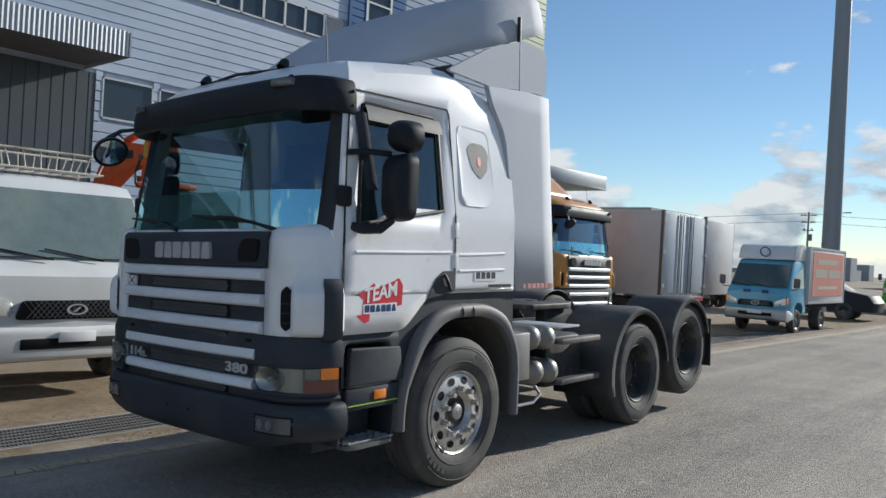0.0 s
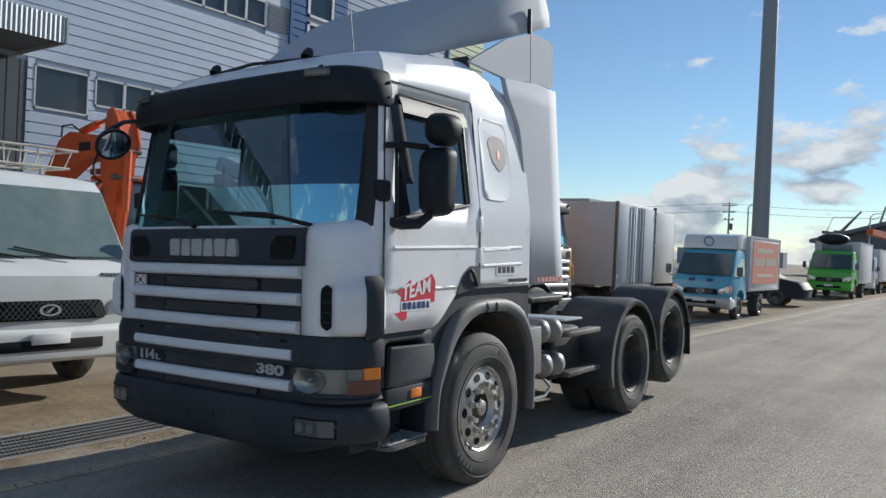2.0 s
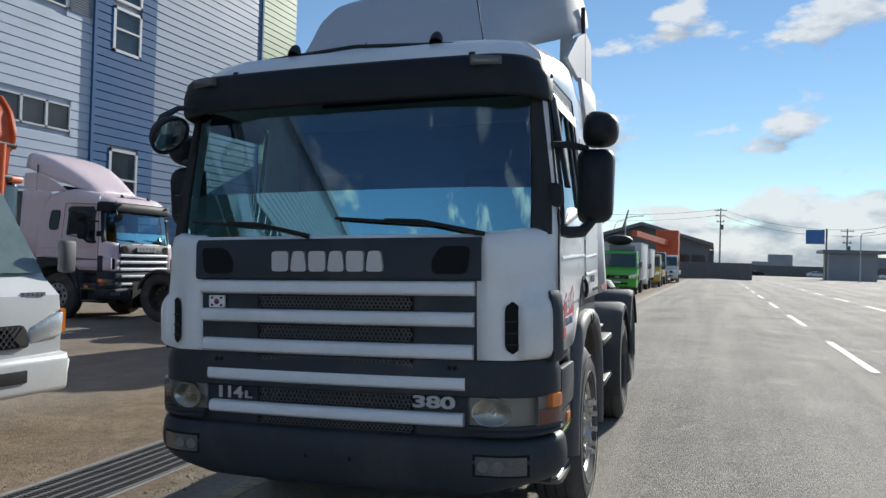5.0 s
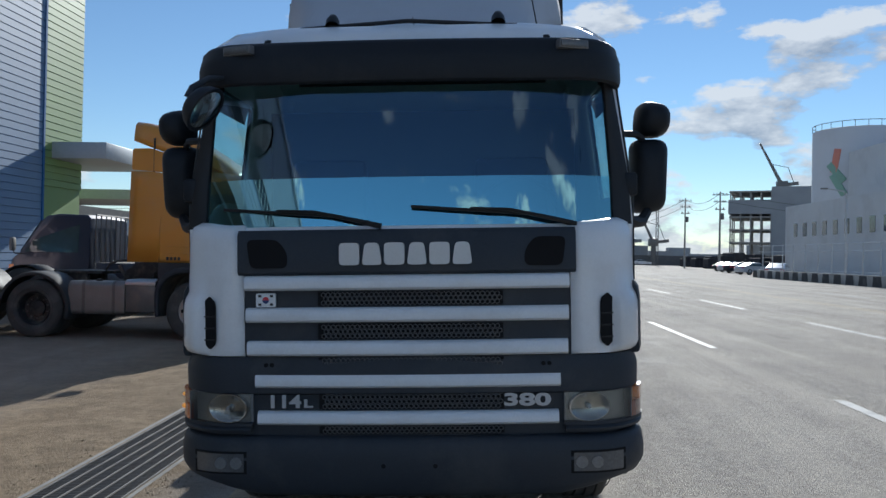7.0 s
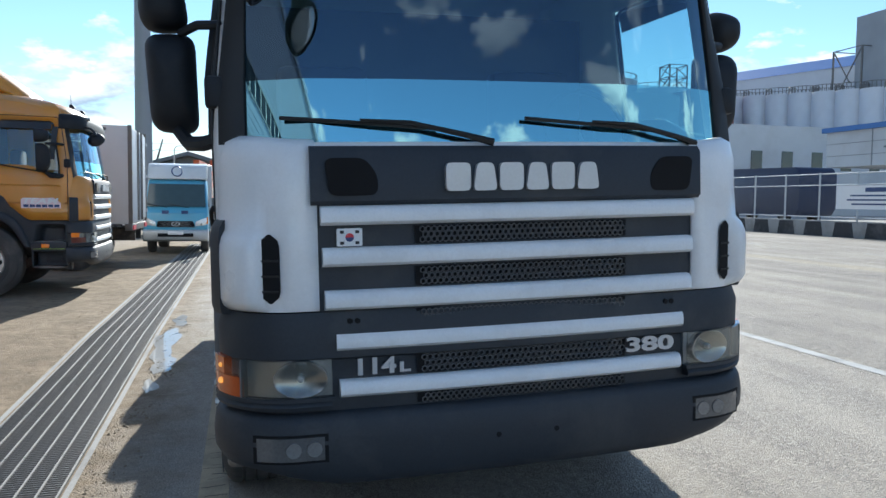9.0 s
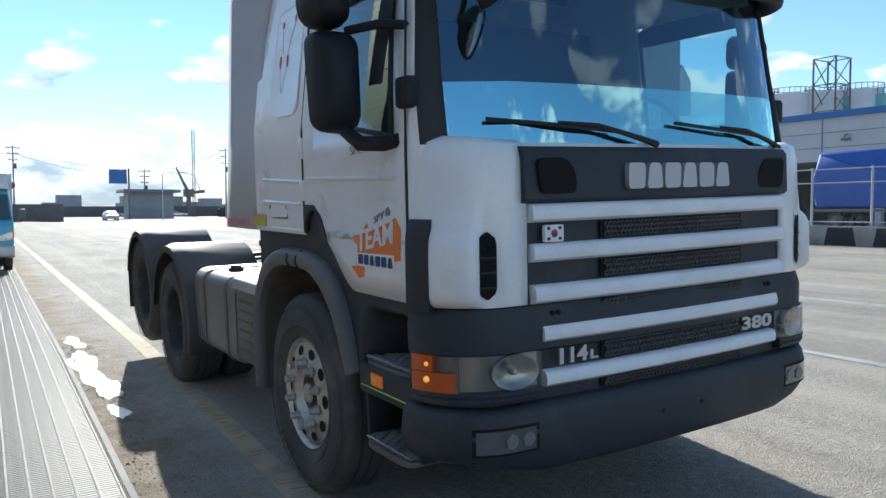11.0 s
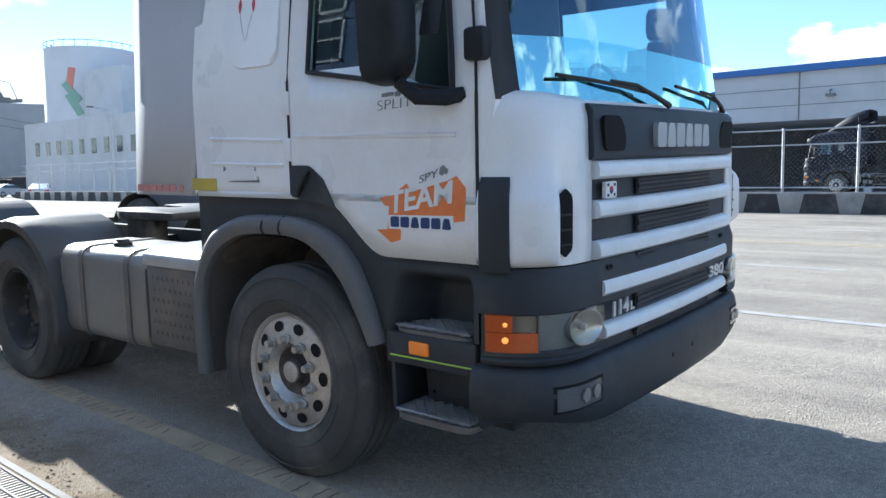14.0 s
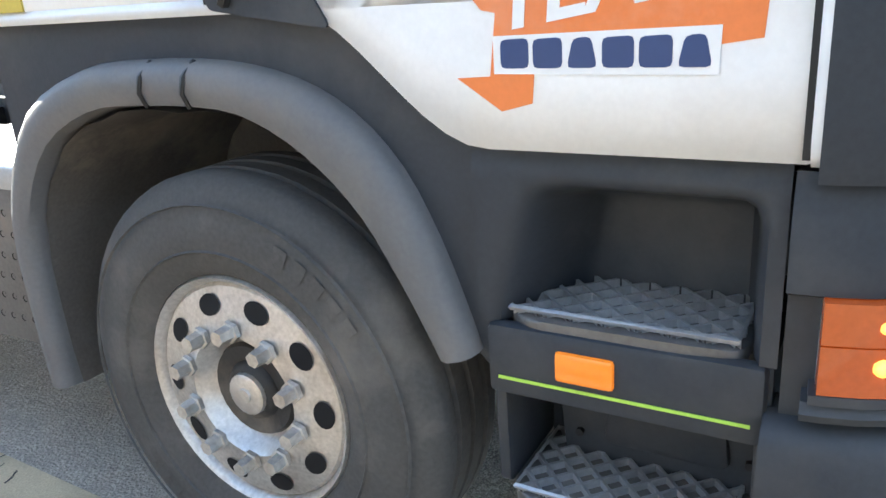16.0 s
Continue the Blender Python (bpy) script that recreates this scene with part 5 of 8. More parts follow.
    part("engine_block", B(-0.38, 0.38, -1.2, 0.6, 0.55, 1.42, 0.05), M_CHASSIS, tr)
    # unseen masses between the rails, added to stop sun streaks on the ground
    part("gearbox_sun_blocker", B(-0.34, 0.34, 0.6, 2.2, 0.42, 0.97, 0.08), M_CHASSIS, tr)
    part("drive_shaft", T([(0, 2.2, 0.62), (0, 3.1, 0.53)], 0.07, 8), M_CHASSIS, tr)
    # made-up box set across the path of the remaining streak
    part("sun_streak_blocker", B(-0.34, 0.34, 3.42, 4.15, 0.50, 0.80, 0.06), M_CHASSIS, tr)
    for yy, zz in ((3.10, 0.53), (4.38, 0.69)):
        part("axle_housing", T([(-0.95, yy, zz), (-0.35, yy, zz), (-0.2, yy, zz), (0.2, yy, zz), (0.35, yy, zz), (0.95, yy, zz)], [0.08, 0.09, 0.22, 0.22, 0.09, 0.08], 12), M_CHASSIS, tr)
    part("axle_beam", T([(-1.0, 0, 0.5), (-0.6, 0, 0.42), (0.6, 0, 0.42), (1.0, 0, 0.5)], 0.07, 8), M_CHASSIS, tr)
    part("catwalk", B(-0.42, 0.42, 0.8, 1.9, 0.985, 1.005, 0.004), M_STEEL, tr)
    fw = part("fifth_wheel", P(rounded([(-0.45, 2.2), (0.45, 2.2), (0.48, 2.9), (0.3, 3.25), (0.1, 3.2), (0.06, 2.8), (-0.06, 2.8), (-0.1, 3.2), (-0.3, 3.25), (-0.48, 2.9)], 0.05, 3), "z", 1.16, 1.22, 0.01), M_CHASSIS, tr, "black greasy coupling plate")
    fw.matrix_basis = pose(0, 0, 0)
    for sx in (1, -1):
        part("plate_bracket", B(min(sx * 0.3, sx * 0.42), max(sx * 0.3, sx * 0.42), 2.5, 2.9, 0.98, 1.17, 0.02), M_CHASSIS, tr)
    bm = bmesh.new()
    for k in range(3):
        tube(bm, [(0.1 * k - 0.25, 0.85, 1.55), (0.1 * k - 0.28, 1.1, 1.25), (0.1 * k - 0.2, 1.4, 1.12), (0.1 * k - 0.1, 1.5, 1.3), (0.1 * k - 0.2, 1.25, 1.45), (0.1 * k - 0.3, 0.95, 1.5)], 0.014, 6)
    part("air_hoses", bm, M_BLACK, tr)
    part("gear_cover", P(rounded([(0.95, 1.0), (0.95, 1.30), (1.15, 1.42), (1.55, 1.40), (1.8, 1.22), (1.85, 1.0)], 0.05, 3), "x", -0.34, 0.34, 0.03), M_CHASSIS, tr, "black bulky cover behind the cab")
    bm = bmesh.new()
    for k in range(4):
        tube(bm, [(-0.55 + 0.05 * k, 1.02 + 0.14 * math.cos(q * 0.7 + k), 1.14 + 0.02 * k + 0.12 * math.sin(q * 0.7 + k)) for q in range(9)], 0.012, 6)
    part("coiled_hose", bm, M_BLACK, tr)
    part("hose_gooseneck", T([(-0.1, 2.3, 1.22), (-0.12, 2.2, 1.36), (-0.16, 2.0, 1.42), (-0.2, 1.7, 1.44), (-0.2, 1.5, 1.43)], 0.022, 8), M_CHASSIS, tr)
    part("hose_post", T([(0.05, 1.9, 1.0), (-0.05, 2.05, 1.33)], 0.03, 6), M_STEEL, tr)
    # right side: fuel tank and battery box
    tank = part("fuel_tank", P(rounded([(-1.17, 0.44), (-0.56, 0.44), (-0.56, 1.05), (-1.17, 1.05)], 0.10, 5), "y", 1.42, 2.47, 0.03), M_TANK, tr, "dusty metal fuel tank with straps")
    for yy in (1.60, 2.16):
        bm = bmesh.new()
        rr = rounded([(-1.18, 0.432), (-0.55, 0.432), (-0.55, 1.06), (-1.18, 1.06)], 0.105, 5)
        prism(bm, rr, "y", yy, yy + 0.05)
        part("tank_strap", bm, M_STEEL, tank)
    part("filler_cap", T([(-0.98, 1.98, 1.04), (-0.98, 1.98, 1.075), (-0.98, 1.98, 1.08), (-0.98, 1.98, 1.095)], [0.06, 0.06, 0.045, 0.04], 14), M_BLACK, tank)
    bb = part("battery_box", B(-1.17, -0.56, 0.85, 1.40, 0.50, 1.05, 0.015), M_STEEL, tr, "perforated dusty battery box with a checker lid")
    lid = part("box_lid", P(rounded([(-1.19, 0.99), (-1.185, 1.06), (-1.10, 1.095), (-0.55, 1.095), (-0.55, 1.07), (-1.09, 1.07), (-1.16, 1.045), (-1.17, 0.99)], 0.012, 2), "y", 0.845, 1.405), M_GALV, bb, "checker-plate lid")
    if hero:
        bm = bmesh.new()
        for i in range(18):
            for j in range(14):
                cx, cy = -1.08 + 0.038 * j, 0.865 + 0.03 * i
                d = 0.011 if (i + j) % 2 else -0.011
                q = [bm.verts.new(p) for p in ((cx - 0.012, cy - d, 1.096), (cx, cy - 0.004, 1.0985), (cx + 0.012, cy + d, 1.096), (cx, cy + 0.004, 1.0985))]
                bm.faces.new(q)
        tagged(part("checker_tread", bm, M_GALV, lid, smooth=0), kind="stuff")
        # shallow dimples, the shade of the perforations coloured on
        hole = None
        for i in range(9):
            for j in range(6):
                yy, zz = 0.895 + 0.052 * i, 0.585 + 0.066 * j
                if hole is None:
                    hole = part("louvre_hole", lathe(bmesh.new(), [(0.011, 0.0), (0.006, -0.003), (0.0, -0.003)], 8), M_HOLE_SHADE, bb, at=pose(-1.1715, yy, zz, 0, 0, 180)).data
                else:
                    ob = new("louvre_hole", hole)
                    ob.parent, ob.matrix_basis = bb, pose(-1.1715, yy + (0.02 if j % 2 else 0), zz, 0, 0, 180)
    # left side: battery box, air tanks, step rails
    part("battery_box", B(0.62, 1.14, 0.84, 1.14, 0.66, 1.06, 0.015), M_TANK, tr, "grey plastic battery box")
    for yy, zz in ((1.24, 1.0), (1.48, 0.99), (1.30, 0.70), (1.54, 0.69)):
        bm = bmesh.new()
        lathe(bm, [(0.0, 0.03), (0.06, 0.02), (0.095, -0.01), (0.11, -0.06), (0.11, -0.5)], 20)
        part("air_tank", bm, M_TANK, tr, at=pose(1.12, yy, zz))
    for zz in (0.56, 0.92):
        part("step_rail", B(1.06, 1.17, 1.62, 2.32, zz, zz + 0.05, 0.01), M_STEEL, tr)
        bm = bmesh.new()
        tube(bm, [(0.7, 1.62, zz + 0.03), (1.1, 1.62, zz + 0.03)], 0.022, 8)
        tube(bm, [(0.7, 2.3, zz + 0.03), (1.1, 2.3, zz + 0.03)], 0.022, 8)
        part("rail_bracket", bm, M_CHASSIS, tr)
    part("catwalk_plate", B(0.5, 1.12, 1.63, 2.0, 1.06, 1.08, 0.004), M_GALV, tr)
    part("silencer", B(0.5, 0.98, 1.66, 2.3, 0.5, 0.98, 0.06), M_CHASSIS, tr)
    bm = bmesh.new()
    tube(bm, [(1.12, 0.82, 0.46), (1.14, 1.2, 0.46), (1.14, 1.3, 0.52), (1.05, 1.3, 0.62)], 0.014, 6)
    part("foot_rung", bm, M_GALV, tr)
    # driven axle and lifted trailing axle
    for (yc, zc, xo) in ((3.10, 0.53, 1.20), (4.38, 0.69, 1.19)):
        for sx in (1, -1):
            wheel(tr, sx * xo, yc, zc, sx, "dual")
        part("rear_axle", T([(-0.9, yc, zc), (0.9, yc, zc)], 0.09, 8), M_CHASSIS, tr)
        for sx in (1, -1):
            bm = bmesh.new()
            rws = []
            tag = yc > 4
            r = 0.60 if tag else 0.68
            for k in range(17):
                a = radians((165 - 150 * k / 16) if tag else (196 - 190 * k / 16))
                cs, sn = math.cos(a), math.sin(a)
                ridge = 0.008 if k % 3 == 0 else 0.0
                rws.append([(sx * 0.58, yc + r * cs, zc + r * sn), (sx * 1.18, yc + (r + ridge) * cs, zc + (r + ridge) * sn), (sx * 1.235, yc + (r - 0.015) * cs, zc + (r - 0.015) * sn), (sx * 1.24, yc + (r - 0.07) * cs, zc + (r - 0.07) * sn)])
            grid(bm, rws)
            mg = part("mudguard", bm, M_MUDG, tr, "dusty grey plastic mudguard", smooth=40)
            md = mg.modifiers.new("sheet", "SOLIDIFY")
            md.thickness = 0.008
    for sx in (1, -1):
        part("mudflap", B(min(sx * 0.62, sx * 1.2), max(sx * 0.62, sx * 1.2), 5.08, 5.095, 0.42, 1.0), M_BLACK, tr)
    part("tail_lamp_bar", B(-1.15, 1.15, 5.18, 5.24, 0.7, 0.85, 0.01), M_CHASSIS, tr)


hero_at = pose(-4.84, 4.3, -0.04, 0.9, -1.8, 1.7)
hero = tractor("tractor_unit", hero_at, M_WHITE, M_FAIR, "white three-axle tractor unit with dark plastic bumper and silver grille bars", True, True)
tractor_sides(hero, M_WHITE, M_FAIR, True, True)


def door_sticker(tr, left):
    """The arrow-shaped door sticker with its word; the name under it is a row of plain navy blocks."""
    sx, u0, ku = (1, -0.985, 0.88) if left else (-1, 0.553, 1.0)
    X = sx * 1.2155
    mt = M_RED if left else M_DORANGE

    def Y(u):
        return u0 + u * ku if left else -(u0 + u)

    def slab(nm, pts, a, b, mat, parent, lab=""):
        return part(nm, P([(Y(u), z) for u, z in pts], "x", X + sx * a, X + sx * b), mat, parent, lab)
    shape = [(0.0, 1.297), (0.081, 1.243), (0.136, 1.257), (0.14, 1.305), (0.481, 1.352), (0.49, 1.485), (0.443, 1.534), (0.40, 1.515), (0.205, 1.466), (0.177, 1.501), (0.105, 1.455), (0.024, 1.436), (0.05, 1.405), (0.075, 1.40), (0.062, 1.30)]
    base = slab("door_sticker", shape, -0.004, 0.0015, mt, tr, "red arrow-shaped team sticker on the door" if left else "orange arrow-shaped team sticker on the door")
    slab("name_plate", [(0.07, 1.304), (0.424, 1.302), (0.426, 1.371), (0.07, 1.364)], 0.0015, 0.0025, M_DWHITE, base)
    for k in range(6):
        a = 0.083 + 0.0565 * k
        sl = 0.010 if k in (2, 5) else 0.0
        slab("name_block", rounded([(a, 1.313), (a + 0.049, 1.313), (a + 0.049 - sl, 1.360), (a + sl, 1.358)], 0.009, 2), 0.0025, 0.0035, M_NAVY, base)
    side = LEFT_SIDE if left else RIGHT_SIDE
    text("word", "TEAM", M_DWHITE, base, pose(X + sx * 0.003, Y(0.09), 1.374) @ side @ pose(0, 0, 0, 0, 0, 9), 0.128, 0.001, shear=0.22, bold=0.003, width=0.355 * ku)
    if not left:
        text("word", "SPY", M_DGREY, base, pose(X + sx * 0.003, Y(0.25), 1.502) @ side @ pose(0, 0, 0, 0, 0, 17), 0.042, 0.001, shear=0.3, width=0.115)
        slab("bolt_mark", [(0.355, 1.542), (0.372, 1.535), (0.378, 1.545), (0.395, 1.54), (0.402, 1.562), (0.388, 1.567), (0.382, 1.578), (0.362, 1.57)], -0.002, 0.002, M_DGREY, base)
    return base


door_sticker(hero, True)
door_sticker(hero, False)
text("door_word", "SPLIT", M_DGREY, hero, pose(-1.2165, -0.575, 1.812) @ RIGHT_SIDE @ pose(0, 0, 0, 0, 0, 3), 0.062, 0.001, shear=0.1, bold=-0.0012, width=0.20)
part("door_sticker_bar", P([(-0.605, 1.868), (-0.67, 1.872), (-0.67, 1.888), (-0.605, 1.884)], "x", -1.219, -1.214), M_DGREY, hero)
part("door_sticker_bar", P([(-0.68, 1.868), (-0.705, 1.868), (-0.712, 1.882), (-0.695, 1.892), (-0.678, 1.884)], "x", -1.219, -1.214), M_DGREY, hero)
for torn in ([(0.26, 1.555), (0.36, 1.562), (0.33, 1.575), (0.27, 1.585)], [(0.235, 1.497), (0.50, 1.497), (0.44, 1.504), (0.25, 1.508)], [(0.235, 1.497), (0.25, 1.497), (0.246, 1.53)], [(0.50, 1.565), (0.525, 1.55), (0.52, 1.58)]):
    part("sticker_remains", P(torn, "x", -1.2185, -1.214), M_DGREY, hero)
for sx in (1, -1):
    X = sx * 1.2165
    pl = part("name_label", P(rect(0.235, 0.52, 1.505, 1.588) if sx > 0 else rect(0.27, 0.49, 1.51, 1.575), "x", X - 0.004, X + 0.003), M_DWHITE, hero, "small white name label" if sx > 0 else "bare white patch of a torn sticker")
    if sx > 0:
        for k in range(4):
            part("label_mark", P(rect(0.255 + 0.065 * k, 0.305 + 0.065 * k, 1.522, 1.572), "x", X + 0.003, X + 0.004), M_DBLACK, pl)
        for k in range(9):
            part("label_mark", P(rect(0.42 + 0.034 * k, 0.446 + 0.034 * k, 1.455, 1.477), "x", X - 0.003, X + 0.003), M_DBLACK, hero)
    else:
        part("yellow_label", P(rect(0.59, 0.80, 1.45, 1.515), "x", X - 0.004, X + 0.002), M_YDECAL, hero)
    for k in range(7):
        ya = 0.885 + 0.066 * k
        part("fairing_mark", P(rounded(rect(ya, ya + (0.035 if k == 0 else 0.056), 1.438, 1.478), 0.008, 2), "x", sx * 1.2185, sx * 1.2255), M_FADED, hero)
# sleeper side emblems
def side_x(z):
    return 1.219 - 0.085 * smooth01((z - 1.95) / 0.8)


part("sleeper_emblem", P(rounded([(0.18, 0.085), (0.25, 0.14), (0.39, 0.14), (0.45, 0.075), (0.42, -0.065), (0.33, -0.14), (0.23, -0.065)], 0.03, 3), "x", -0.006, 0.004), M_PLASTIC, hero, "dark shield-shaped emblem", at=pose(side_x(2.415), 0, 2.415, 0, -8.3, 0))
part("emblem_head", P(rounded([(0.30, -0.03), (0.33, -0.045), (0.345, 0.0), (0.335, 0.035), (0.305, 0.03)], 0.01, 3), "x", 0.004, 0.006), M_RED, hero, "small red and white emblem figure", at=pose(side_x(2.415), 0, 2.415, 0, -8.3, 0))
for (yy, zz, hh) in ((0.375, 2.585, 0.045), (0.195, 2.595, 0.045), (0.375, 2.375, 0.075), (0.27, 2.372, 0.075)):
    w_ = 0.010
    part("sleeper_emblem", P(rounded([(yy - w_, 0), (yy, -hh / 2), (yy + w_, 0), (yy, hh / 2)], 0.008, 2), "x", -0.004, 0.004), M_RED, hero, "small red flower sticker", at=pose(-side_x(zz), 0, zz, 0, 7.5, 0))
for (ya, za, yb, zb) in ((0.375, 2.56, 0.34, 2.42), (0.20, 2.57, 0.28, 2.41), (0.372, 2.34, 0.32, 2.20), (0.272, 2.335, 0.31, 2.20)):
    part("flower_stem", T([(-side_x(za) - 0.001, ya, za), (-side_x((za + zb) / 2) - 0.001, (ya + yb) / 2 + 0.006, (za + zb) / 2), (-side_x(zb) - 0.001, yb, zb)], 0.0013, 4), M_FAIR, hero)

# ---------------------------------------------------------------- other trucks of the same kind
ot = tractor("tractor_unit", pose(-9.68, 13.95, gz(-10, 14), 0, 0, 91), M_ORANGE, M_ORANGE, "orange tractor unit parked nose to the drain", False)
tractor_sides(ot, M_ORANGE, M_ORANGE, False, False)
pt_at = pose(-17.6, 14.7, gz(-17, 15), 0, 0, 90)
pt = tractor("tractor_unit", pt_at, M_PINK, M_PINK, "pale pink tractor unit parked by the factory", False)
tractor_sides(pt, M_PINK, M_PINK, False, False)
st = part("door_sticker", P([(-1.0, 1.36), (-0.45, 1.36), (-0.45, 1.50), (-0.9, 1.52), (-1.0, 1.44)], "x", -1.219, -1.214), M_PINK, ot, "white team sticker with a pink shade")
text("word", "TEAM", M_DWHITE, st, pose(-1.221, -0.47, 1.43) @ RIGHT_SIDE, 0.12, 0.002, shear=0.2, bold=0.003, width=0.5)
for k in range(6):
    part("name_block", P(rect(-0.98 + 0.085 * k, -0.91 + 0.085 * k, 1.375, 1.415), "x", -1.221, -1.214), M_NAVY, st)
for k in range(4):
    part("number_bar", P(rect(0.38 + 0.07 * k, 0.43 + 0.07 * k, 1.46, 1.52), "x", -1.2185, -1.214), M_DBLACK, ot)

# ---------------------------------------------------------------- light trucks and cars
M_VWHITE = material("van_white_paint", (0.70, 0.71, 0.70), 0.35, vary=0.04, bump=0.01, coat=0.4, dirt=DUST, dirt_amount=0.2, scale=2.0)
M_VBLUE = material("light_blue_paint", (0.10, 0.38, 0.55), 0.35, vary=0.05, bump=0.01, coat=0.4, dirt=DUST, dirt_amount=0.2, scale=2.0)
M_VGREEN = material("bright_green_paint", (0.09, 0.45, 0.03), 0.35, vary=0.05, bump=0.01, coat=0.4)
M_VNAVY = material("dark_navy_paint", (0.02, 0.026, 0.05), 0.35, vary=0.08, bump=0.01, coat=0.4)
M_VDARK = material("dark_grey_car_paint", (0.016, 0.019, 0.028), 0.5, spec=0.25, vary=0.08, bump=0.0)
M_VYELLOW = material("yellow_cab_paint", (0.50, 0.36, 0.05), 0.4, vary=0.06, bump=0.01, coat=0.3)
M_VCREAM = material("cream_paint", (0.55, 0.50, 0.40), 0.4, vary=0.06, bump=0.01, coat=0.3)
M_VSILVER = material("silver_car_paint", (0.55, 0.56, 0.58), 0.3, metal=0.4, vary=0.05, bump=0.0, coat=0.5)
M_BOX = material("box_body_panel", (0.62, 0.62, 0.62), 0.5, vary=0.06, bump=0.02, dirt=(0.35, 0.3, 0.25), dirt_amount=0.35, scale=1.2)
M_BOXGREY = material("pale_blue_door_panel", (0.42, 0.47, 0.53), 0.5, vary=0.06, bump=0.02, dirt=(0.3, 0.27, 0.24), dirt_amount=0.4, scale=1.2)
M_POSTER = material("faded_red_poster", (0.66, 0.24, 0.17), 0.5, vary=0.08, bump=0.0, scale=1.0)
M_EXC = material("excavator_orange", (0.62, 0.10, 0.02), 0.45, vary=0.1, bump=0.03, dirt=(0.12, 0.06, 0.04), dirt_amount=0.5, scale=3.0)


def small_wheel(parent, x, y, r, w, side):
    rim = part("wheel", lathe(bmesh.new(), [(r * 0.6, 0.0), (r * 0.56, -0.012), (r * 0.5, -0.05), (r * 0.2, -0.03), (r * 0.16, 0.0), (0.0, 0.005)], 24), M_STEEL, parent, "steel wheel", at=pose(x, y, r, 0, 0, 0 if side > 0 else 180))
    part("tyre", lathe(bmesh.new(), [(r * 0.58, -w), (r * 0.6, -0.01), (r * 0.75, 0.012), (r * 0.93, 0.0), (r, -0.04), (r, -w + 0.03), (r * 0.9, -w), (r * 0.58, -w)], 30), M_TYRE, rim)


def light_truck(name, at, paint, label, w=0.9, s=1.0, lower=None, length=4.6, cargo=None, group=""):
    """A small cab-over truck; its nose points to -y, the origin is on the ground under the front axle. s scales the cab."""
    t = thing(name, at, label, "truck", group)
    prof = [(-1.02, 0.42), (-1.06, 0.60), (-1.06, 0.95), (-1.03, 1.18), (-0.86, 1.32), (-0.42, 2.02), (-0.28, 2.13), (0.0, 2.17), (0.62, 2.15), (0.68, 2.08), (0.70, 0.62), (0.42, 0.60), (0.40, 0.80), (0.2, 0.92), (-0.2, 0.92), (-0.42, 0.80), (-0.46, 0.42)]
    prof = [(y * s, z * s) for y, z in prof]
    bm = bmesh.new()
    n = len(prof)
    rws = []
    for xx, ins in ((-1.0, 0.06), (-0.965, 0.012), (-0.8, 0.0), (0.0, -0.025), (0.8, 0.0), (0.965, 0.012), (1.0, 0.06)):
        rw = []
        for y, z in prof:
            taper = 1.0 - 0.07 * smooth01((z / s - 1.25) / 0.8)
            fr = ins if y < 0.2 * s else ins * 0.3
            zz = z - (ins * 0.8 if z > 1.9 * s else 0)
            rw.append((xx * w * taper, y + fr * (1 if y < 0 else -1), zz))
        rws.append(rw)
    vv = grid(bm, rws, closed=True)
    bm.faces.new(vv[0])
    bm.faces.new(vv[-1])
    cab = part("cab", bm, paint, t, smooth=35)

    def on_screen(u, v):
        """A point on the windscreen plane: u across -1..1, v from sill to top."""
        y, z = (-0.86 + 0.44 * v) * s, (1.32 + 0.70 * v) * s
        tp = 1.0 - 0.07 * smooth01((z / s - 1.25) / 0.8)
        return (u * w * tp, y - 0.045 + 0.03 * abs(u) ** 3, z + 0.02)
    bm = bmesh.new()
    grid(bm, [[on_screen(u, v) for u in (-0.93, -0.6, 0, 0.6, 0.93)] for v in (0.03, 0.5, 0.97)])
    part("windscreen", bm, M_GLASSV, t, "tinted windscreen")
    for wx in (-0.45, 0.25):
        a, b_ = on_screen(wx / w * 0.8 + 0.15, 0.0), on_screen(wx / w * 0.8 - 0.45, 0.14)
        part("wiper", T([(a[0], a[1] - 0.02, a[2]), (b_[0], b_[1] - 0.02, b_[2])], 0.01, 5), M_BLACK, t)
    for sx in (1, -1):
        bm = bmesh.new()
        tp = 0.965
        pts = [(-0.72, 1.34), (0.45, 1.34), (0.45, 1.98), (-0.30, 1.98)]
        bm.faces.new([bm.verts.new((sx * w * (1.004 - 0.07 * smooth01((z - 1.25) / 0.8)), y * s, z * s)) for y, z in pts])
        part("door_window", bm, M_GLASSV, t)
        part("headlamp", P(rounded([(sx * w * 0.60, 0.80 * s), (sx * w * 0.95, 0.84 * s), (sx * w * 0.97, 1.04 * s), (sx * w * 0.86, 1.03 * s), (sx * w * 0.62, 0.93 * s)], 0.03, 3), "y", -1.072 * s, -1.0 * s, 0.01), M_REFLECTOR, t, "clear headlamp")
        part("indicator", P(rounded([(sx * w * 0.93, 0.86 * s), (sx * w * 1.004, 0.87 * s), (sx * w * 1.004, 1.07 * s), (sx * w * 0.95, 1.06 * s)], 0.02, 2), "y", -1.06 * s, -0.96 * s), M_AMBER, t, "amber corner lamp")
        part("fog_lamp", P([(sx * w * 0.83 + 0.055 * math.cos(q * math.pi / 7), 0.60 * s + 0.055 * math.sin(q * math.pi / 7)) for q in range(14)], "y", -1.105 * s, -1.06 * s), M_REFLECTOR, t)
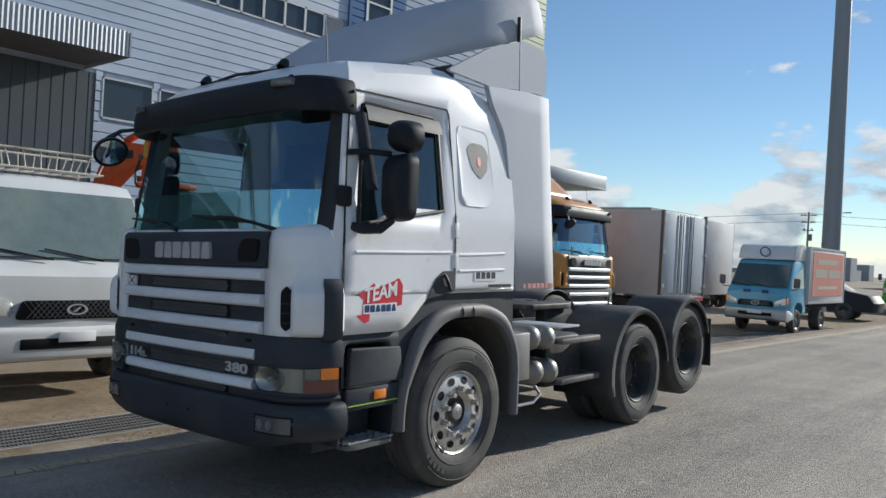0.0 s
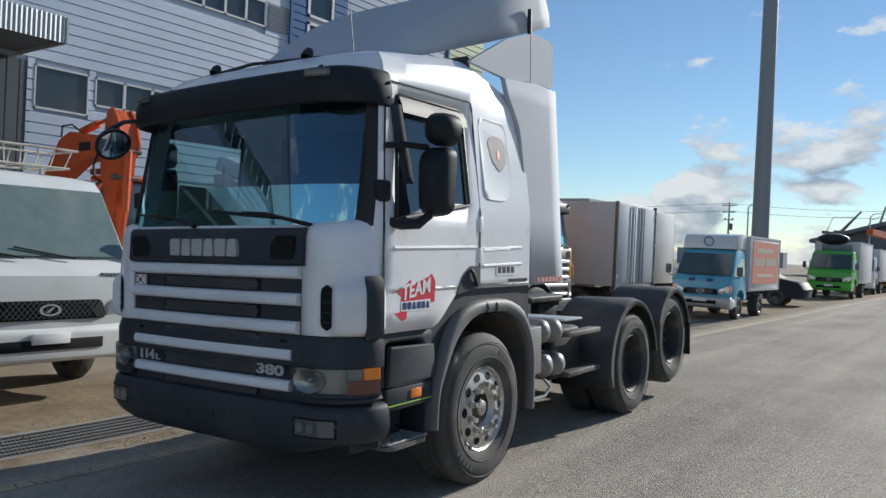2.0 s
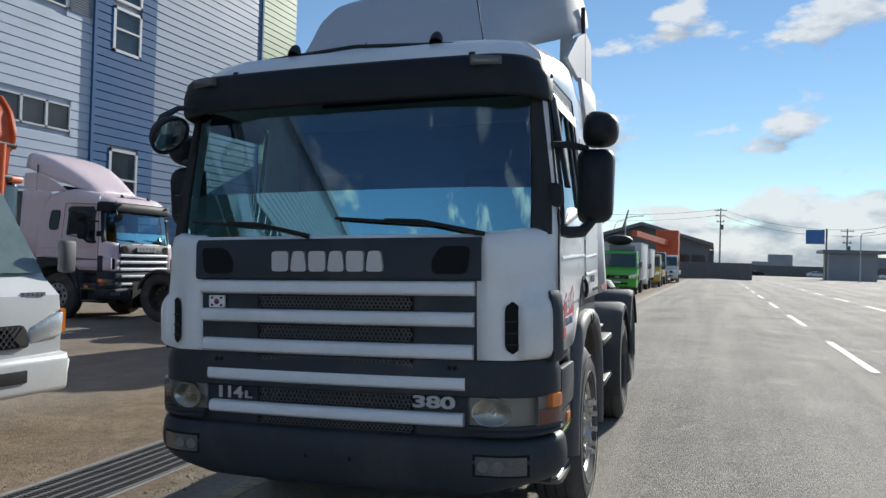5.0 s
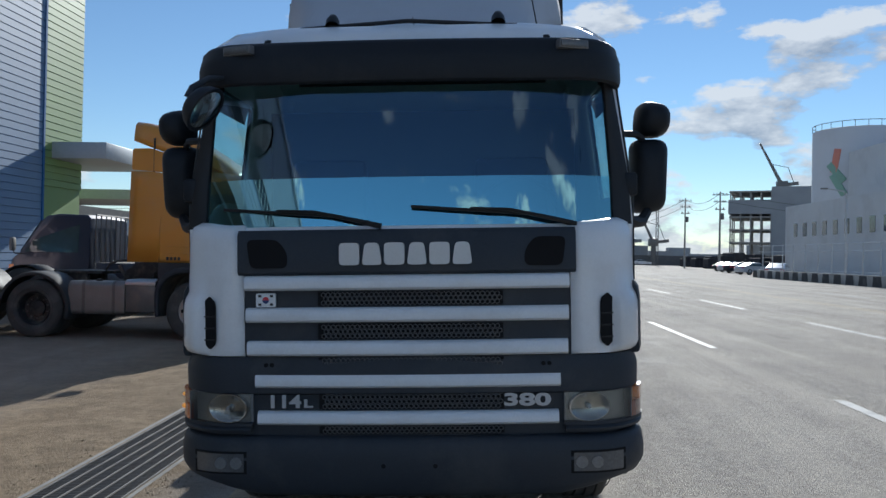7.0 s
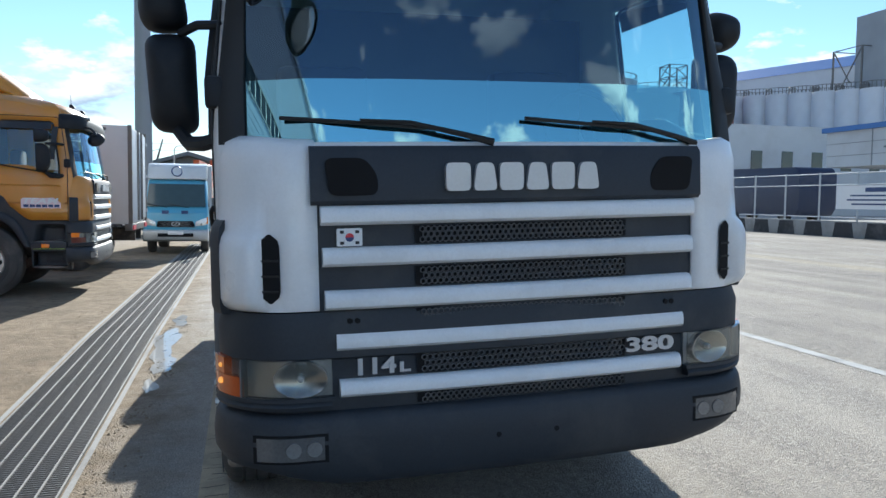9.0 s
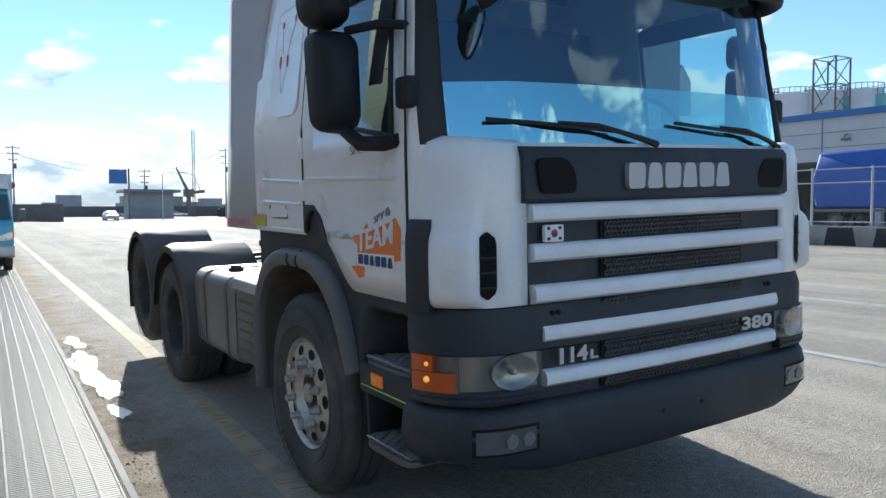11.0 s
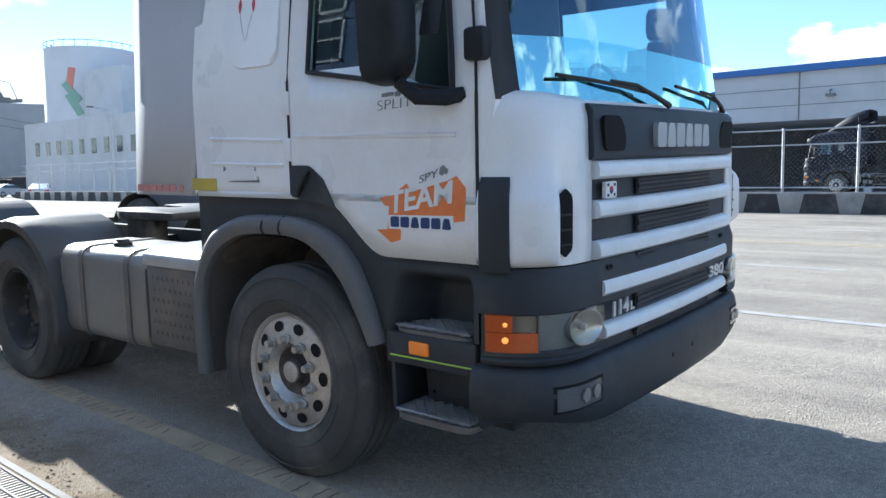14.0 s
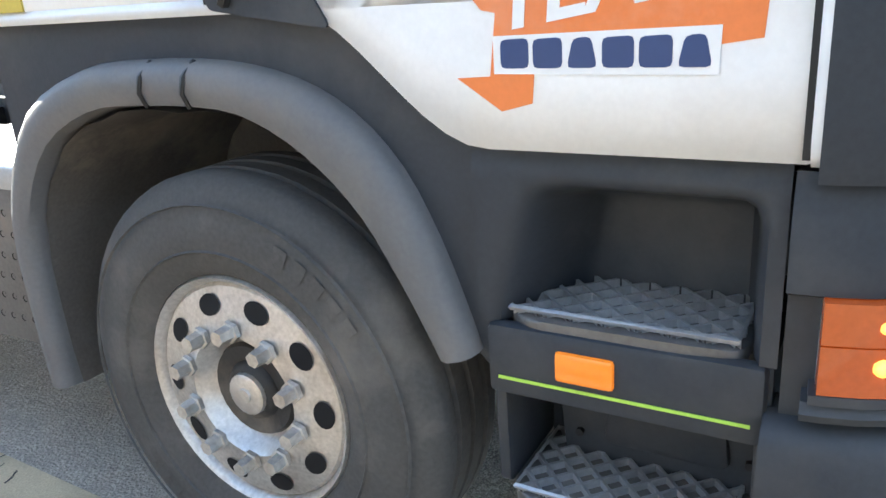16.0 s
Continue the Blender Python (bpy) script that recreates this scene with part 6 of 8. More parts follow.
        arm = part("mirror", T([(sx * w * 0.98, -0.72 * s, 1.30 * s), (sx * (w + 0.16), -0.86 * s, 1.30 * s), (sx * (w + 0.2), -0.87 * s, 1.36 * s)], 0.012, 6), M_BLACK, t)
        part("housing", B(min(sx * (w + 0.10), sx * (w + 0.27)), max(sx * (w + 0.10), sx * (w + 0.27)), -0.93 * s, -0.85 * s, 1.36 * s, 1.64 * s, 0.03), M_PLASTIC2, arm)
        small_wheel(t, sx * (w - 0.03), 0.0, 0.36 * s, 0.2, sx)
        small_wheel(t, sx * (w - 0.06), length * 0.56, 0.36 * s, 0.3, sx)
    part("bumper", P(rounded([(-1.11 * s, 0.40 * s), (-0.95 * s, 0.36 * s), (-0.5 * s, 0.42 * s), (-0.5 * s, 0.60 * s), (-1.05 * s, 0.72 * s), (-1.12 * s, 0.67 * s)], 0.04, 3), "x", -w * 1.005, w * 1.005, 0.03), lower or paint, t)
    # intake and grille blocks painted near-black for the shade inside
    part("bumper_intake", B(-w * 0.55, w * 0.55, -1.127 * s, -1.08 * s, 0.50 * s, 0.60 * s, 0.01), M_HOLE_SHADE, t)
    gr = part("grille", P(rounded([(-w * 0.60, 0.775 * s), (w * 0.60, 0.775 * s), (w * 0.54, 0.955 * s), (-w * 0.54, 0.955 * s)], 0.05, 4), "y", -1.09 * s, -1.03 * s, 0.012), M_HOLE_SHADE, t, "dark mesh grille")
    part("badge", lathe(bmesh.new(), [(0.075, 0.0), (0.1, 0.0), (0.1, 0.02), (0.075, 0.02), (0.075, 0.0)], 24), M_SILVER, gr, "chrome oval badge", at=pose(0, -1.083 * s, 0.868 * s, 0, 0, -90) @ Matrix.Diagonal((1, 1.15, 0.62, 1)))
    part("badge_bar", P(rounded([(-0.05, 0.842 * s), (-0.02, 0.842 * s), (0.05, 0.892 * s), (0.02, 0.892 * s)], 0.008, 2), "y", -1.098 * s, -1.085 * s), M_SILVER, gr)
    gw2 = bmesh.new()
    for q in range(-10, 11):
        for sg in (1, -1):
            xa = q * w * 0.055
            xb = xa + sg * 0.15
            if max(abs(xa), abs(xb)) < w * 0.53:
                tube(gw2, [(xa, -1.092 * s, 0.79 * s), (xb, -1.092 * s, 0.945 * s)], 0.005, 4)
    tagged(part("grille_mesh", gw2, M_PLASTIC2, gr, smooth=0), kind="stuff")
    part("plate_holder", B(-0.2, 0.2, -1.145 * s, -1.12 * s, 0.56 * s, 0.66 * s, 0.006), M_DWHITE, t)
    for sx in (1, -1):
        part("chassis_rail", B(sx * 0.35 - 0.04, sx * 0.35 + 0.04, -0.4, length, 0.48, 0.64), M_CHASSIS, t)
    if cargo == "box":
        h = 2.62 * s
        bx = part("box_body", B(-w - 0.02, w + 0.02, 0.78 * s, length + 0.1, 0.82, h, 0.02), M_BOX, t, "white van box body")
        for sx in (1, -1):
            for zz in (0.84, h - 0.05):
                part("box_trim", B(min(sx * (w + 0.015), sx * (w + 0.035)), max(sx * (w + 0.015), sx * (w + 0.035)), 0.78 * s, length + 0.1, zz, zz + 0.06), M_GALV, bx)
            for yy in (0.79 * s, length + 0.04):
                part("box_trim", B(min(sx * (w + 0.015), sx * (w + 0.036)), max(sx * (w + 0.015), sx * (w + 0.036)), yy, yy + 0.06, 0.9, h - 0.05), M_GALV, bx)
        return t, h
    if cargo == "flat":
        part("flat_bed", B(-w, w, 0.85 * s, length, 0.8, 0.92, 0.01), M_STEEL, t)
        part("side_board", B(w - 0.03, w, 0.85 * s, length, 0.92, 1.3, 0.01), paint, t)
        part("side_board", B(-w, -w + 0.03, 0.85 * s, length, 0.92, 1.3, 0.01), paint, t)
        rk = part("headboard_rack", B(-w, w, 0.80 * s, 0.84 * s, 0.92, 1.3, 0.01), M_STEEL, t)
        for k in range(9):
            xx = -w + 0.04 + (2 * w - 0.08) * k / 8
            part("rack_bar", T([(xx, 0.82 * s, 1.3), (xx, 0.82 * s, 2.15 * s)], 0.018, 6), M_STEEL, rk)
        part("rack_bar", T([(-w + 0.04, 0.82 * s, 2.15 * s), (w - 0.04, 0.82 * s, 2.15 * s)], 0.022, 6), M_STEEL, rk)
    return t, 2.2


# white truck beside the first one, nose to the drain
wt, _ = light_truck("light_truck", pose(-9.93, 3.80, gz(-9, 3.4), 0, 0, 90), M_VWHITE, "white cab-over light truck with a rusty cream wire roof rack", w=1.06, s=1.14, length=5.2, cargo="flat")
M_RACK = material("flaking_cream_rack_paint", (0.62, 0.57, 0.48), 0.6, vary=0.15, bump=0.05, dirt=(0.22, 0.09, 0.03), dirt_amount=0.8, scale=7.0)
rack = None
for zz, ww in ((2.56, 0.66), (2.78, 0.76)):
    hoop = T([(-ww, -0.25, zz), (ww, -0.25, zz), (ww, 0.45, zz), (-ww, 0.45, zz), (-ww, -0.25, zz)], 0.014, 6)
    if rack is None:
        rack = part("roof_rack", hoop, M_RACK, wt, "rusty cream wire roof rack")
    else:
        part("hoop", hoop, M_RACK, rack)
for k in range(8):
    xx = -0.6 + 1.2 * k / 7
    part("rack_wire", T([(xx * 1.15, -0.25, 2.78), (xx, -0.25, 2.56), (xx, 0.45, 2.56), (xx * 1.15, 0.45, 2.78)], 0.009, 5), M_RACK, rack)
for xx in (-0.5, 0.5):
    part("rack_foot", T([(xx, 0.1, 2.4), (xx, 0.1, 2.57)], 0.016, 6), M_RACK, rack)
M_GLASSW = material("dusty_green_glass", (0.16, 0.21, 0.20), 0.12, vary=0.2, bump=0.0, coat=0.6)
for ch in wt.children:
    if ch.name.startswith("windscreen"):
        ch.data.materials[0] = M_GLASSW
for k in range(5):
    part("mark_bar", P(rect(0.6 + 0.05 * k, 0.635 + 0.05 * k, 1.345, 1.375), "y", -1.19, -1.10), M_DGREY, wt)

# blue delivery truck
bt, bh = light_truck("delivery_truck", pose(-7.75, 23.1, gz(-7.7, 23)), M_VBLUE, "light blue delivery truck with a white box body", w=0.84, s=0.95, lower=M_GALV, length=4.4, cargo="box")
part("wind_deflector", P(rounded([(-0.42, 2.05), (0.2, 2.06), (0.72, 2.06), (0.72, 2.5), (0.3, 2.52), (-0.2, 2.45)], 0.08, 3), "x", -0.78, 0.78, 0.05), M_VWHITE, bt, "white roof wind deflector")
part("emblem_ring", lathe(bmesh.new(), [(0.12, 0.0), (0.15, 0.0), (0.15, 0.012), (0.12, 0.012), (0.12, 0.0)], 24), M_NAVY, bt, at=pose(0, -0.43, 2.27, 0, 0, -90) @ pose(0, 0, 0, 0, 15, 0))
ps = part("poster", B(0.862, 0.872, 1.1, 4.25, 1.05, 2.35), M_POSTER, bt, "faded red advertising poster on the box side")
for y0, y1, z0, z1 in ((1.5, 3.6, 2.0, 2.15), (1.3, 2.5, 1.6, 1.85), (2.65, 4.0, 1.6, 1.85), (1.6, 3.6, 1.25, 1.35)):
    part("print_bar", B(0.872, 0.877, y0, y1, z0, z1), M_VCREAM, ps)
for k in (0, 1):
    part("mark_bar", P(rect(-0.35 + 0.5 * k, -0.18 + 0.5 * k, 1.10, 1.19), "y", -1.025, -0.95), M_NAVY, bt)

# green truck and the row behind it
gt, gh = light_truck("delivery_truck", pose(-8.1, 45.0, gz(-8, 45)), M_VGREEN, "bright green refrigerated delivery truck with a white box", w=1.05, s=1.15, length=5.6, cargo="box")
part("cooling_unit", B(-0.7, 0.7, 0.5, 0.95, 2.5, 2.85, 0.04), M_DGREY, gt)
bm = bmesh.new()
bmesh.ops.create_uvsphere(bm, u_segments=16, v_segments=8, radius=0.8, matrix=Matrix.Translation((-0.2, 0.8, 3.15)) @ Matrix.Diagonal((1.0, 0.7, 0.38, 1)))
part("covered_load", bm, M_BLACK, gt, "black covered load on the roof")
light_truck("light_truck", pose(-8.3, 55.0, gz(-8, 55)), M_VWHITE, "white light truck parked in the row", w=1.0, s=1.1, length=5.0, cargo="box")
light_truck("light_truck", pose(-8.0, 63.0, gz(-8, 63)), M_VYELLOW, "yellow light truck parked in the row", w=1.05, s=1.2, length=5.0, cargo="flat")
light_truck("light_truck", pose(-8.2, 72.0, gz(-8, 72)), M_VNAVY, "dark truck parked in the row", w=1.1, s=1.35, length=6.0, cargo="flat")
light_truck("light_truck", pose(-7.6, 82.0, gz(-8, 82)), M_VWHITE, "white truck parked at the row's end", w=1.1, s=1.3, length=6.0, cargo="flat")
light_truck("light_truck", pose(-11.0, 33.5, gz(-11, 33), 0, 0, 90), M_VWHITE, "white light truck parked in the yard", w=0.9, s=1.0, length=4.6, cargo="flat")
light_truck("light_truck", pose(-12.6, 26.2, gz(-12, 26), 0, 0, 90), M_VCREAM, "cream light truck with a cattle body parked in the yard", w=0.9, s=1.0, length=4.6, cargo="flat")
light_truck("light_truck", pose(-10.8, 21.8, gz(-11, 21), 0, 0, 88), M_VCREAM, "pale light truck parked in the yard", w=0.85, s=0.98, length=4.6, cargo="flat")
light_truck("light_truck", pose(-15.0, 18.4, gz(-15, 19), 0, 0, -90), M_VNAVY, "dark navy truck with a bar rack behind its cab", w=1.05, s=1.15, length=2.0, cargo="flat")
wb_, _ = light_truck("box_truck", pose(-16.5, 26.0, gz(-16, 26), 0, 0, -90), M_VWHITE, "white box truck parked by the factory wall", w=1.15, s=1.25, length=6.0, cargo="box")

# white box truck, its doors towards the drain
bx = thing("box_truck", pose(-8.25, 17.1, gz(-9, 17)), "white box truck with pale blue rear doors and rust marks", "truck")
part("box_body", B(-4.2, 0.0, 0.0, 2.5, 0.98, 3.02, 0.025), M_BOX, bx, "white box with a dusty side")
for k in (0, 1):
    d = part("rear_door", B(0.0, 0.035, 0.06 + 1.2 * k, 1.24 + 1.2 * k, 1.06, 2.96, 0.008), M_BOXGREY, bx, "pale blue rear door")
    for yy in (0.86, 1.06) if k == 0 else (1.44, 1.64):
        part("lock_bar", T([(0.055, yy, 1.04), (0.055, yy, 2.98)], 0.012, 6), M_STEEL, d)
    for zz in (1.2, 2.0, 2.75):
        yh = 0.03 if k == 0 else 2.43
        part("hinge", B(0.03, 0.06, yh, yh + 0.12, zz, zz + 0.07), M_GALV, d)
for y0 in (0.0, 2.44):
    part("door_post", B(-0.03, 0.05, y0, y0 + 0.06, 0.98, 3.03), M_STEEL, bx)
part("rear_frame", B(-0.1, 0.04, 0.0, 2.5, 0.84, 0.98, 0.01), M_STEEL, bx)
part("tail_lamp", B(0.04, 0.06, 0.1, 0.5, 0.86, 0.95), M_RED, bx)
part("tail_lamp", B(0.04, 0.06, 2.0, 2.4, 0.86, 0.95), M_RED, bx)
for yy in (0.75, 1.7):
    part("chassis_rail", B(-4.3, 0.0, yy, yy + 0.08, 0.6, 0.85), M_CHASSIS, bx)
for xx in (-1.1, -3.4):
    for yy, sd in ((0.08, 90), (2.42, -90)):
        rim = part("wheel", lathe(bmesh.new(), [(0.26, 0.0), (0.24, -0.08), (0.08, -0.06), (0, -0.05)], 20), M_STEEL, bx, at=pose(xx, yy, 0.45, 0, 0, -sd))
        part("tyre", lathe(bmesh.new(), [(0.25, -0.3), (0.26, 0.0), (0.36, 0.015), (0.44, -0.02), (0.45, -0.25), (0.25, -0.3)], 28), M_TYRE, rim)


def car(name, at, paint, label, mpv=False, s=1.0, lamps=False):
    """A saloon or a people carrier; its nose points to -y, origin on the ground at its middle."""
    t = thing(name, at, label, "car", "parked cars" if not lamps else "")
    if mpv:
        body = [(-2.5, 0.35), (-2.55, 0.7), (-2.35, 0.98), (-1.5, 1.12), (-0.6, 1.66), (0.2, 1.75), (1.9, 1.7), (2.4, 1.2), (2.5, 0.9), (2.5, 0.35)]
        gl = [(-1.45, 1.1), (-0.62, 1.58), (0.2, 1.67), (1.85, 1.62), (2.25, 1.15)]
    else:
        body = [(-2.3, 0.3), (-2.36, 0.6), (-2.2, 0.8), (-1.05, 0.95), (-0.3, 1.38), (0.3, 1.45), (0.95, 1.40), (1.7, 1.06), (2.2, 1.0), (2.35, 0.75), (2.3, 0.3)]
        gl = [(-1.0, 0.97), (-0.3, 1.32), (0.3, 1.385), (0.95, 1.34), (1.6, 1.05)]
    bm = bmesh.new()
    rws = []
    for xx in (-1.0, -0.96, -0.8, 0, 0.8, 0.96, 1.0):
        rws.append([(xx * 0.91 * s * (1 - 0.2 * smooth01((z - 0.95) / 0.5)), (y + (0.10 if abs(xx) > 0.9 else 0) * (1 if y < 0 else -1)) * s, (z - (0.03 if abs(xx) > 0.98 and z > 0.7 else 0)) * s) for y, z in body])
    vv = grid(bm, rws, closed=True)
    bm.faces.new(vv[0])
    bm.faces.new(vv[-1])
    part("body", bm, paint, t, smooth=35)
    for sx in (1, -1):
        bm = bmesh.new()
        bm.faces.new([bm.verts.new((sx * (0.91 * (1 - 0.2 * smooth01((z - 0.95) / 0.5)) + 0.004) * s, y * s, z * s)) for y, z in gl])
        part("side_glass", bm, M_GLASSV, t)
        part("headlamp", B(sx * 0.72 * s - 0.16, sx * 0.72 * s + 0.16, -2.36 * s, -2.15 * s, 0.62 * s, 0.76 * s, 0.03), M_REFLECTOR, t)
        part("tail_lamp", B(sx * 0.72 * s - 0.16, sx * 0.72 * s + 0.16, 2.2 * s, 2.35 * s, 0.74 * s, 0.9 * s, 0.03), M_RED, t)
        for yy in (-1.42, 1.4):
            small_wheel(t, sx * 0.92 * s, yy * s, 0.34 * s, 0.22, sx)
    bm = bmesh.new()
    a, b_ = gl[0], gl[1]
    grid(bm, [[(u * 0.8 * s * k, (y - 0.03) * s, (z + 0.02) * s) for u in (-0.95, 0, 0.95)] for (y, z), k in ((a, 1.0), (b_, 0.88))])
    part("windscreen", bm, M_GLASSV, t)
    bm = bmesh.new()
    a, b_ = gl[-1], gl[-2]
    grid(bm, [[(u * 0.8 * s * k, (y + 0.04) * s, (z + 0.03) * s) for u in (-0.95, 0, 0.95)] for (y, z), k in ((a, 1.0), (b_, 0.88))])
    part("rear_glass", bm, M_GLASSV, t)
    return t


car("people_carrier", pose(-9.6, 33.6, gz(-9, 33), 0, 0, 92), M_VDARK, "dark grey people carrier parked nose to the road", mpv=True)
for (x, y, rz_, pm, lb) in ((24.6, 79.0, 150, M_VSILVER, "white saloon parked beside the fence"), (26.6, 92.0, 110, M_VSILVER, "silver saloon parked beside the fence"), (28.0, 101.0, 110, M_VDARK, "dark saloon parked beside the fence"), (29.2, 108.0, 110, M_VSILVER, "silver saloon parked beside the fence"), (31.0, 117.0, 110, M_VDARK, "dark saloon parked beside the fence"), (20.0, 205.0, 90, M_VSILVER, "far silver saloon parked across the road"), (6.0, 207.0, 90, M_VDARK, "far dark saloon parked across the road"), (35.0, 204.0, 95, M_VSILVER, "far silver saloon parked across the road")):
    car("parked_car", pose(x, y, 0, 0, 0, rz_), pm, lb)
moving_car = car("driving_car", pose(9.0, 117.5, 0), M_VSILVER, "silver saloon driving along the road", lamps=True)

# ---------------------------------------------------------------- excavator
ex = thing("excavator", pose(-12.5, 5.98, gz(-12, 6), 0, 0, 0) @ Matrix.Scale(0.60, 4), "orange crawler excavator with its boom raised", "excavator")
part("boom", P(rounded([(-2.9, 1.6), (-2.1, 1.6), (-0.25, 4.25), (0.7, 4.72), (1.95, 4.86), (2.0, 5.30), (0.3, 5.50), (-0.2, 5.32), (-0.85, 4.5)], 0.12, 4), "y", -0.22, 0.22, 0.03), M_EXC, ex, "orange box-section boom")
stick = part("stick", P(rounded([(1.74, 4.5), (1.92, 5.2), (2.04, 5.88), (2.26, 5.97), (2.56, 5.6), (2.68, 5.1), (2.60, 4.4), (2.46, 3.6), (2.30, 2.7), (2.14, 2.7), (2.02, 3.6), (1.90, 4.2)], 0.08, 3), "y", -0.2, 0.2, 0.03), M_EXC, ex, "orange tapered stick arm")
for yy in (-0.27, 0.20):
    part("stick_cheek", P(rounded([(1.80, 4.75), (1.98, 5.3), (2.08, 5.92), (2.3, 6.0), (2.62, 5.6), (2.74, 5.15), (2.62, 4.8)], 0.1, 3), "y", yy, yy + 0.07, 0.01), M_EXC, stick)
part("warning_label", B(1.97, 2.15, -0.276, -0.268, 4.98, 5.36), M_VYELLOW, stick, "yellow warning label")
for px2, pz2 in ((1.86, 4.98), (2.6, 4.95), (2.52, 4.3)):
    part("pin", T([(px2, -0.33, pz2), (px2, 0.33, pz2)], 0.08, 10), M_STEEL, stick)
part("cylinder", T([(0.5, 0, 5.52), (1.25, 0, 5.68), (1.26, 0, 5.68), (2.06, 0, 5.86)], [0.10, 0.10, 0.045, 0.045], 10), M_EXC, ex, "orange hydraulic cylinder")
part("cylinder", T([(2.62, 0.0, 4.95), (2.58, 0, 3.5), (2.58, 0, 3.49), (2.50, 0, 2.6)], [0.1, 0.1, 0.05, 0.05], 10), M_EXC, ex, "orange hydraulic cylinder")
part("hydraulic_hose", T([(1.75, -0.25, 4.95), (1.60, -0.28, 4.6), (1.66, -0.28, 4.3), (1.9, -0.25, 4.2)], 0.03, 6), M_BLACK, ex)
part("hydraulic_hose", T([(-0.1, -0.22, 5.4), (0.0, -0.26, 5.65), (0.35, -0.2, 5.68), (0.5, -0.1, 5.55)], 0.025, 6), M_BLACK, ex)
part("link_block", B(2.1, 2.75, -0.22, 0.22, 2.35, 2.62, 0.05), M_CHASSIS, ex)
part("house", B(-4.2, -0.4, -1.3, 1.3, 1.1, 2.4, 0.12), M_EXC, ex)
exc = part("cab", B(0.2, 1.5, 0.5, 1.5, 1.4, 4.3, 0.12), M_GLASSV, ex, "glazed operator's cab")
part("cab_roof", B(0.15, 1.55, 0.45, 1.55, 4.3, 4.45, 0.05), M_EXC, exc)
for k in range(5):
    part("roof_lamp", B(0.22 + 0.26 * k, 0.42 + 0.26 * k, 0.40, 0.5, 4.46, 4.62, 0.03), M_CHASSIS, exc)
for yy in (-1.35, 0.75):
    part("track", P(rounded(rect(-3.6, 1.4, 0.0, 0.95), 0.42, 6), "y", yy, yy + 0.6, 0.03), M_CHASSIS, ex)
part("name_bar", B(0.78, 1.32, -0.226, -0.22, 4.98, 5.2), M_DBLACK, ex)

# ---------------------------------------------------------------- factory on the yard's far side
M_SIDING = material("pale_blue_grey_siding", (0.50, 0.57, 0.68), 0.5, vary=0.06, bump=0.02, scale=0.5, dirt=(0.3, 0.31, 0.33), dirt_amount=0.3)
M_SIDING_BLUE = material("blue_cladding", (0.018, 0.105, 0.27), 0.75, vary=0.08, bump=0.02, scale=0.6)
M_SIDING_GREEN = material("green_cladding", (0.16, 0.26, 0.09), 0.5, vary=0.08, bump=0.02, scale=0.6)
M_SIDING_MID = material("mid_blue_cladding", (0.12, 0.20, 0.33), 0.5, vary=0.06, bump=0.02, scale=0.5)
M_ROLLER = material("dark_grey_roller_door", (0.085, 0.10, 0.11), 0.5, vary=0.1, bump=0.02)
M_CANOPY = material("corrugated_canopy", (0.40, 0.42, 0.44), 0.45, metal=0.3, vary=0.1, bump=0.02)
M_FRAME = material("white_window_frame", (0.6, 0.61, 0.62), 0.5, vary=0.05, bump=0.0)
WX = -23.0
fac = thing("factory_building", pose(0, 0, 0), "pale blue-grey clad factory with window bands and a blue stair tower", "building", kind="structure")


def siding(name, y0, y1, z0, z1, mat, x=WX, pitch=0.3, holes=()):
    """Horizontal cladding boards, each with its lip; left out where windows are."""
    z = z0
    while z < z1 - 0.01:
        zt2 = min(z + pitch, z1)
        spans = [(y0, y1)]
        for (ha, hb, hz0, hz1) in holes:
            if zt2 > hz0 and z < hz1:
                nxt = []
                for a, b_ in spans:
                    if hb <= a or ha >= b_:
                        nxt.append((a, b_))
                    else:
                        if ha > a:
                            nxt.append((a, ha))
                        if hb < b_:
                            nxt.append((hb, b_))
                spans = nxt
        for a, b_ in spans:
            b2 = bmesh.new()
            pr = [(x, z), (x + 0.05, z + 0.012), (x + 0.046, zt2 - 0.03), (x + 0.014, zt2 - 0.018), (x + 0.012, zt2)]
            grid(b2, [[(px, yv, pz) for px, pz in pr] for yv in (a, b_)])
            part(name, b2, mat, fac, smooth=0)
        z += pitch


win_rows = [(-45.0, 18.6, 9.45, 10.40), (12.2, 18.9, 5.45, 6.33), (15.2, 17.6, 2.2, 3.42), (10.4, 12.0, 5.1, 6.35)]
part("wall", B(WX - 0.4, WX - 0.02, -60, 30, 0, 15.5), M_SIDING, fac)
part("wall", B(WX - 0.4, WX - 0.02, 30, 33, 0, 15.5), M_SIDING_GREEN, fac)
siding("cladding_board", -60, 19.8, 0.2, 15.4, M_SIDING, holes=win_rows + [(-20, 10.2, 0, 6.4)])
siding("cladding_board", 19.8, 22.8, 0.2, 15.4, M_SIDING_BLUE, x=WX + 0.06, holes=[(20.6, 22.0, 8.6, 10.2), (20.6, 22.0, 10.4, 12.4), (20.6, 22.0, 3.0, 5.2)])
siding("cladding_board", 22.8, 30.0, 0.2, 15.4, M_SIDING_MID)
siding("cladding_board", 30.0, 33.0, 4.2, 15.4, M_SIDING_GREEN)
part("corner_post", B(WX, WX + 0.14, 19.72, 19.86, 0, 15.5), M_SIDING_BLUE, fac)
lou = part("vent_louvre", B(WX, WX + 0.05, 18.7, 19.7, 9.42, 10.42), M_DGREY, fac, "grey slatted vent panel")
slat = None
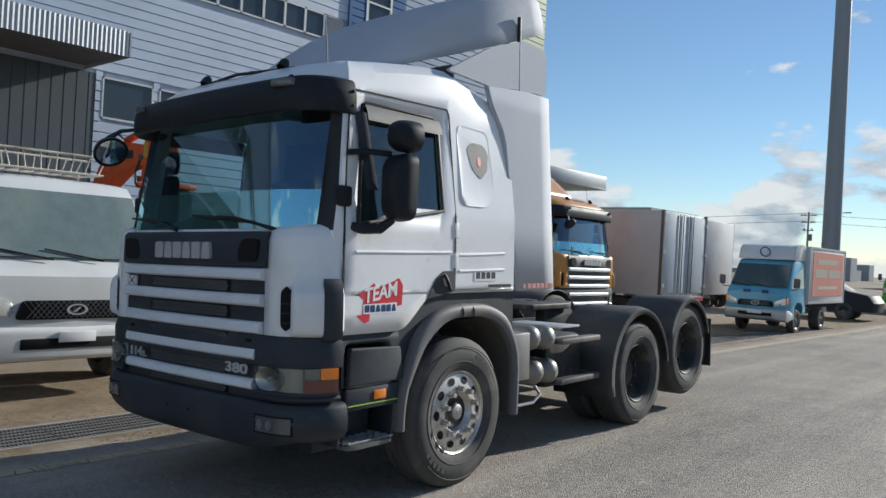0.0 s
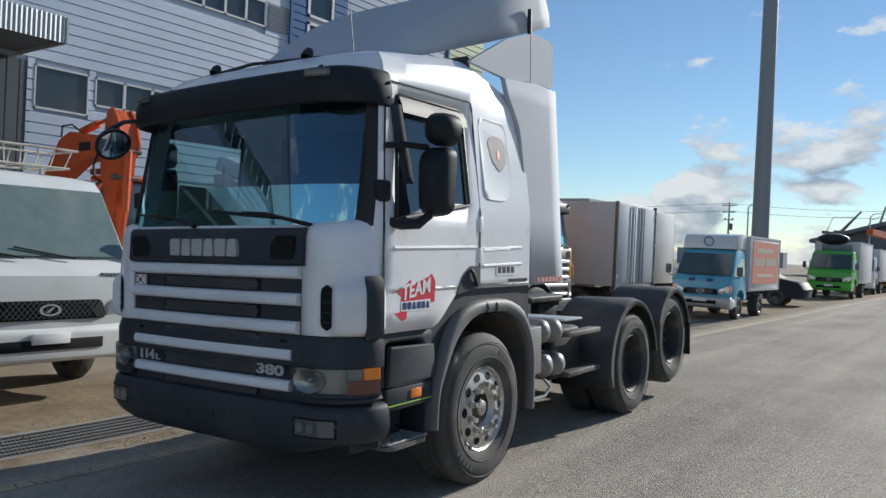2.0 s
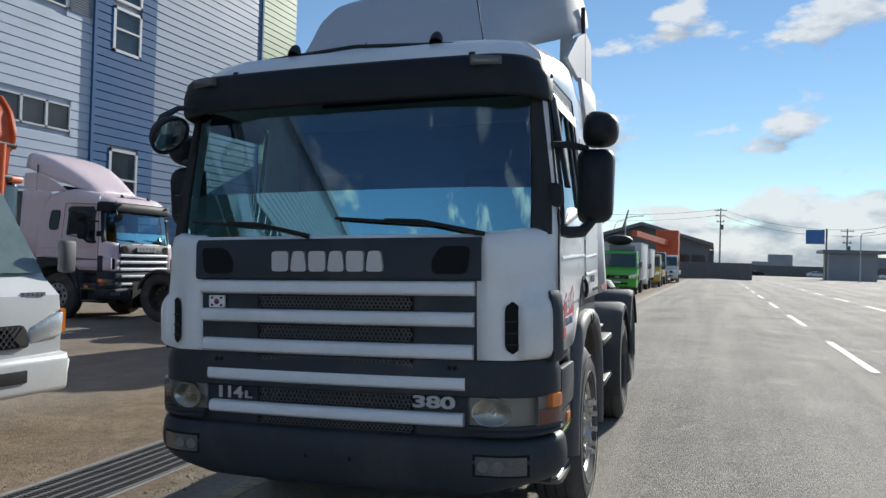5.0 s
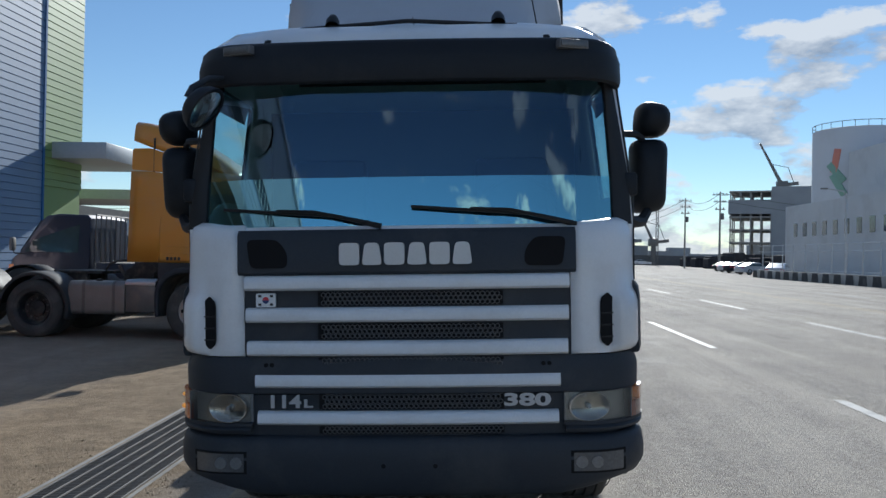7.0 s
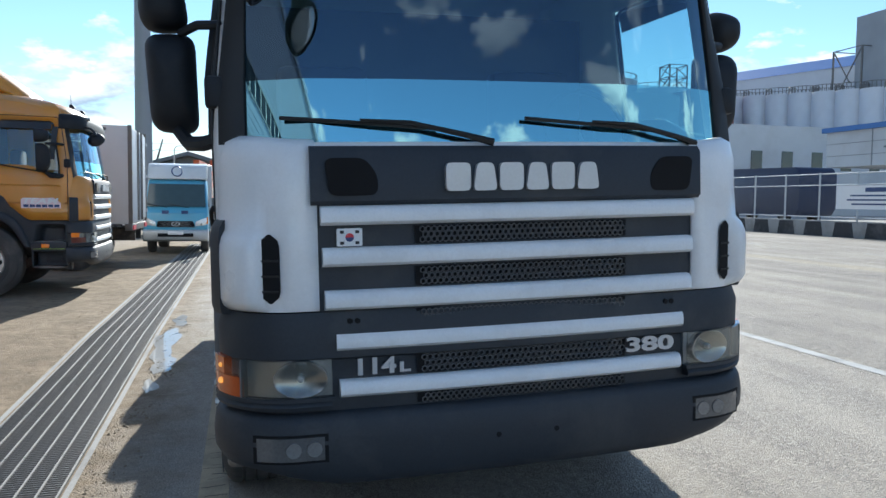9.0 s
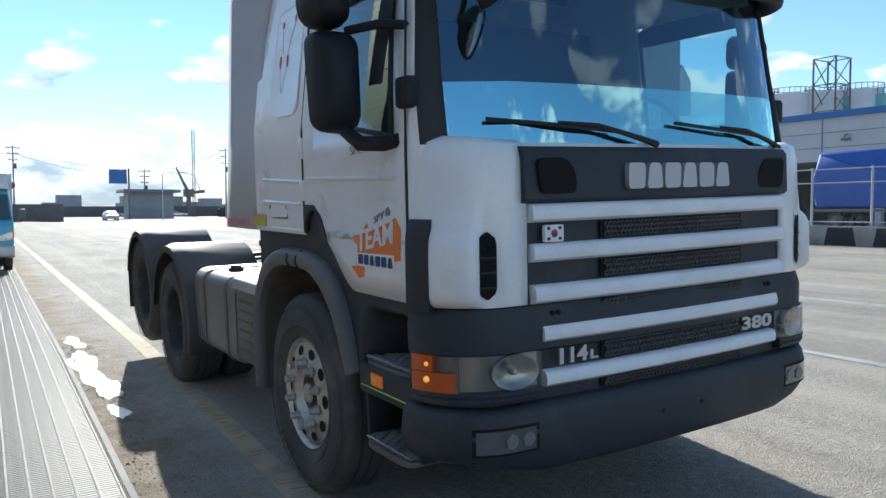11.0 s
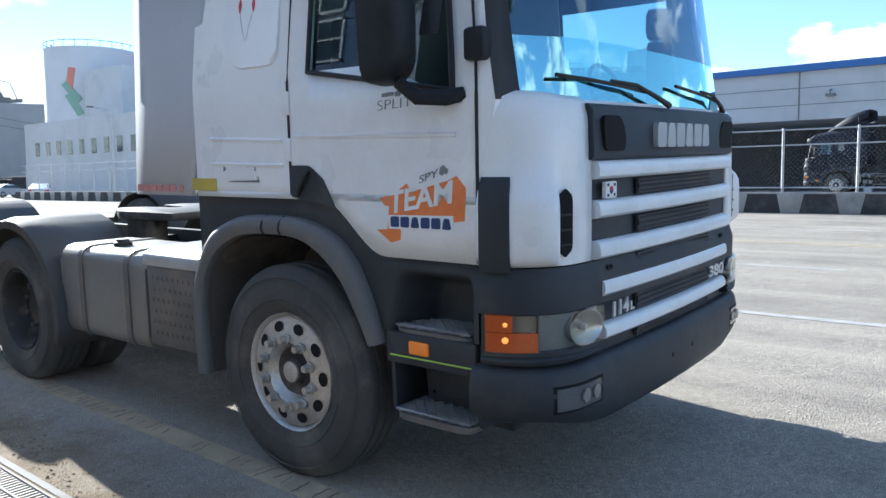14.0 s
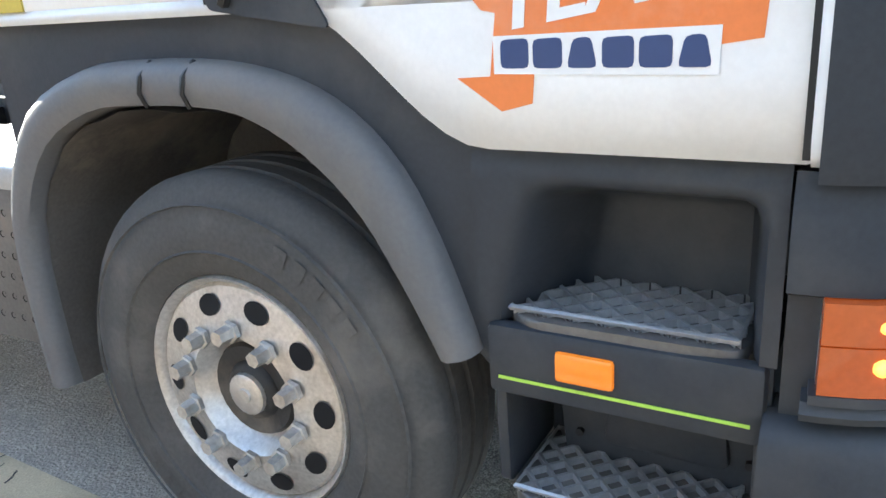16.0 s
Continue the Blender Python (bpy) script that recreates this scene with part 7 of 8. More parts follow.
for k in range(12):
    if slat is None:
        slat = part("slat", P([(0.0, 0.0), (0.045, -0.02), (0.045, -0.008), (0.0, 0.012)], "y", 18.72, 19.68), M_SIDING, lou, at=pose(WX + 0.05, 0, 9.47)).data
    else:
        ob = new("slat", slat)
        ob.parent, ob.location = lou, (WX + 0.05, 0, 9.47 + 0.08 * k)
part("corner_post", B(WX, WX + 0.1, 29.9, 30.02, 0, 15.5), M_SIDING_BLUE, fac)
part("roof_edge", B(WX - 8, WX + 0.3, -60, 33, 15.5, 15.9), M_SIDING, fac)
part("end_wall", B(WX - 20, WX - 0.4, 32.6, 33, 0, 15.5), M_SIDING_GREEN, fac)


def window_band(y0, y1, z0, z1, n):
    w_ = (y1 - y0) / n
    for k in range(n):
        a = y0 + k * w_
        wi = part("window", B(WX - 0.02, WX + 0.004, a + 0.03, a + w_ - 0.03, z0, z1), M_PANE, fac)
        for (ya, yb, za, zb) in ((a, a + 0.045, z0, z1), (a + w_ - 0.045, a + w_, z0, z1), (a, a + w_, z0, z0 + 0.06), (a, a + w_, z1 - 0.06, z1)):
            part("frame", B(WX - 0.01, WX + 0.06, ya, yb, za, zb), M_FRAME, wi)


window_band(5.0, 18.6, 9.45, 10.40, 15)
window_band(-45.0, 5.0, 9.45, 10.40, 44)
window_band(12.2, 18.9, 5.45, 6.33, 7)
window_band(15.2, 17.6, 2.2, 3.42, 2)
window_band(10.4, 12.0, 5.1, 6.35, 1)
for z0, z1 in ((8.6, 10.2), (10.4, 12.4), (3.0, 5.2)):
    wi = part("window", B(WX, WX + 0.07, 20.7, 21.9, z0 + 0.05, z1 - 0.05), M_PANE, fac)
    for (ya, yb, za, zb) in ((20.6, 20.72, z0, z1), (21.9, 22.0, z0, z1), (20.6, 22.0, z0, z0 + 0.1), (20.6, 22.0, z1 - 0.1, z1), (20.7, 21.9, (z0 + z1) / 2, (z0 + z1) / 2 + 0.07)):
        part("frame", B(WX + 0.02, WX + 0.13, ya, yb, za, zb), M_FRAME, wi)
bm = bmesh.new()
rws = []
for k in range(87):
    for yo, o in ((0.0, 0.03), (0.31, 0.03), (0.318, 0.012), (0.34, 0.012)):
        y = -20 + 0.349 * k + yo
        rws.append([(WX + o, y, 0.0), (WX + o, y, 6.4)])
grid(bm, rws)
part("roller_door", bm, M_ROLLER, fac, "dark grey ribbed hangar door", smooth=0)
can = part("canopy", B(WX, -20.3, -14, 9.85, 6.55, 6.75), M_PLASTIC2, fac, "corrugated metal canopy")
bm = bmesh.new()
rws = []
for k in range(801):
    y = -14 + 23.85 * k / 800
    o = 0.02 * (0.5 - 0.5 * math.cos(k * math.pi / 2))
    rws.append([(-20.28 + o, y, 6.45), (-20.28 + o, y, 7.12)])
grid(bm, rws)
part("fascia", bm, M_CANOPY, can, smooth=0)
part("fascia", B(WX, -20.25, 9.85, 9.9, 6.45, 7.12), M_CANOPY, can)
part("canopy", B(WX - 3, -20.6, 30.6, 36, 5.4, 6.1, 0.03), M_CANOPY, fac, "flat canopy over the green bay")
part("low_canopy", B(-30, -19, 38, 44, 4.2, 4.7), M_CANOPY, fac)
part("low_wall", B(-30, -29, 38, 60, 0, 4.2), M_PLASTIC, fac)

# ---------------------------------------------------------------- puddles on the sand beside the drain
M_WATER = material("still_water", (0.28, 0.25, 0.20), 0.3, vary=0.2, bump=0.0, coat=0.6)
random.seed(5)
for px, py, rx_, ry_ in ((-6.72, 9.9, 0.09, 0.4), (-6.76, 8.4, 0.14, 0.75), (-6.68, 7.35, 0.10, 0.3), (-6.72, 6.6, 0.06, 0.2)):
    ph = [random.random() * 6.28 for _ in range(4)]
    pts = []
    for k in range(36):
        t_ = 2 * math.pi * k / 36
        r_ = 1 + 0.22 * math.sin(2 * t_ + ph[0]) + 0.16 * math.sin(3 * t_ + ph[1]) + 0.12 * math.sin(5 * t_ + ph[2]) + 0.07 * math.sin(9 * t_ + ph[3])
        pts.append((px + rx_ * r_ * math.cos(t_), py + ry_ * r_ * math.sin(t_)))
    bm = bmesh.new()
    mid = bm.verts.new((px, py, gz_sheet(px, py) + 0.005))
    rim_v = [bm.verts.new((x, y, gz_sheet(x, y) + 0.004)) for x, y in pts]
    for k in range(36):
        bm.faces.new((mid, rim_v[k], rim_v[(k + 1) % 36]))
    tagged(part("puddle", bm, M_WATER), "shallow puddle lying on the wet sand", "water", kind="structure")

# ---------------------------------------------------------------- mast, poles, wires
M_MAST = material("grey_mast_paint", (0.26, 0.28, 0.30), 0.45, vary=0.06, bump=0.02, scale=1.0)
mast = thing("mast", pose(-10.6, 39.8, 0), "tall dark grey steel lighting mast standing in the yard", "mast")
bm = bmesh.new()
tube(bm, [(0, 0, 0), (0, 0, 12), (0, 0, 34)], [0.42, 0.36, 0.25], 24)
part("shaft", bm, M_MAST, mast)
part("base_plate", lathe(bmesh.new(), [(0.0, 0.04), (0.65, 0.04), (0.65, 0.0)], 20), M_STEEL, mast, at=pose(0, 0, 0, 0, -90, 0))


def polar(az, dist, ox=-5.5, oy=0.0):
    return ox + dist * math.sin(radians(az)), oy + dist * math.cos(radians(az))


M_WIRE = M_BLACK
# pale grey for far structures, distance haze put into the colour
M_HAZE = material("hazy_grey_structure", (0.30, 0.32, 0.34), 0.8, vary=0.15, bump=0.0, scale=0.3)


def utility_pole(x, y, h, lab):
    t = thing("utility_pole", pose(x, y, 0), lab, "pole", "utility poles")
    part("shaft", T([(0, 0, 0), (0, 0, h)], [0.2, 0.12], 8), M_CONC, t)
    for k, zz in enumerate((h - 0.5, h - 1.6, h - 2.8)):
        part("cross_arm", T([(-1.2 + 0.2 * k, 0, zz), (1.2 - 0.2 * k, 0, zz)], 0.07, 6), M_STEEL, t)
        for xx in (-1.0 + 0.2 * k, -0.5, 0.5, 1.0 - 0.2 * k):
            part("insulator", T([(xx, 0, zz), (xx, 0, zz + 0.3)], 0.06, 6), M_CONC, t)
    part("transformer", T([(0.35, 0, h - 4.4), (0.35, 0, h - 3.4)], 0.28, 10), M_STEEL, t)
    return (x, y, h)


tops = []
for az, dist, h in ((-14.0, 130, 11), (1.1, 170, 14.0), (14.3, 150, 13.0), (16.7, 130, 12.5), (9.0, 170, 10.0)):
    x, y = polar(az, dist)
    tops.append(utility_pole(x, y, h, "concrete utility pole with cross arms and wires"))
tops.sort()
wires = thing("power_lines", pose(0, 0, 0), "thin black overhead power lines between the poles", "cable")
for a, b_ in zip([(-150, 140, 11)] + tops, tops + [(90, 160, 12)]):
    for dz in (-0.2, -1.4):
        pts = []
        for k in range(9):
            u = k / 8
            pts.append((a[0] + (b_[0] - a[0]) * u, a[1] + (b_[1] - a[1]) * u, a[2] + (b_[2] - a[2]) * u + dz - 4.8 * u * (1 - u)))
        part("wire", T(pts, 0.035, 4), M_WIRE, wires)


def street_lamp(x, y, h, arm):
    t = thing("street_lamp", pose(x, y, 0), "grey steel street lamp with a single arm", "lamp", "street lamps")
    part("pole", T([(0, 0, 0), (0, 0, h - 0.6), (arm * 0.15, 0, h - 0.2), (arm, 0, h)], [0.11, 0.08, 0.06, 0.05], 8), M_GALV, t)
    part("lamp_head", B(min(arm, arm * 1.35), max(arm, arm * 1.35), -0.12, 0.12, h - 0.06, h + 0.06, 0.02), M_STEEL, t)


for az, dist, h, arm in ((-12.0, 95, 8.5, 1.8), (-4.9, 110, 8.5, 1.8), (25.0, 75, 8.0, -1.6), (10.0, 140, 8.0, 1.5)):
    x, y = polar(az, dist)
    street_lamp(x, y, h, arm)

# ---------------------------------------------------------------- fence along the far side of the road
fen = thing("fence", pose(0, 0, 0), "galvanised mesh fence on a striped concrete wall", "fence", kind="structure")
FX = 21.5
part("base_wall", B(FX, FX + 0.3, -60, 76, 0, 0.78, 0.01), M_CONC, fen)
M_STRIPE = material("black_wall_stripe", (0.03, 0.03, 0.032), 0.7, vary=0.3, bump=0.1, dirt=(0.2, 0.19, 0.18), dirt_amount=0.5, scale=1.5)
for k in range(68):
    y = -58 + 2 * k
    part("wall_stripe", P([(y, 0.02), (y + 1.35, 0.02), (y + 1.2, 0.72), (y + 0.15, 0.72)], "x", FX - 0.004, FX + 0.01), M_STRIPE, fen)
post_me = None
for k in range(55):
    y = -60 + 2.5 * k
    ob = part("post", T([(FX + 0.15, y, 0.78), (FX + 0.15, y, 3.12)], 0.05, 6), M_GALV, fen) if post_me is None else None
    if post_me is None:
        post_me = ob.data
    else:
        ob = new("post", post_me)
        ob.parent = fen
        ob.location = (0, 2.5 * k, 0)
for zz in (0.95, 2.5, 3.05):
    part("rail", T([(FX + 0.15, -60, zz), (FX + 0.15, 76, zz)], 0.028, 5), M_GALV, fen)
bm = bmesh.new()
for k in range(-160, 480):
    y = -40 + 0.17 * k
    if -40 <= y <= 60:
        for sgn in (1, -1):
            ya, yb = y, y + sgn * 2.1
            q = [bm.verts.new(p) for p in ((FX + 0.15, ya, 0.95), (FX + 0.15, ya + 0.005, 0.95), (FX + 0.15, yb + 0.005, 3.05), (FX + 0.15, yb, 3.05))]
            bm.faces.new(q)
tagged(part("mesh_wire", bm, M_GALV, fen, smooth=0), kind="stuff")
bn = part("banner", B(FX + 0.08, FX + 0.1, 26.5, 31.3, 1.35, 2.45), M_DWHITE, fen, "white banner with unreadable lines")
for y0, y1, z0, z1 in ((27, 29.5, 2.15, 2.35), (27, 30.4, 1.95, 2.02), (27, 30.6, 1.75, 1.82), (27, 30.3, 1.55, 1.62)):
    part("print_bar", B(FX + 0.074, FX + 0.08, y0, y1, z0, z1), M_NAVY, bn)

# ---------------------------------------------------------------- far side: warehouse, silos, works
M_WALLW = material("white_panel_wall", (0.55, 0.56, 0.57), 0.6, vary=0.08, bump=0.03, scale=0.4, dirt=(0.35, 0.34, 0.33), dirt_amount=0.4)
M_ROOFB = material("blue_roof_trim", (0.05, 0.16, 0.42), 0.5, vary=0.08, bump=0.02)
M_SILO = material("white_silo_paint", (0.62, 0.64, 0.68), 0.6, vary=0.06, bump=0.02, scale=0.2, dirt=(0.4, 0.4, 0.42), dirt_amount=0.35)
M_TEAL = material("teal_tank_paint", (0.18, 0.42, 0.42), 0.6, vary=0.06, bump=0.02, scale=0.2)
M_REDB = material("dull_red_cladding", (0.24, 0.09, 0.08), 0.6, vary=0.1, bump=0.02, scale=0.3)
M_TARP = material("blue_tarpaulin", (0.03, 0.10, 0.42), 0.5, vary=0.15, bump=0.3, fine=12, scale=2.0)
M_TARPD = material("navy_tarpaulin", (0.02, 0.03, 0.07), 0.5, vary=0.15, bump=0.3, fine=12, scale=2.0)
wh = thing("warehouse", pose(0, 0, 0), "long white panel warehouse with a blue roof edge", "building", kind="structure")
part("upper_wall", B(42, 60, -60, 56, 4.7, 7.6), M_WALLW, wh)
part("back_wall", B(52, 60, -60, 56, 0, 4.7), M_PLASTIC, wh)
part("roof_edge", B(41.7, 60, -60, 56.3, 7.6, 8.0), M_ROOFB, wh)
part("roof", P([(41.7, 8.0), (60, 8.0), (60, 9.3)], "y", -60, 56.3), M_WALLW, wh)
for k in range(12):
    y = -52 + 9 * k
    part("column", B(42.2, 42.6, y, y + 0.4, 0, 4.7), M_WALLW, wh)
    part("panel_joint", B(41.97, 42.01, y + 4, y + 4.08, 4.7, 7.6), M_DGREY, wh)
    fx = part("wall_lamp", B(41.6, 42.0, y + 2, y + 2.5, 6.0, 6.15, 0.03), M_DGREY, wh)
    part("lamp_arm", T([(42.0, y + 2.25, 6.4), (41.7, y + 2.25, 6.35), (41.7, y + 2.25, 6.1)], 0.05, 6), M_DGREY, fx)
for zz in (5.6, 6.6):
    part("panel_joint", B(41.975, 42.005, -60, 56, zz, zz + 0.04), M_DGREY, wh)
dk = tractor("tractor_unit", pose(33.0, 10.6, 0.35, 0, 0, 180), M_VDARK, M_VDARK, "dark grey tractor unit parked behind the fence", False)
tractor_sides(dk, M_VDARK, M_VDARK, False, False)
yard = tagged(part("raised_yard", B(22.0, 64, -60, 76, -0.1, 0.35), M_CONC), "raised concrete yard behind the fence", "pavement", kind="structure")
tb = thing("tarped_trailer", pose(33, 22.5, 0.35), "flat trailer with a load under blue tarpaulin", "trailer")
part("load", P(rounded([(-1.4, 1.15), (4.2, 1.15), (4.4, 2.4), (4.0, 4.2), (-0.9, 4.17), (-2.25, 2.1)], 0.12, 3), "x", -1.2, 1.2, 0.2), M_TARP, tb, "blue tarpaulin cover")
part("deck", B(-1.25, 1.25, -5, 4.5, 0.95, 1.1), M_STEEL, tb)
for yy in (-4.0, -2.7, 3.0):
    for sx in (1, -1):
        small_wheel(tb, sx * 1.2, yy, 0.48, 0.3, sx)
tb2 = thing("tarped_trailer", pose(27, 44, 0.35), "trailer under a navy tarpaulin behind the fence", "trailer")
part("load", P(rounded([(-5, 0.5), (5, 0.5), (5.2, 2.4), (3.2, 3.5), (-5, 3.4)], 0.4, 4), "x", -1.3, 1.3, 0.2), M_TARPD, tb2, "navy tarpaulin cover")
for yy in (-3.5, 2.5):
    for sx in (1, -1):
        small_wheel(tb2, sx * 1.2, yy, 0.48, 0.3, sx)

off = thing("office_block", pose(0, 0, 0), "white low office block with small windows", "building", kind="structure")
x0, y0 = polar(28, 118)
part("wall", B(x0 - 8, x0 + 45, y0 - 30, y0 + 20, 0, 10.2), M_WALLW, off)
part("wall", B(x0 + 46, x0 + 70, y0 - 50, y0 - 20, 0, 7.5), M_WALLW, off)
for k in range(14):
    yy = y0 - 29 + 3.4 * k
    w1 = part("window", B(x0 - 8.06, x0 - 7.98, yy, yy + 1.3, 5.4, 7.4), M_PANE, off)
for k in range(13):
    xx = x0 - 6 + 3.9 * k
    part("window", B(xx, xx + 1.4, y0 - 30.06, y0 - 29.98, 5.4, 7.4), M_PANE, off)
    part("window", B(xx, xx + 1.4, y0 - 30.06, y0 - 29.98, 1.6, 3.6), M_PANE, off)
rb = thing("red_gable_building", pose(0, 0, 0), "dull red and white gabled works building", "building", kind="structure")
x1, y1 = polar(30.6, 135)
part("wall", B(x1 - 10, x1 + 1, y1, y1 + 12, 0, 19.5), M_WALLW, rb)
part("wall", P([(x1 + 1, 0), (x1 + 11, 0), (x1 + 11, 18.5), (x1 + 6, 21), (x1 + 1, 20)], "y", y1 - 0.5, y1 + 12), M_REDB, rb)


def silo(x, y, r, h, mat, name="silo", lab="white cylindrical storage silo", grp="silos"):
    t = thing(name, pose(x, y, 0), lab, "silo", grp)
    bm = bmesh.new()
    tube(bm, [(0, 0, 0), (0, 0, h), (0, 0, h + 0.05), (0, 0, h + r * 0.08)], [r, r, r * 0.98, r * 0.2], 40)
    part("shell", bm, mat, t)
    bm = bmesh.new()
    pts = [(r * math.cos(a * math.pi / 12), r * math.sin(a * math.pi / 12), h + 1.0) for a in range(25)]
    tube(bm, pts, 0.06, 4)
    for a in range(24):
        tube(bm, [(pts[a][0], pts[a][1], h), pts[a]], 0.05, 4)
    part("railing", bm, M_STEEL, t)
    return t


x, y = polar(25.2, 150)
s1 = silo(x, y, 7.4, 24.0, M_SILO, lab="large white silo with a faded green leaf emblem")
M_LEAF = material("faded_green_emblem", (0.25, 0.42, 0.33), 0.6, vary=0.1, bump=0.0)
for k, (aa, zz, rot) in enumerate(((-2.2, 16.5, 50), (-2.0, 14.5, 60), (-2.3, 18.5, 100))):
    ang = radians(-25.2 - 90 + aa * 12)
    part("emblem_leaf", B(-2.0, 2.0, -0.12, 0.12, -0.6, 0.6, 0.1), M_LEAF if k < 2 else M_POSTER, s1, at=pose(7.4 * math.cos(ang), 7.4 * math.sin(ang), zz, 0, 0, math.degrees(ang) + 90) @ pose(0, 0, 0, 0, rot, 0))
ang = radians(-25.2 - 90 + 20)
part("sign_block", B(-1.2, 1.2, -0.2, 0.2, -1.0, 1.0), M_DGREY, s1, at=pose(7.4 * math.cos(ang), 7.4 * math.sin(ang), 17.0, 0, 0, math.degrees(ang) + 90))
x, y = polar(29.5, 165)
silo(x, y, 7.4, 24.0, M_SILO)
for k in range(9):
    x, y = polar(33.2 + 1.42 * k, 150 - 2.2 * k)
    t = silo(x, y, 2.3, 20.5 - 0.2 * k, M_SILO)
    ang = math.atan2(-y, -5.5 - x)
    if 1 <= k <= 6:
        part("sign_block", B(-1.1, 1.1, -0.15, 0.15, -1.2, 1.2), M_DGREY, t, at=pose(2.3 * math.cos(ang), 2.3 * math.sin(ang), 12.0, 0, 0, math.degrees(ang) + 90))
sr = thing("silo_gallery", pose(0, 0, 0), "pale blue gallery roof above the silos", "building", kind="structure")
xa, ya = polar(32.5, 155)
xb, yb = polar(46, 135)
d = Vector((xb - xa, yb - ya, 0))
ln = d.length
rotz = math.degrees(math.atan2(d.y, d.x))
part("gallery", P([(-4, 18.0), (4, 18.0), (4, 24.0), (0, 26.0), (-4, 24.0)], "x", 0, ln), M_SILO, sr, at=pose(xa, ya, 0, 0, 0, rotz) @ pose(0, 6, 0))
part("gallery_roof", P([(-4.2, 24.0), (0, 26.1), (4.2, 24.0), (0, 26.4)], "x", 0, ln), M_ROOFB, sr, at=pose(xa, ya, 0, 0, 0, rotz) @ pose(0, 6, 0))


def lattice(name, x, y, w_, h, lab, cat="tower", z0=0.0, r=0.16):
    t = thing(name, pose(x, y, z0), lab, cat)
    for sx in (-1, 1):
        for sy in (-1, 1):
            part("leg", T([(sx * w_, sy * w_, 0), (sx * w_, sy * w_, h)], r, 4), M_STEEL, t)
    n = max(2, int(h / (2.2 * w_)))
    bm = bmesh.new()
    for k in range(n):
        za, zb = h * k / n, h * (k + 1) / n
        for c in ((-w_, -w_, w_, -w_), (w_, -w_, w_, w_), (w_, w_, -w_, w_), (-w_, w_, -w_, -w_)):
            tube(bm, [(c[0], c[1], za), (c[2], c[3], zb)], r * 0.62, 4)
            tube(bm, [(c[0], c[1], zb), (c[2], c[3], zb)], r * 0.62, 4)
    part("bracing", bm, M_STEEL, t)
    return t


x, y = polar(42.3, 140)
lattice("stair_tower", x, y, 3.0, 26.0, "green-grey steel stair tower beside the silos")
x, y = polar(44.3, 138)
tw = thing("elevator_tower", pose(x, y, 0), "tall grey concrete elevator tower", "building", kind="structure")
part("wall", B(-3.5, 3.5, -5, 5, 0, 31), M_HAZE, tw)
x, y = polar(30.5, 170)
lattice("roof_frame", x, y, 2.0, 5.0, "open steel frame on top of the silos", z0=25.0)
# teal tanks and a white block beyond the warehouse
for k in range(6):
    x, y = polar(58.0 + 1.5 * k, 150)
    silo(x, y, 3.0, 20.5, M_TEAL, "tank", "teal painted storage tank", "teal tanks")
x, y = polar(65, 165)
wb3 = thing("white_block", pose(x, y, 0, 0, 0, -60), "white office tower beyond the tanks", "building", kind="structure")
part("wall", P([(-7, 0), (7, 0), (7, 25.5), (0, 27), (-7, 26)], "y", -6, 6), M_WALLW, wb3)
for k in range(3):
    for j in range(2):
        part("window", B(1.5 + 2.0 * k, 2.5 + 2.0 * k, -6.06, -5.98, 20.5 + 2.6 * j, 21.8 + 2.6 * j), M_PANE, wb3)
for k in range(4):
    x, y = polar(52.0 + 2.1 * k, 150)
    silo(x, y, 3.4, 21.5, M_SILO)
x, y = polar(56.5, 145)
lattice("stair_tower", x, y, 2.0, 26.5, "yellow-grey steel tower on the tanks")

# unfinished concrete frame with a crane
cf = thing("concrete_frame", pose(*polar(19.8, 210), 0, 0, 0, -20), "unfinished concrete frame building wrapped in netting", "building", kind="structure")
for k in range(6):
    part("slab", B(-9.5, 9.5, -9, 9, 3.1 * k + 2.75, 3.1 * k + 3.1), M_CONC, cf)
    for i in range(9):
        xx = -9.2 + 18.4 * i / 8
        for yy in (-8.8, 0, 8.8):
            part("column", B(xx - 0.16, xx + 0.16, yy - 0.16, yy + 0.16, 3.1 * k, 3.1 * k + 2.75), M_CONC, cf)
part("netting", B(-9.7, 9.7, -9.2, 9.2, 13.0, 16.4), M_HAZE, cf, "grey safety netting")
part("netting", B(0, 9.8, -9.3, 9.3, 3.0, 19.5), M_HAZE, cf, "grey safety netting")


def crane(az, dist, base, h, jib_az, lift, lab, jib=12.0):
    x, y = polar(az, dist)
    t = thing("tower_crane", pose(x, y, base), lab, "crane", "tower cranes")
    part("mast", T([(0, 0, 0), (0, 0, h)], 0.7, 4), M_STEEL, t)
    part("cab", B(-1.2, 1.2, -1.0, 1.0, h, h + 2, 0.1), M_STEEL, t)
    jx, jz = math.cos(radians(lift)), math.sin(radians(lift))
    s_ = jib_az
    part("jib", T([(0, 0, h + 1), (s_ * jib * jx, 0, h + 1 + jib * jz)], [0.55, 0.25], 4), M_STEEL, t)
    part("counter_jib", T([(0, 0, h + 1), (-s_ * 4, 0, h + 1.5)], 0.6, 4), M_STEEL, t)
    part("tie", T([(-s_ * 3, 0, h + 1.5), (-s_ * 1.5, 0, h + 5.5), (s_ * 6 * jx, 0, h + 1 + 6 * jz)], 0.1, 4), M_WIRE, t)


crane(20.4, 215, 18.6, 1.5, -1, 62, "luffing tower crane on the unfinished building")
crane(24.4, 260, 0, 30.0, -1, 65, "luffing tower crane beyond the silo")
crane(-8.0, 230, 0, 9, 1, 50, "far luffing crane behind the sheds", 8.0)
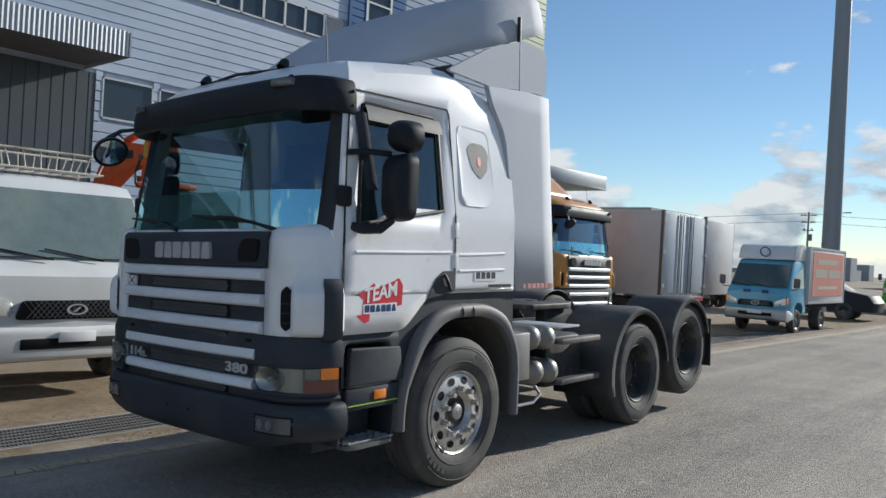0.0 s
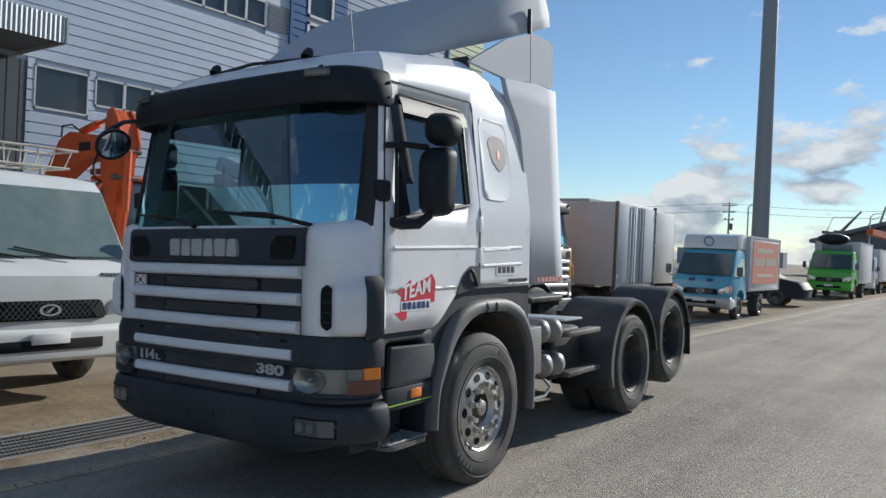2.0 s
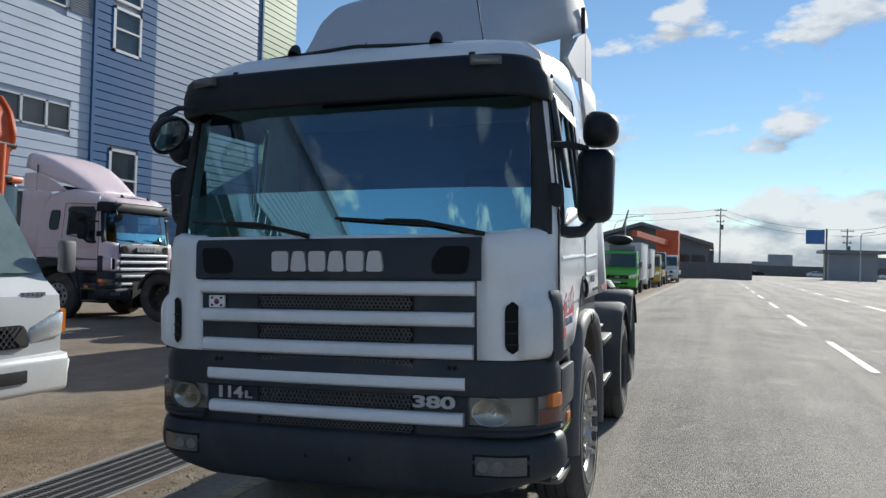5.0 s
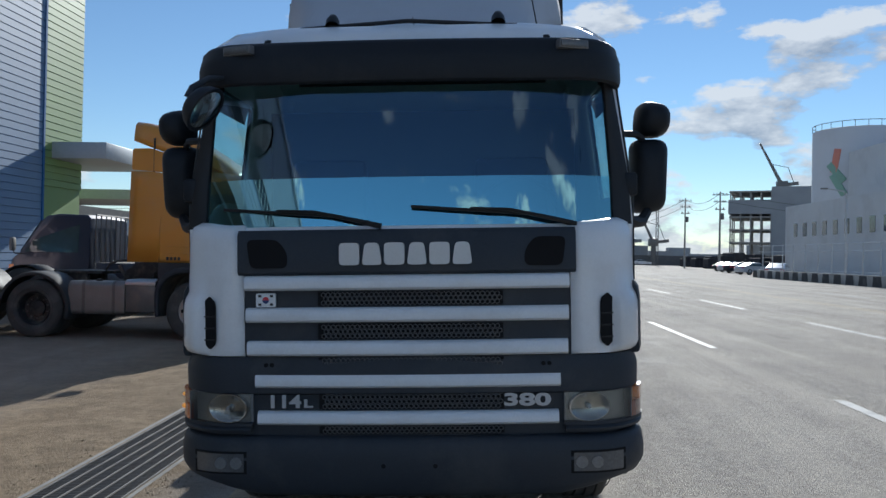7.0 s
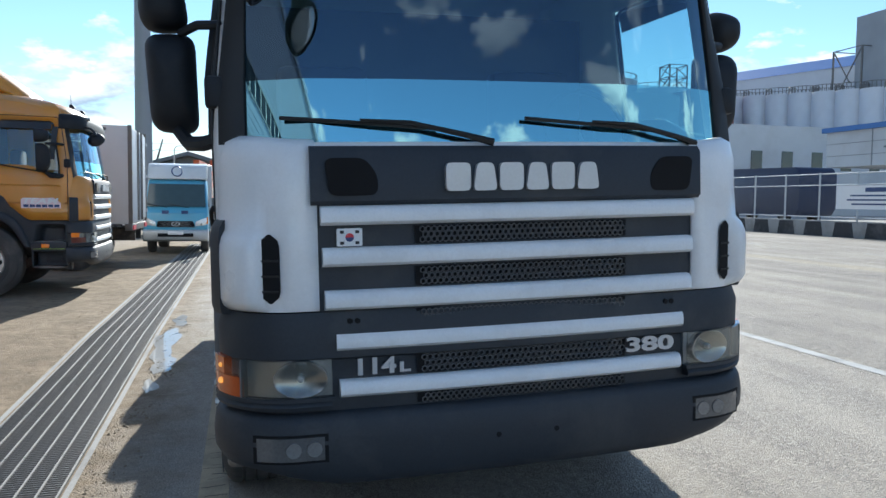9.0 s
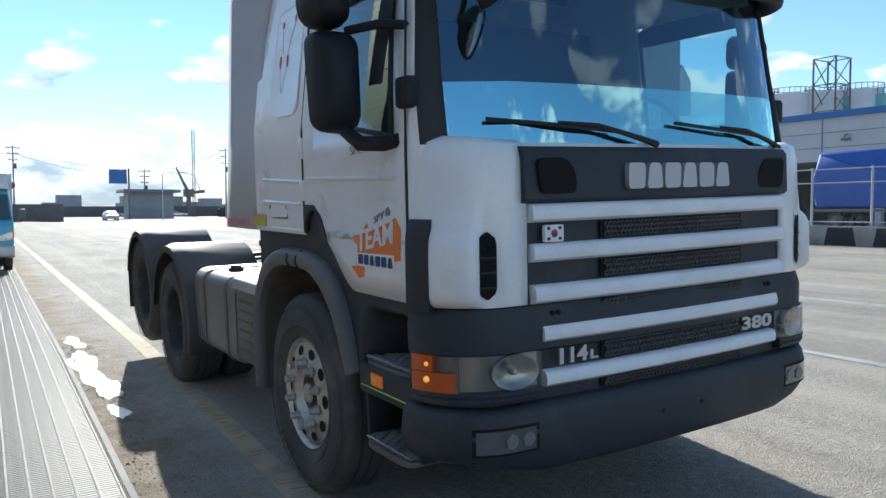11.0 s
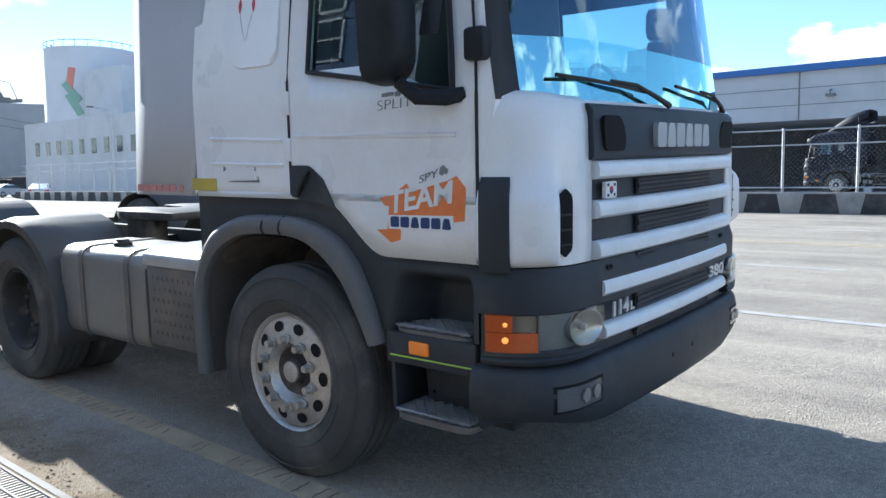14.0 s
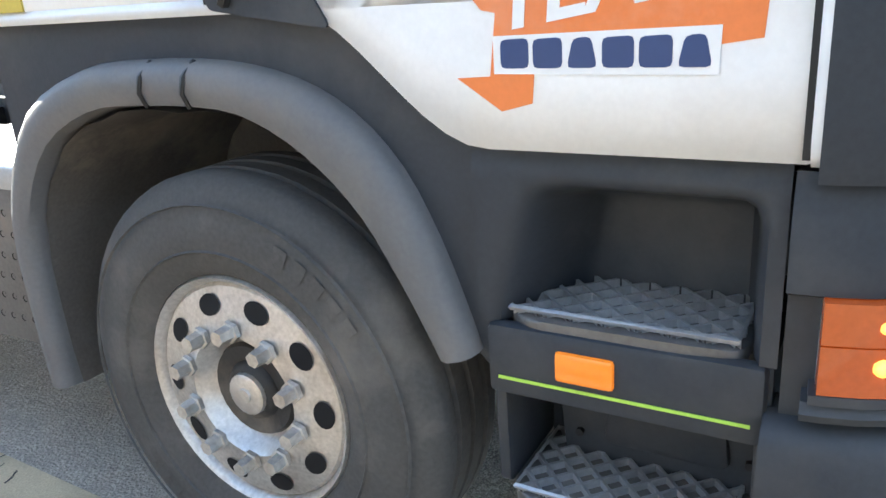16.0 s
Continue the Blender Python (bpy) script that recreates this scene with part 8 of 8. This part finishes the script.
crane(-6.0, 260, 0, 10, 1, 75, "far raised crane boom behind the sheds", 9.0)
crane(12.0, 210, 0, 5, -1, 65, "far mobile crane boom above the lot", 7.0)
x, y = polar(12.3, 190)
lattice("radio_mast", x, y, 0.28, 20.0, "thin lattice radio mast", "mast", r=0.05)
lowb = thing("guard_house", pose(*polar(9.2, 165), 0), "low dark flat-roofed guard house", "building", kind="structure")
part("wall", B(-4, 4, -4, 4, 0, 5.0), M_HAZE, lowb)
part("roof", B(-5.2, 5.2, -5, 5, 5.0, 5.6), M_DGREY, lowb)
rs = thing("road_sign", pose(*polar(7.3, 150), 0), "blue road sign on a post", "sign")
part("post", T([(1.6, 0, 0), (1.6, 0, 9.0)], 0.15, 6), M_STEEL, rs)
part("board", B(-1.7, 1.3, -0.05, 0.05, 6.3, 8.8), M_ROOFB, rs)
# gabled dark shed at the road's end
# steel grey lifted to carry the haze of its distance
M_SHED = material("haze_lightened_steel", (0.16, 0.17, 0.18), 0.7, vary=0.15, bump=0.02)
sh = thing("dark_shed", pose(*polar(-3.9, 130), 0), "dark open gabled steel shed at the end of the road", "building", kind="structure")
part("roof", P([(-11, 5.0), (0, 8.1), (11, 5.0), (11, 5.5), (0, 8.7), (-11, 5.5)], "y", -2, 30), M_SHED, sh)
part("gable_wall", P([(-10.5, 3.6), (10.5, 3.6), (10.5, 5.0), (0, 8.0), (-10.5, 5.0)], "y", 0, 0.4), M_SHED, sh)
for k in range(9):
    xx = -10 + 20 * k / 8
    part("column", B(xx - 0.2, xx + 0.2, -0.2, 0.3, 0, 3.7), M_SHED, sh)
part("back_wall", B(-11, 11, 29, 30, 0, 5), M_SHED, sh)
cb = thing("crane_truck", pose(-8.5, 92.0, 0), "orange mobile crane with its boom laid back along the row", "crane")
part("boom", T([(-1.5, -20, 4.6), (0, 6, 4.4)], [0.35, 0.5], 4), M_EXC, cb)
part("turret", B(-1.3, 1.3, 4, 8, 1.2, 6.0, 0.1), M_EXC, cb)
part("carrier", B(-1.25, 1.25, -4, 9, 0.6, 1.4, 0.1), M_VDARK, cb)
for yy in (-2, 0, 6, 7.5):
    for sx in (1, -1):
        small_wheel(cb, sx * 1.2, yy, 0.5, 0.35, sx)
gw = thing("far_wall", pose(0, 0, 0), "long dark boundary wall across the road's end", "wall", kind="structure")
part("panel", B(-8, 70, 208, 209, 0, 2.6), M_PLASTIC2, gw)
part("panel", B(-20, 2, 118, 118.4, 0, 2.4), M_PLASTIC2, gw)
# far skyline of low blocks, sheds and stacked vehicles
random.seed(11)
bm = bmesh.new()
for k in range(150):
    az = -75 + 165 * random.random()
    dist = 215 + 120 * random.random()
    if az < -18:
        dist += 60
    x, y = polar(az, dist)
    w_, h = 4 + 12 * random.random(), 2.0 + 5.0 * random.random() ** 2
    box(bm, x - w_ / 2, x + w_ / 2, y - 3, y + 3, 0, h)
tagged(part("backdrop_buildings", bm, M_HAZE, smooth=0), "far low grey sheds and blocks on the skyline", "backdrop", kind="stuff")
bm = bmesh.new()
for k in range(260):
    x = 14 + 95 * random.random()
    y = 128 + 60 * random.random()
    if x < 24 + (y - 76) * 0.16:
        continue
    l_, h = 2.5 + 4 * random.random(), 1.4 + 1.6 * random.random()
    box(bm, x - 1, x + 1, y - l_ / 2, y + l_ / 2, 0.0, h, 0.15, 1)
M_STORED = material("dull_dark_vehicle_paint", (0.05, 0.05, 0.055), 0.9, spec=0.1, vary=0.5, bump=0.0, scale=0.25, fine=1.5)
tagged(part("stored_vehicles", bm, M_STORED, smooth=30), "dense rows of dark stored vehicles in a far lot", "vehicles", kind="stuff")
# closed behind the camera: a plain boundary wall and sheds across the road
bwl = thing("rear_wall", pose(0, 0, 0), "plain grey boundary wall behind the yard", "wall", kind="structure")
part("panel", B(-60, 60, -60.5, -60, 0, 5), M_WALLW, bwl)


def motions():
    walk(moving_car, [(t, pose(9.0 - 1.2 * (t - 11.5) * 0.2, 117.5 - 19.0 * (t - 11.5), 0.0)) for t in (0.0, 4.0, 8.0, 11.3, 11.5, 12.0, 13.0, 16.0)])


motions()
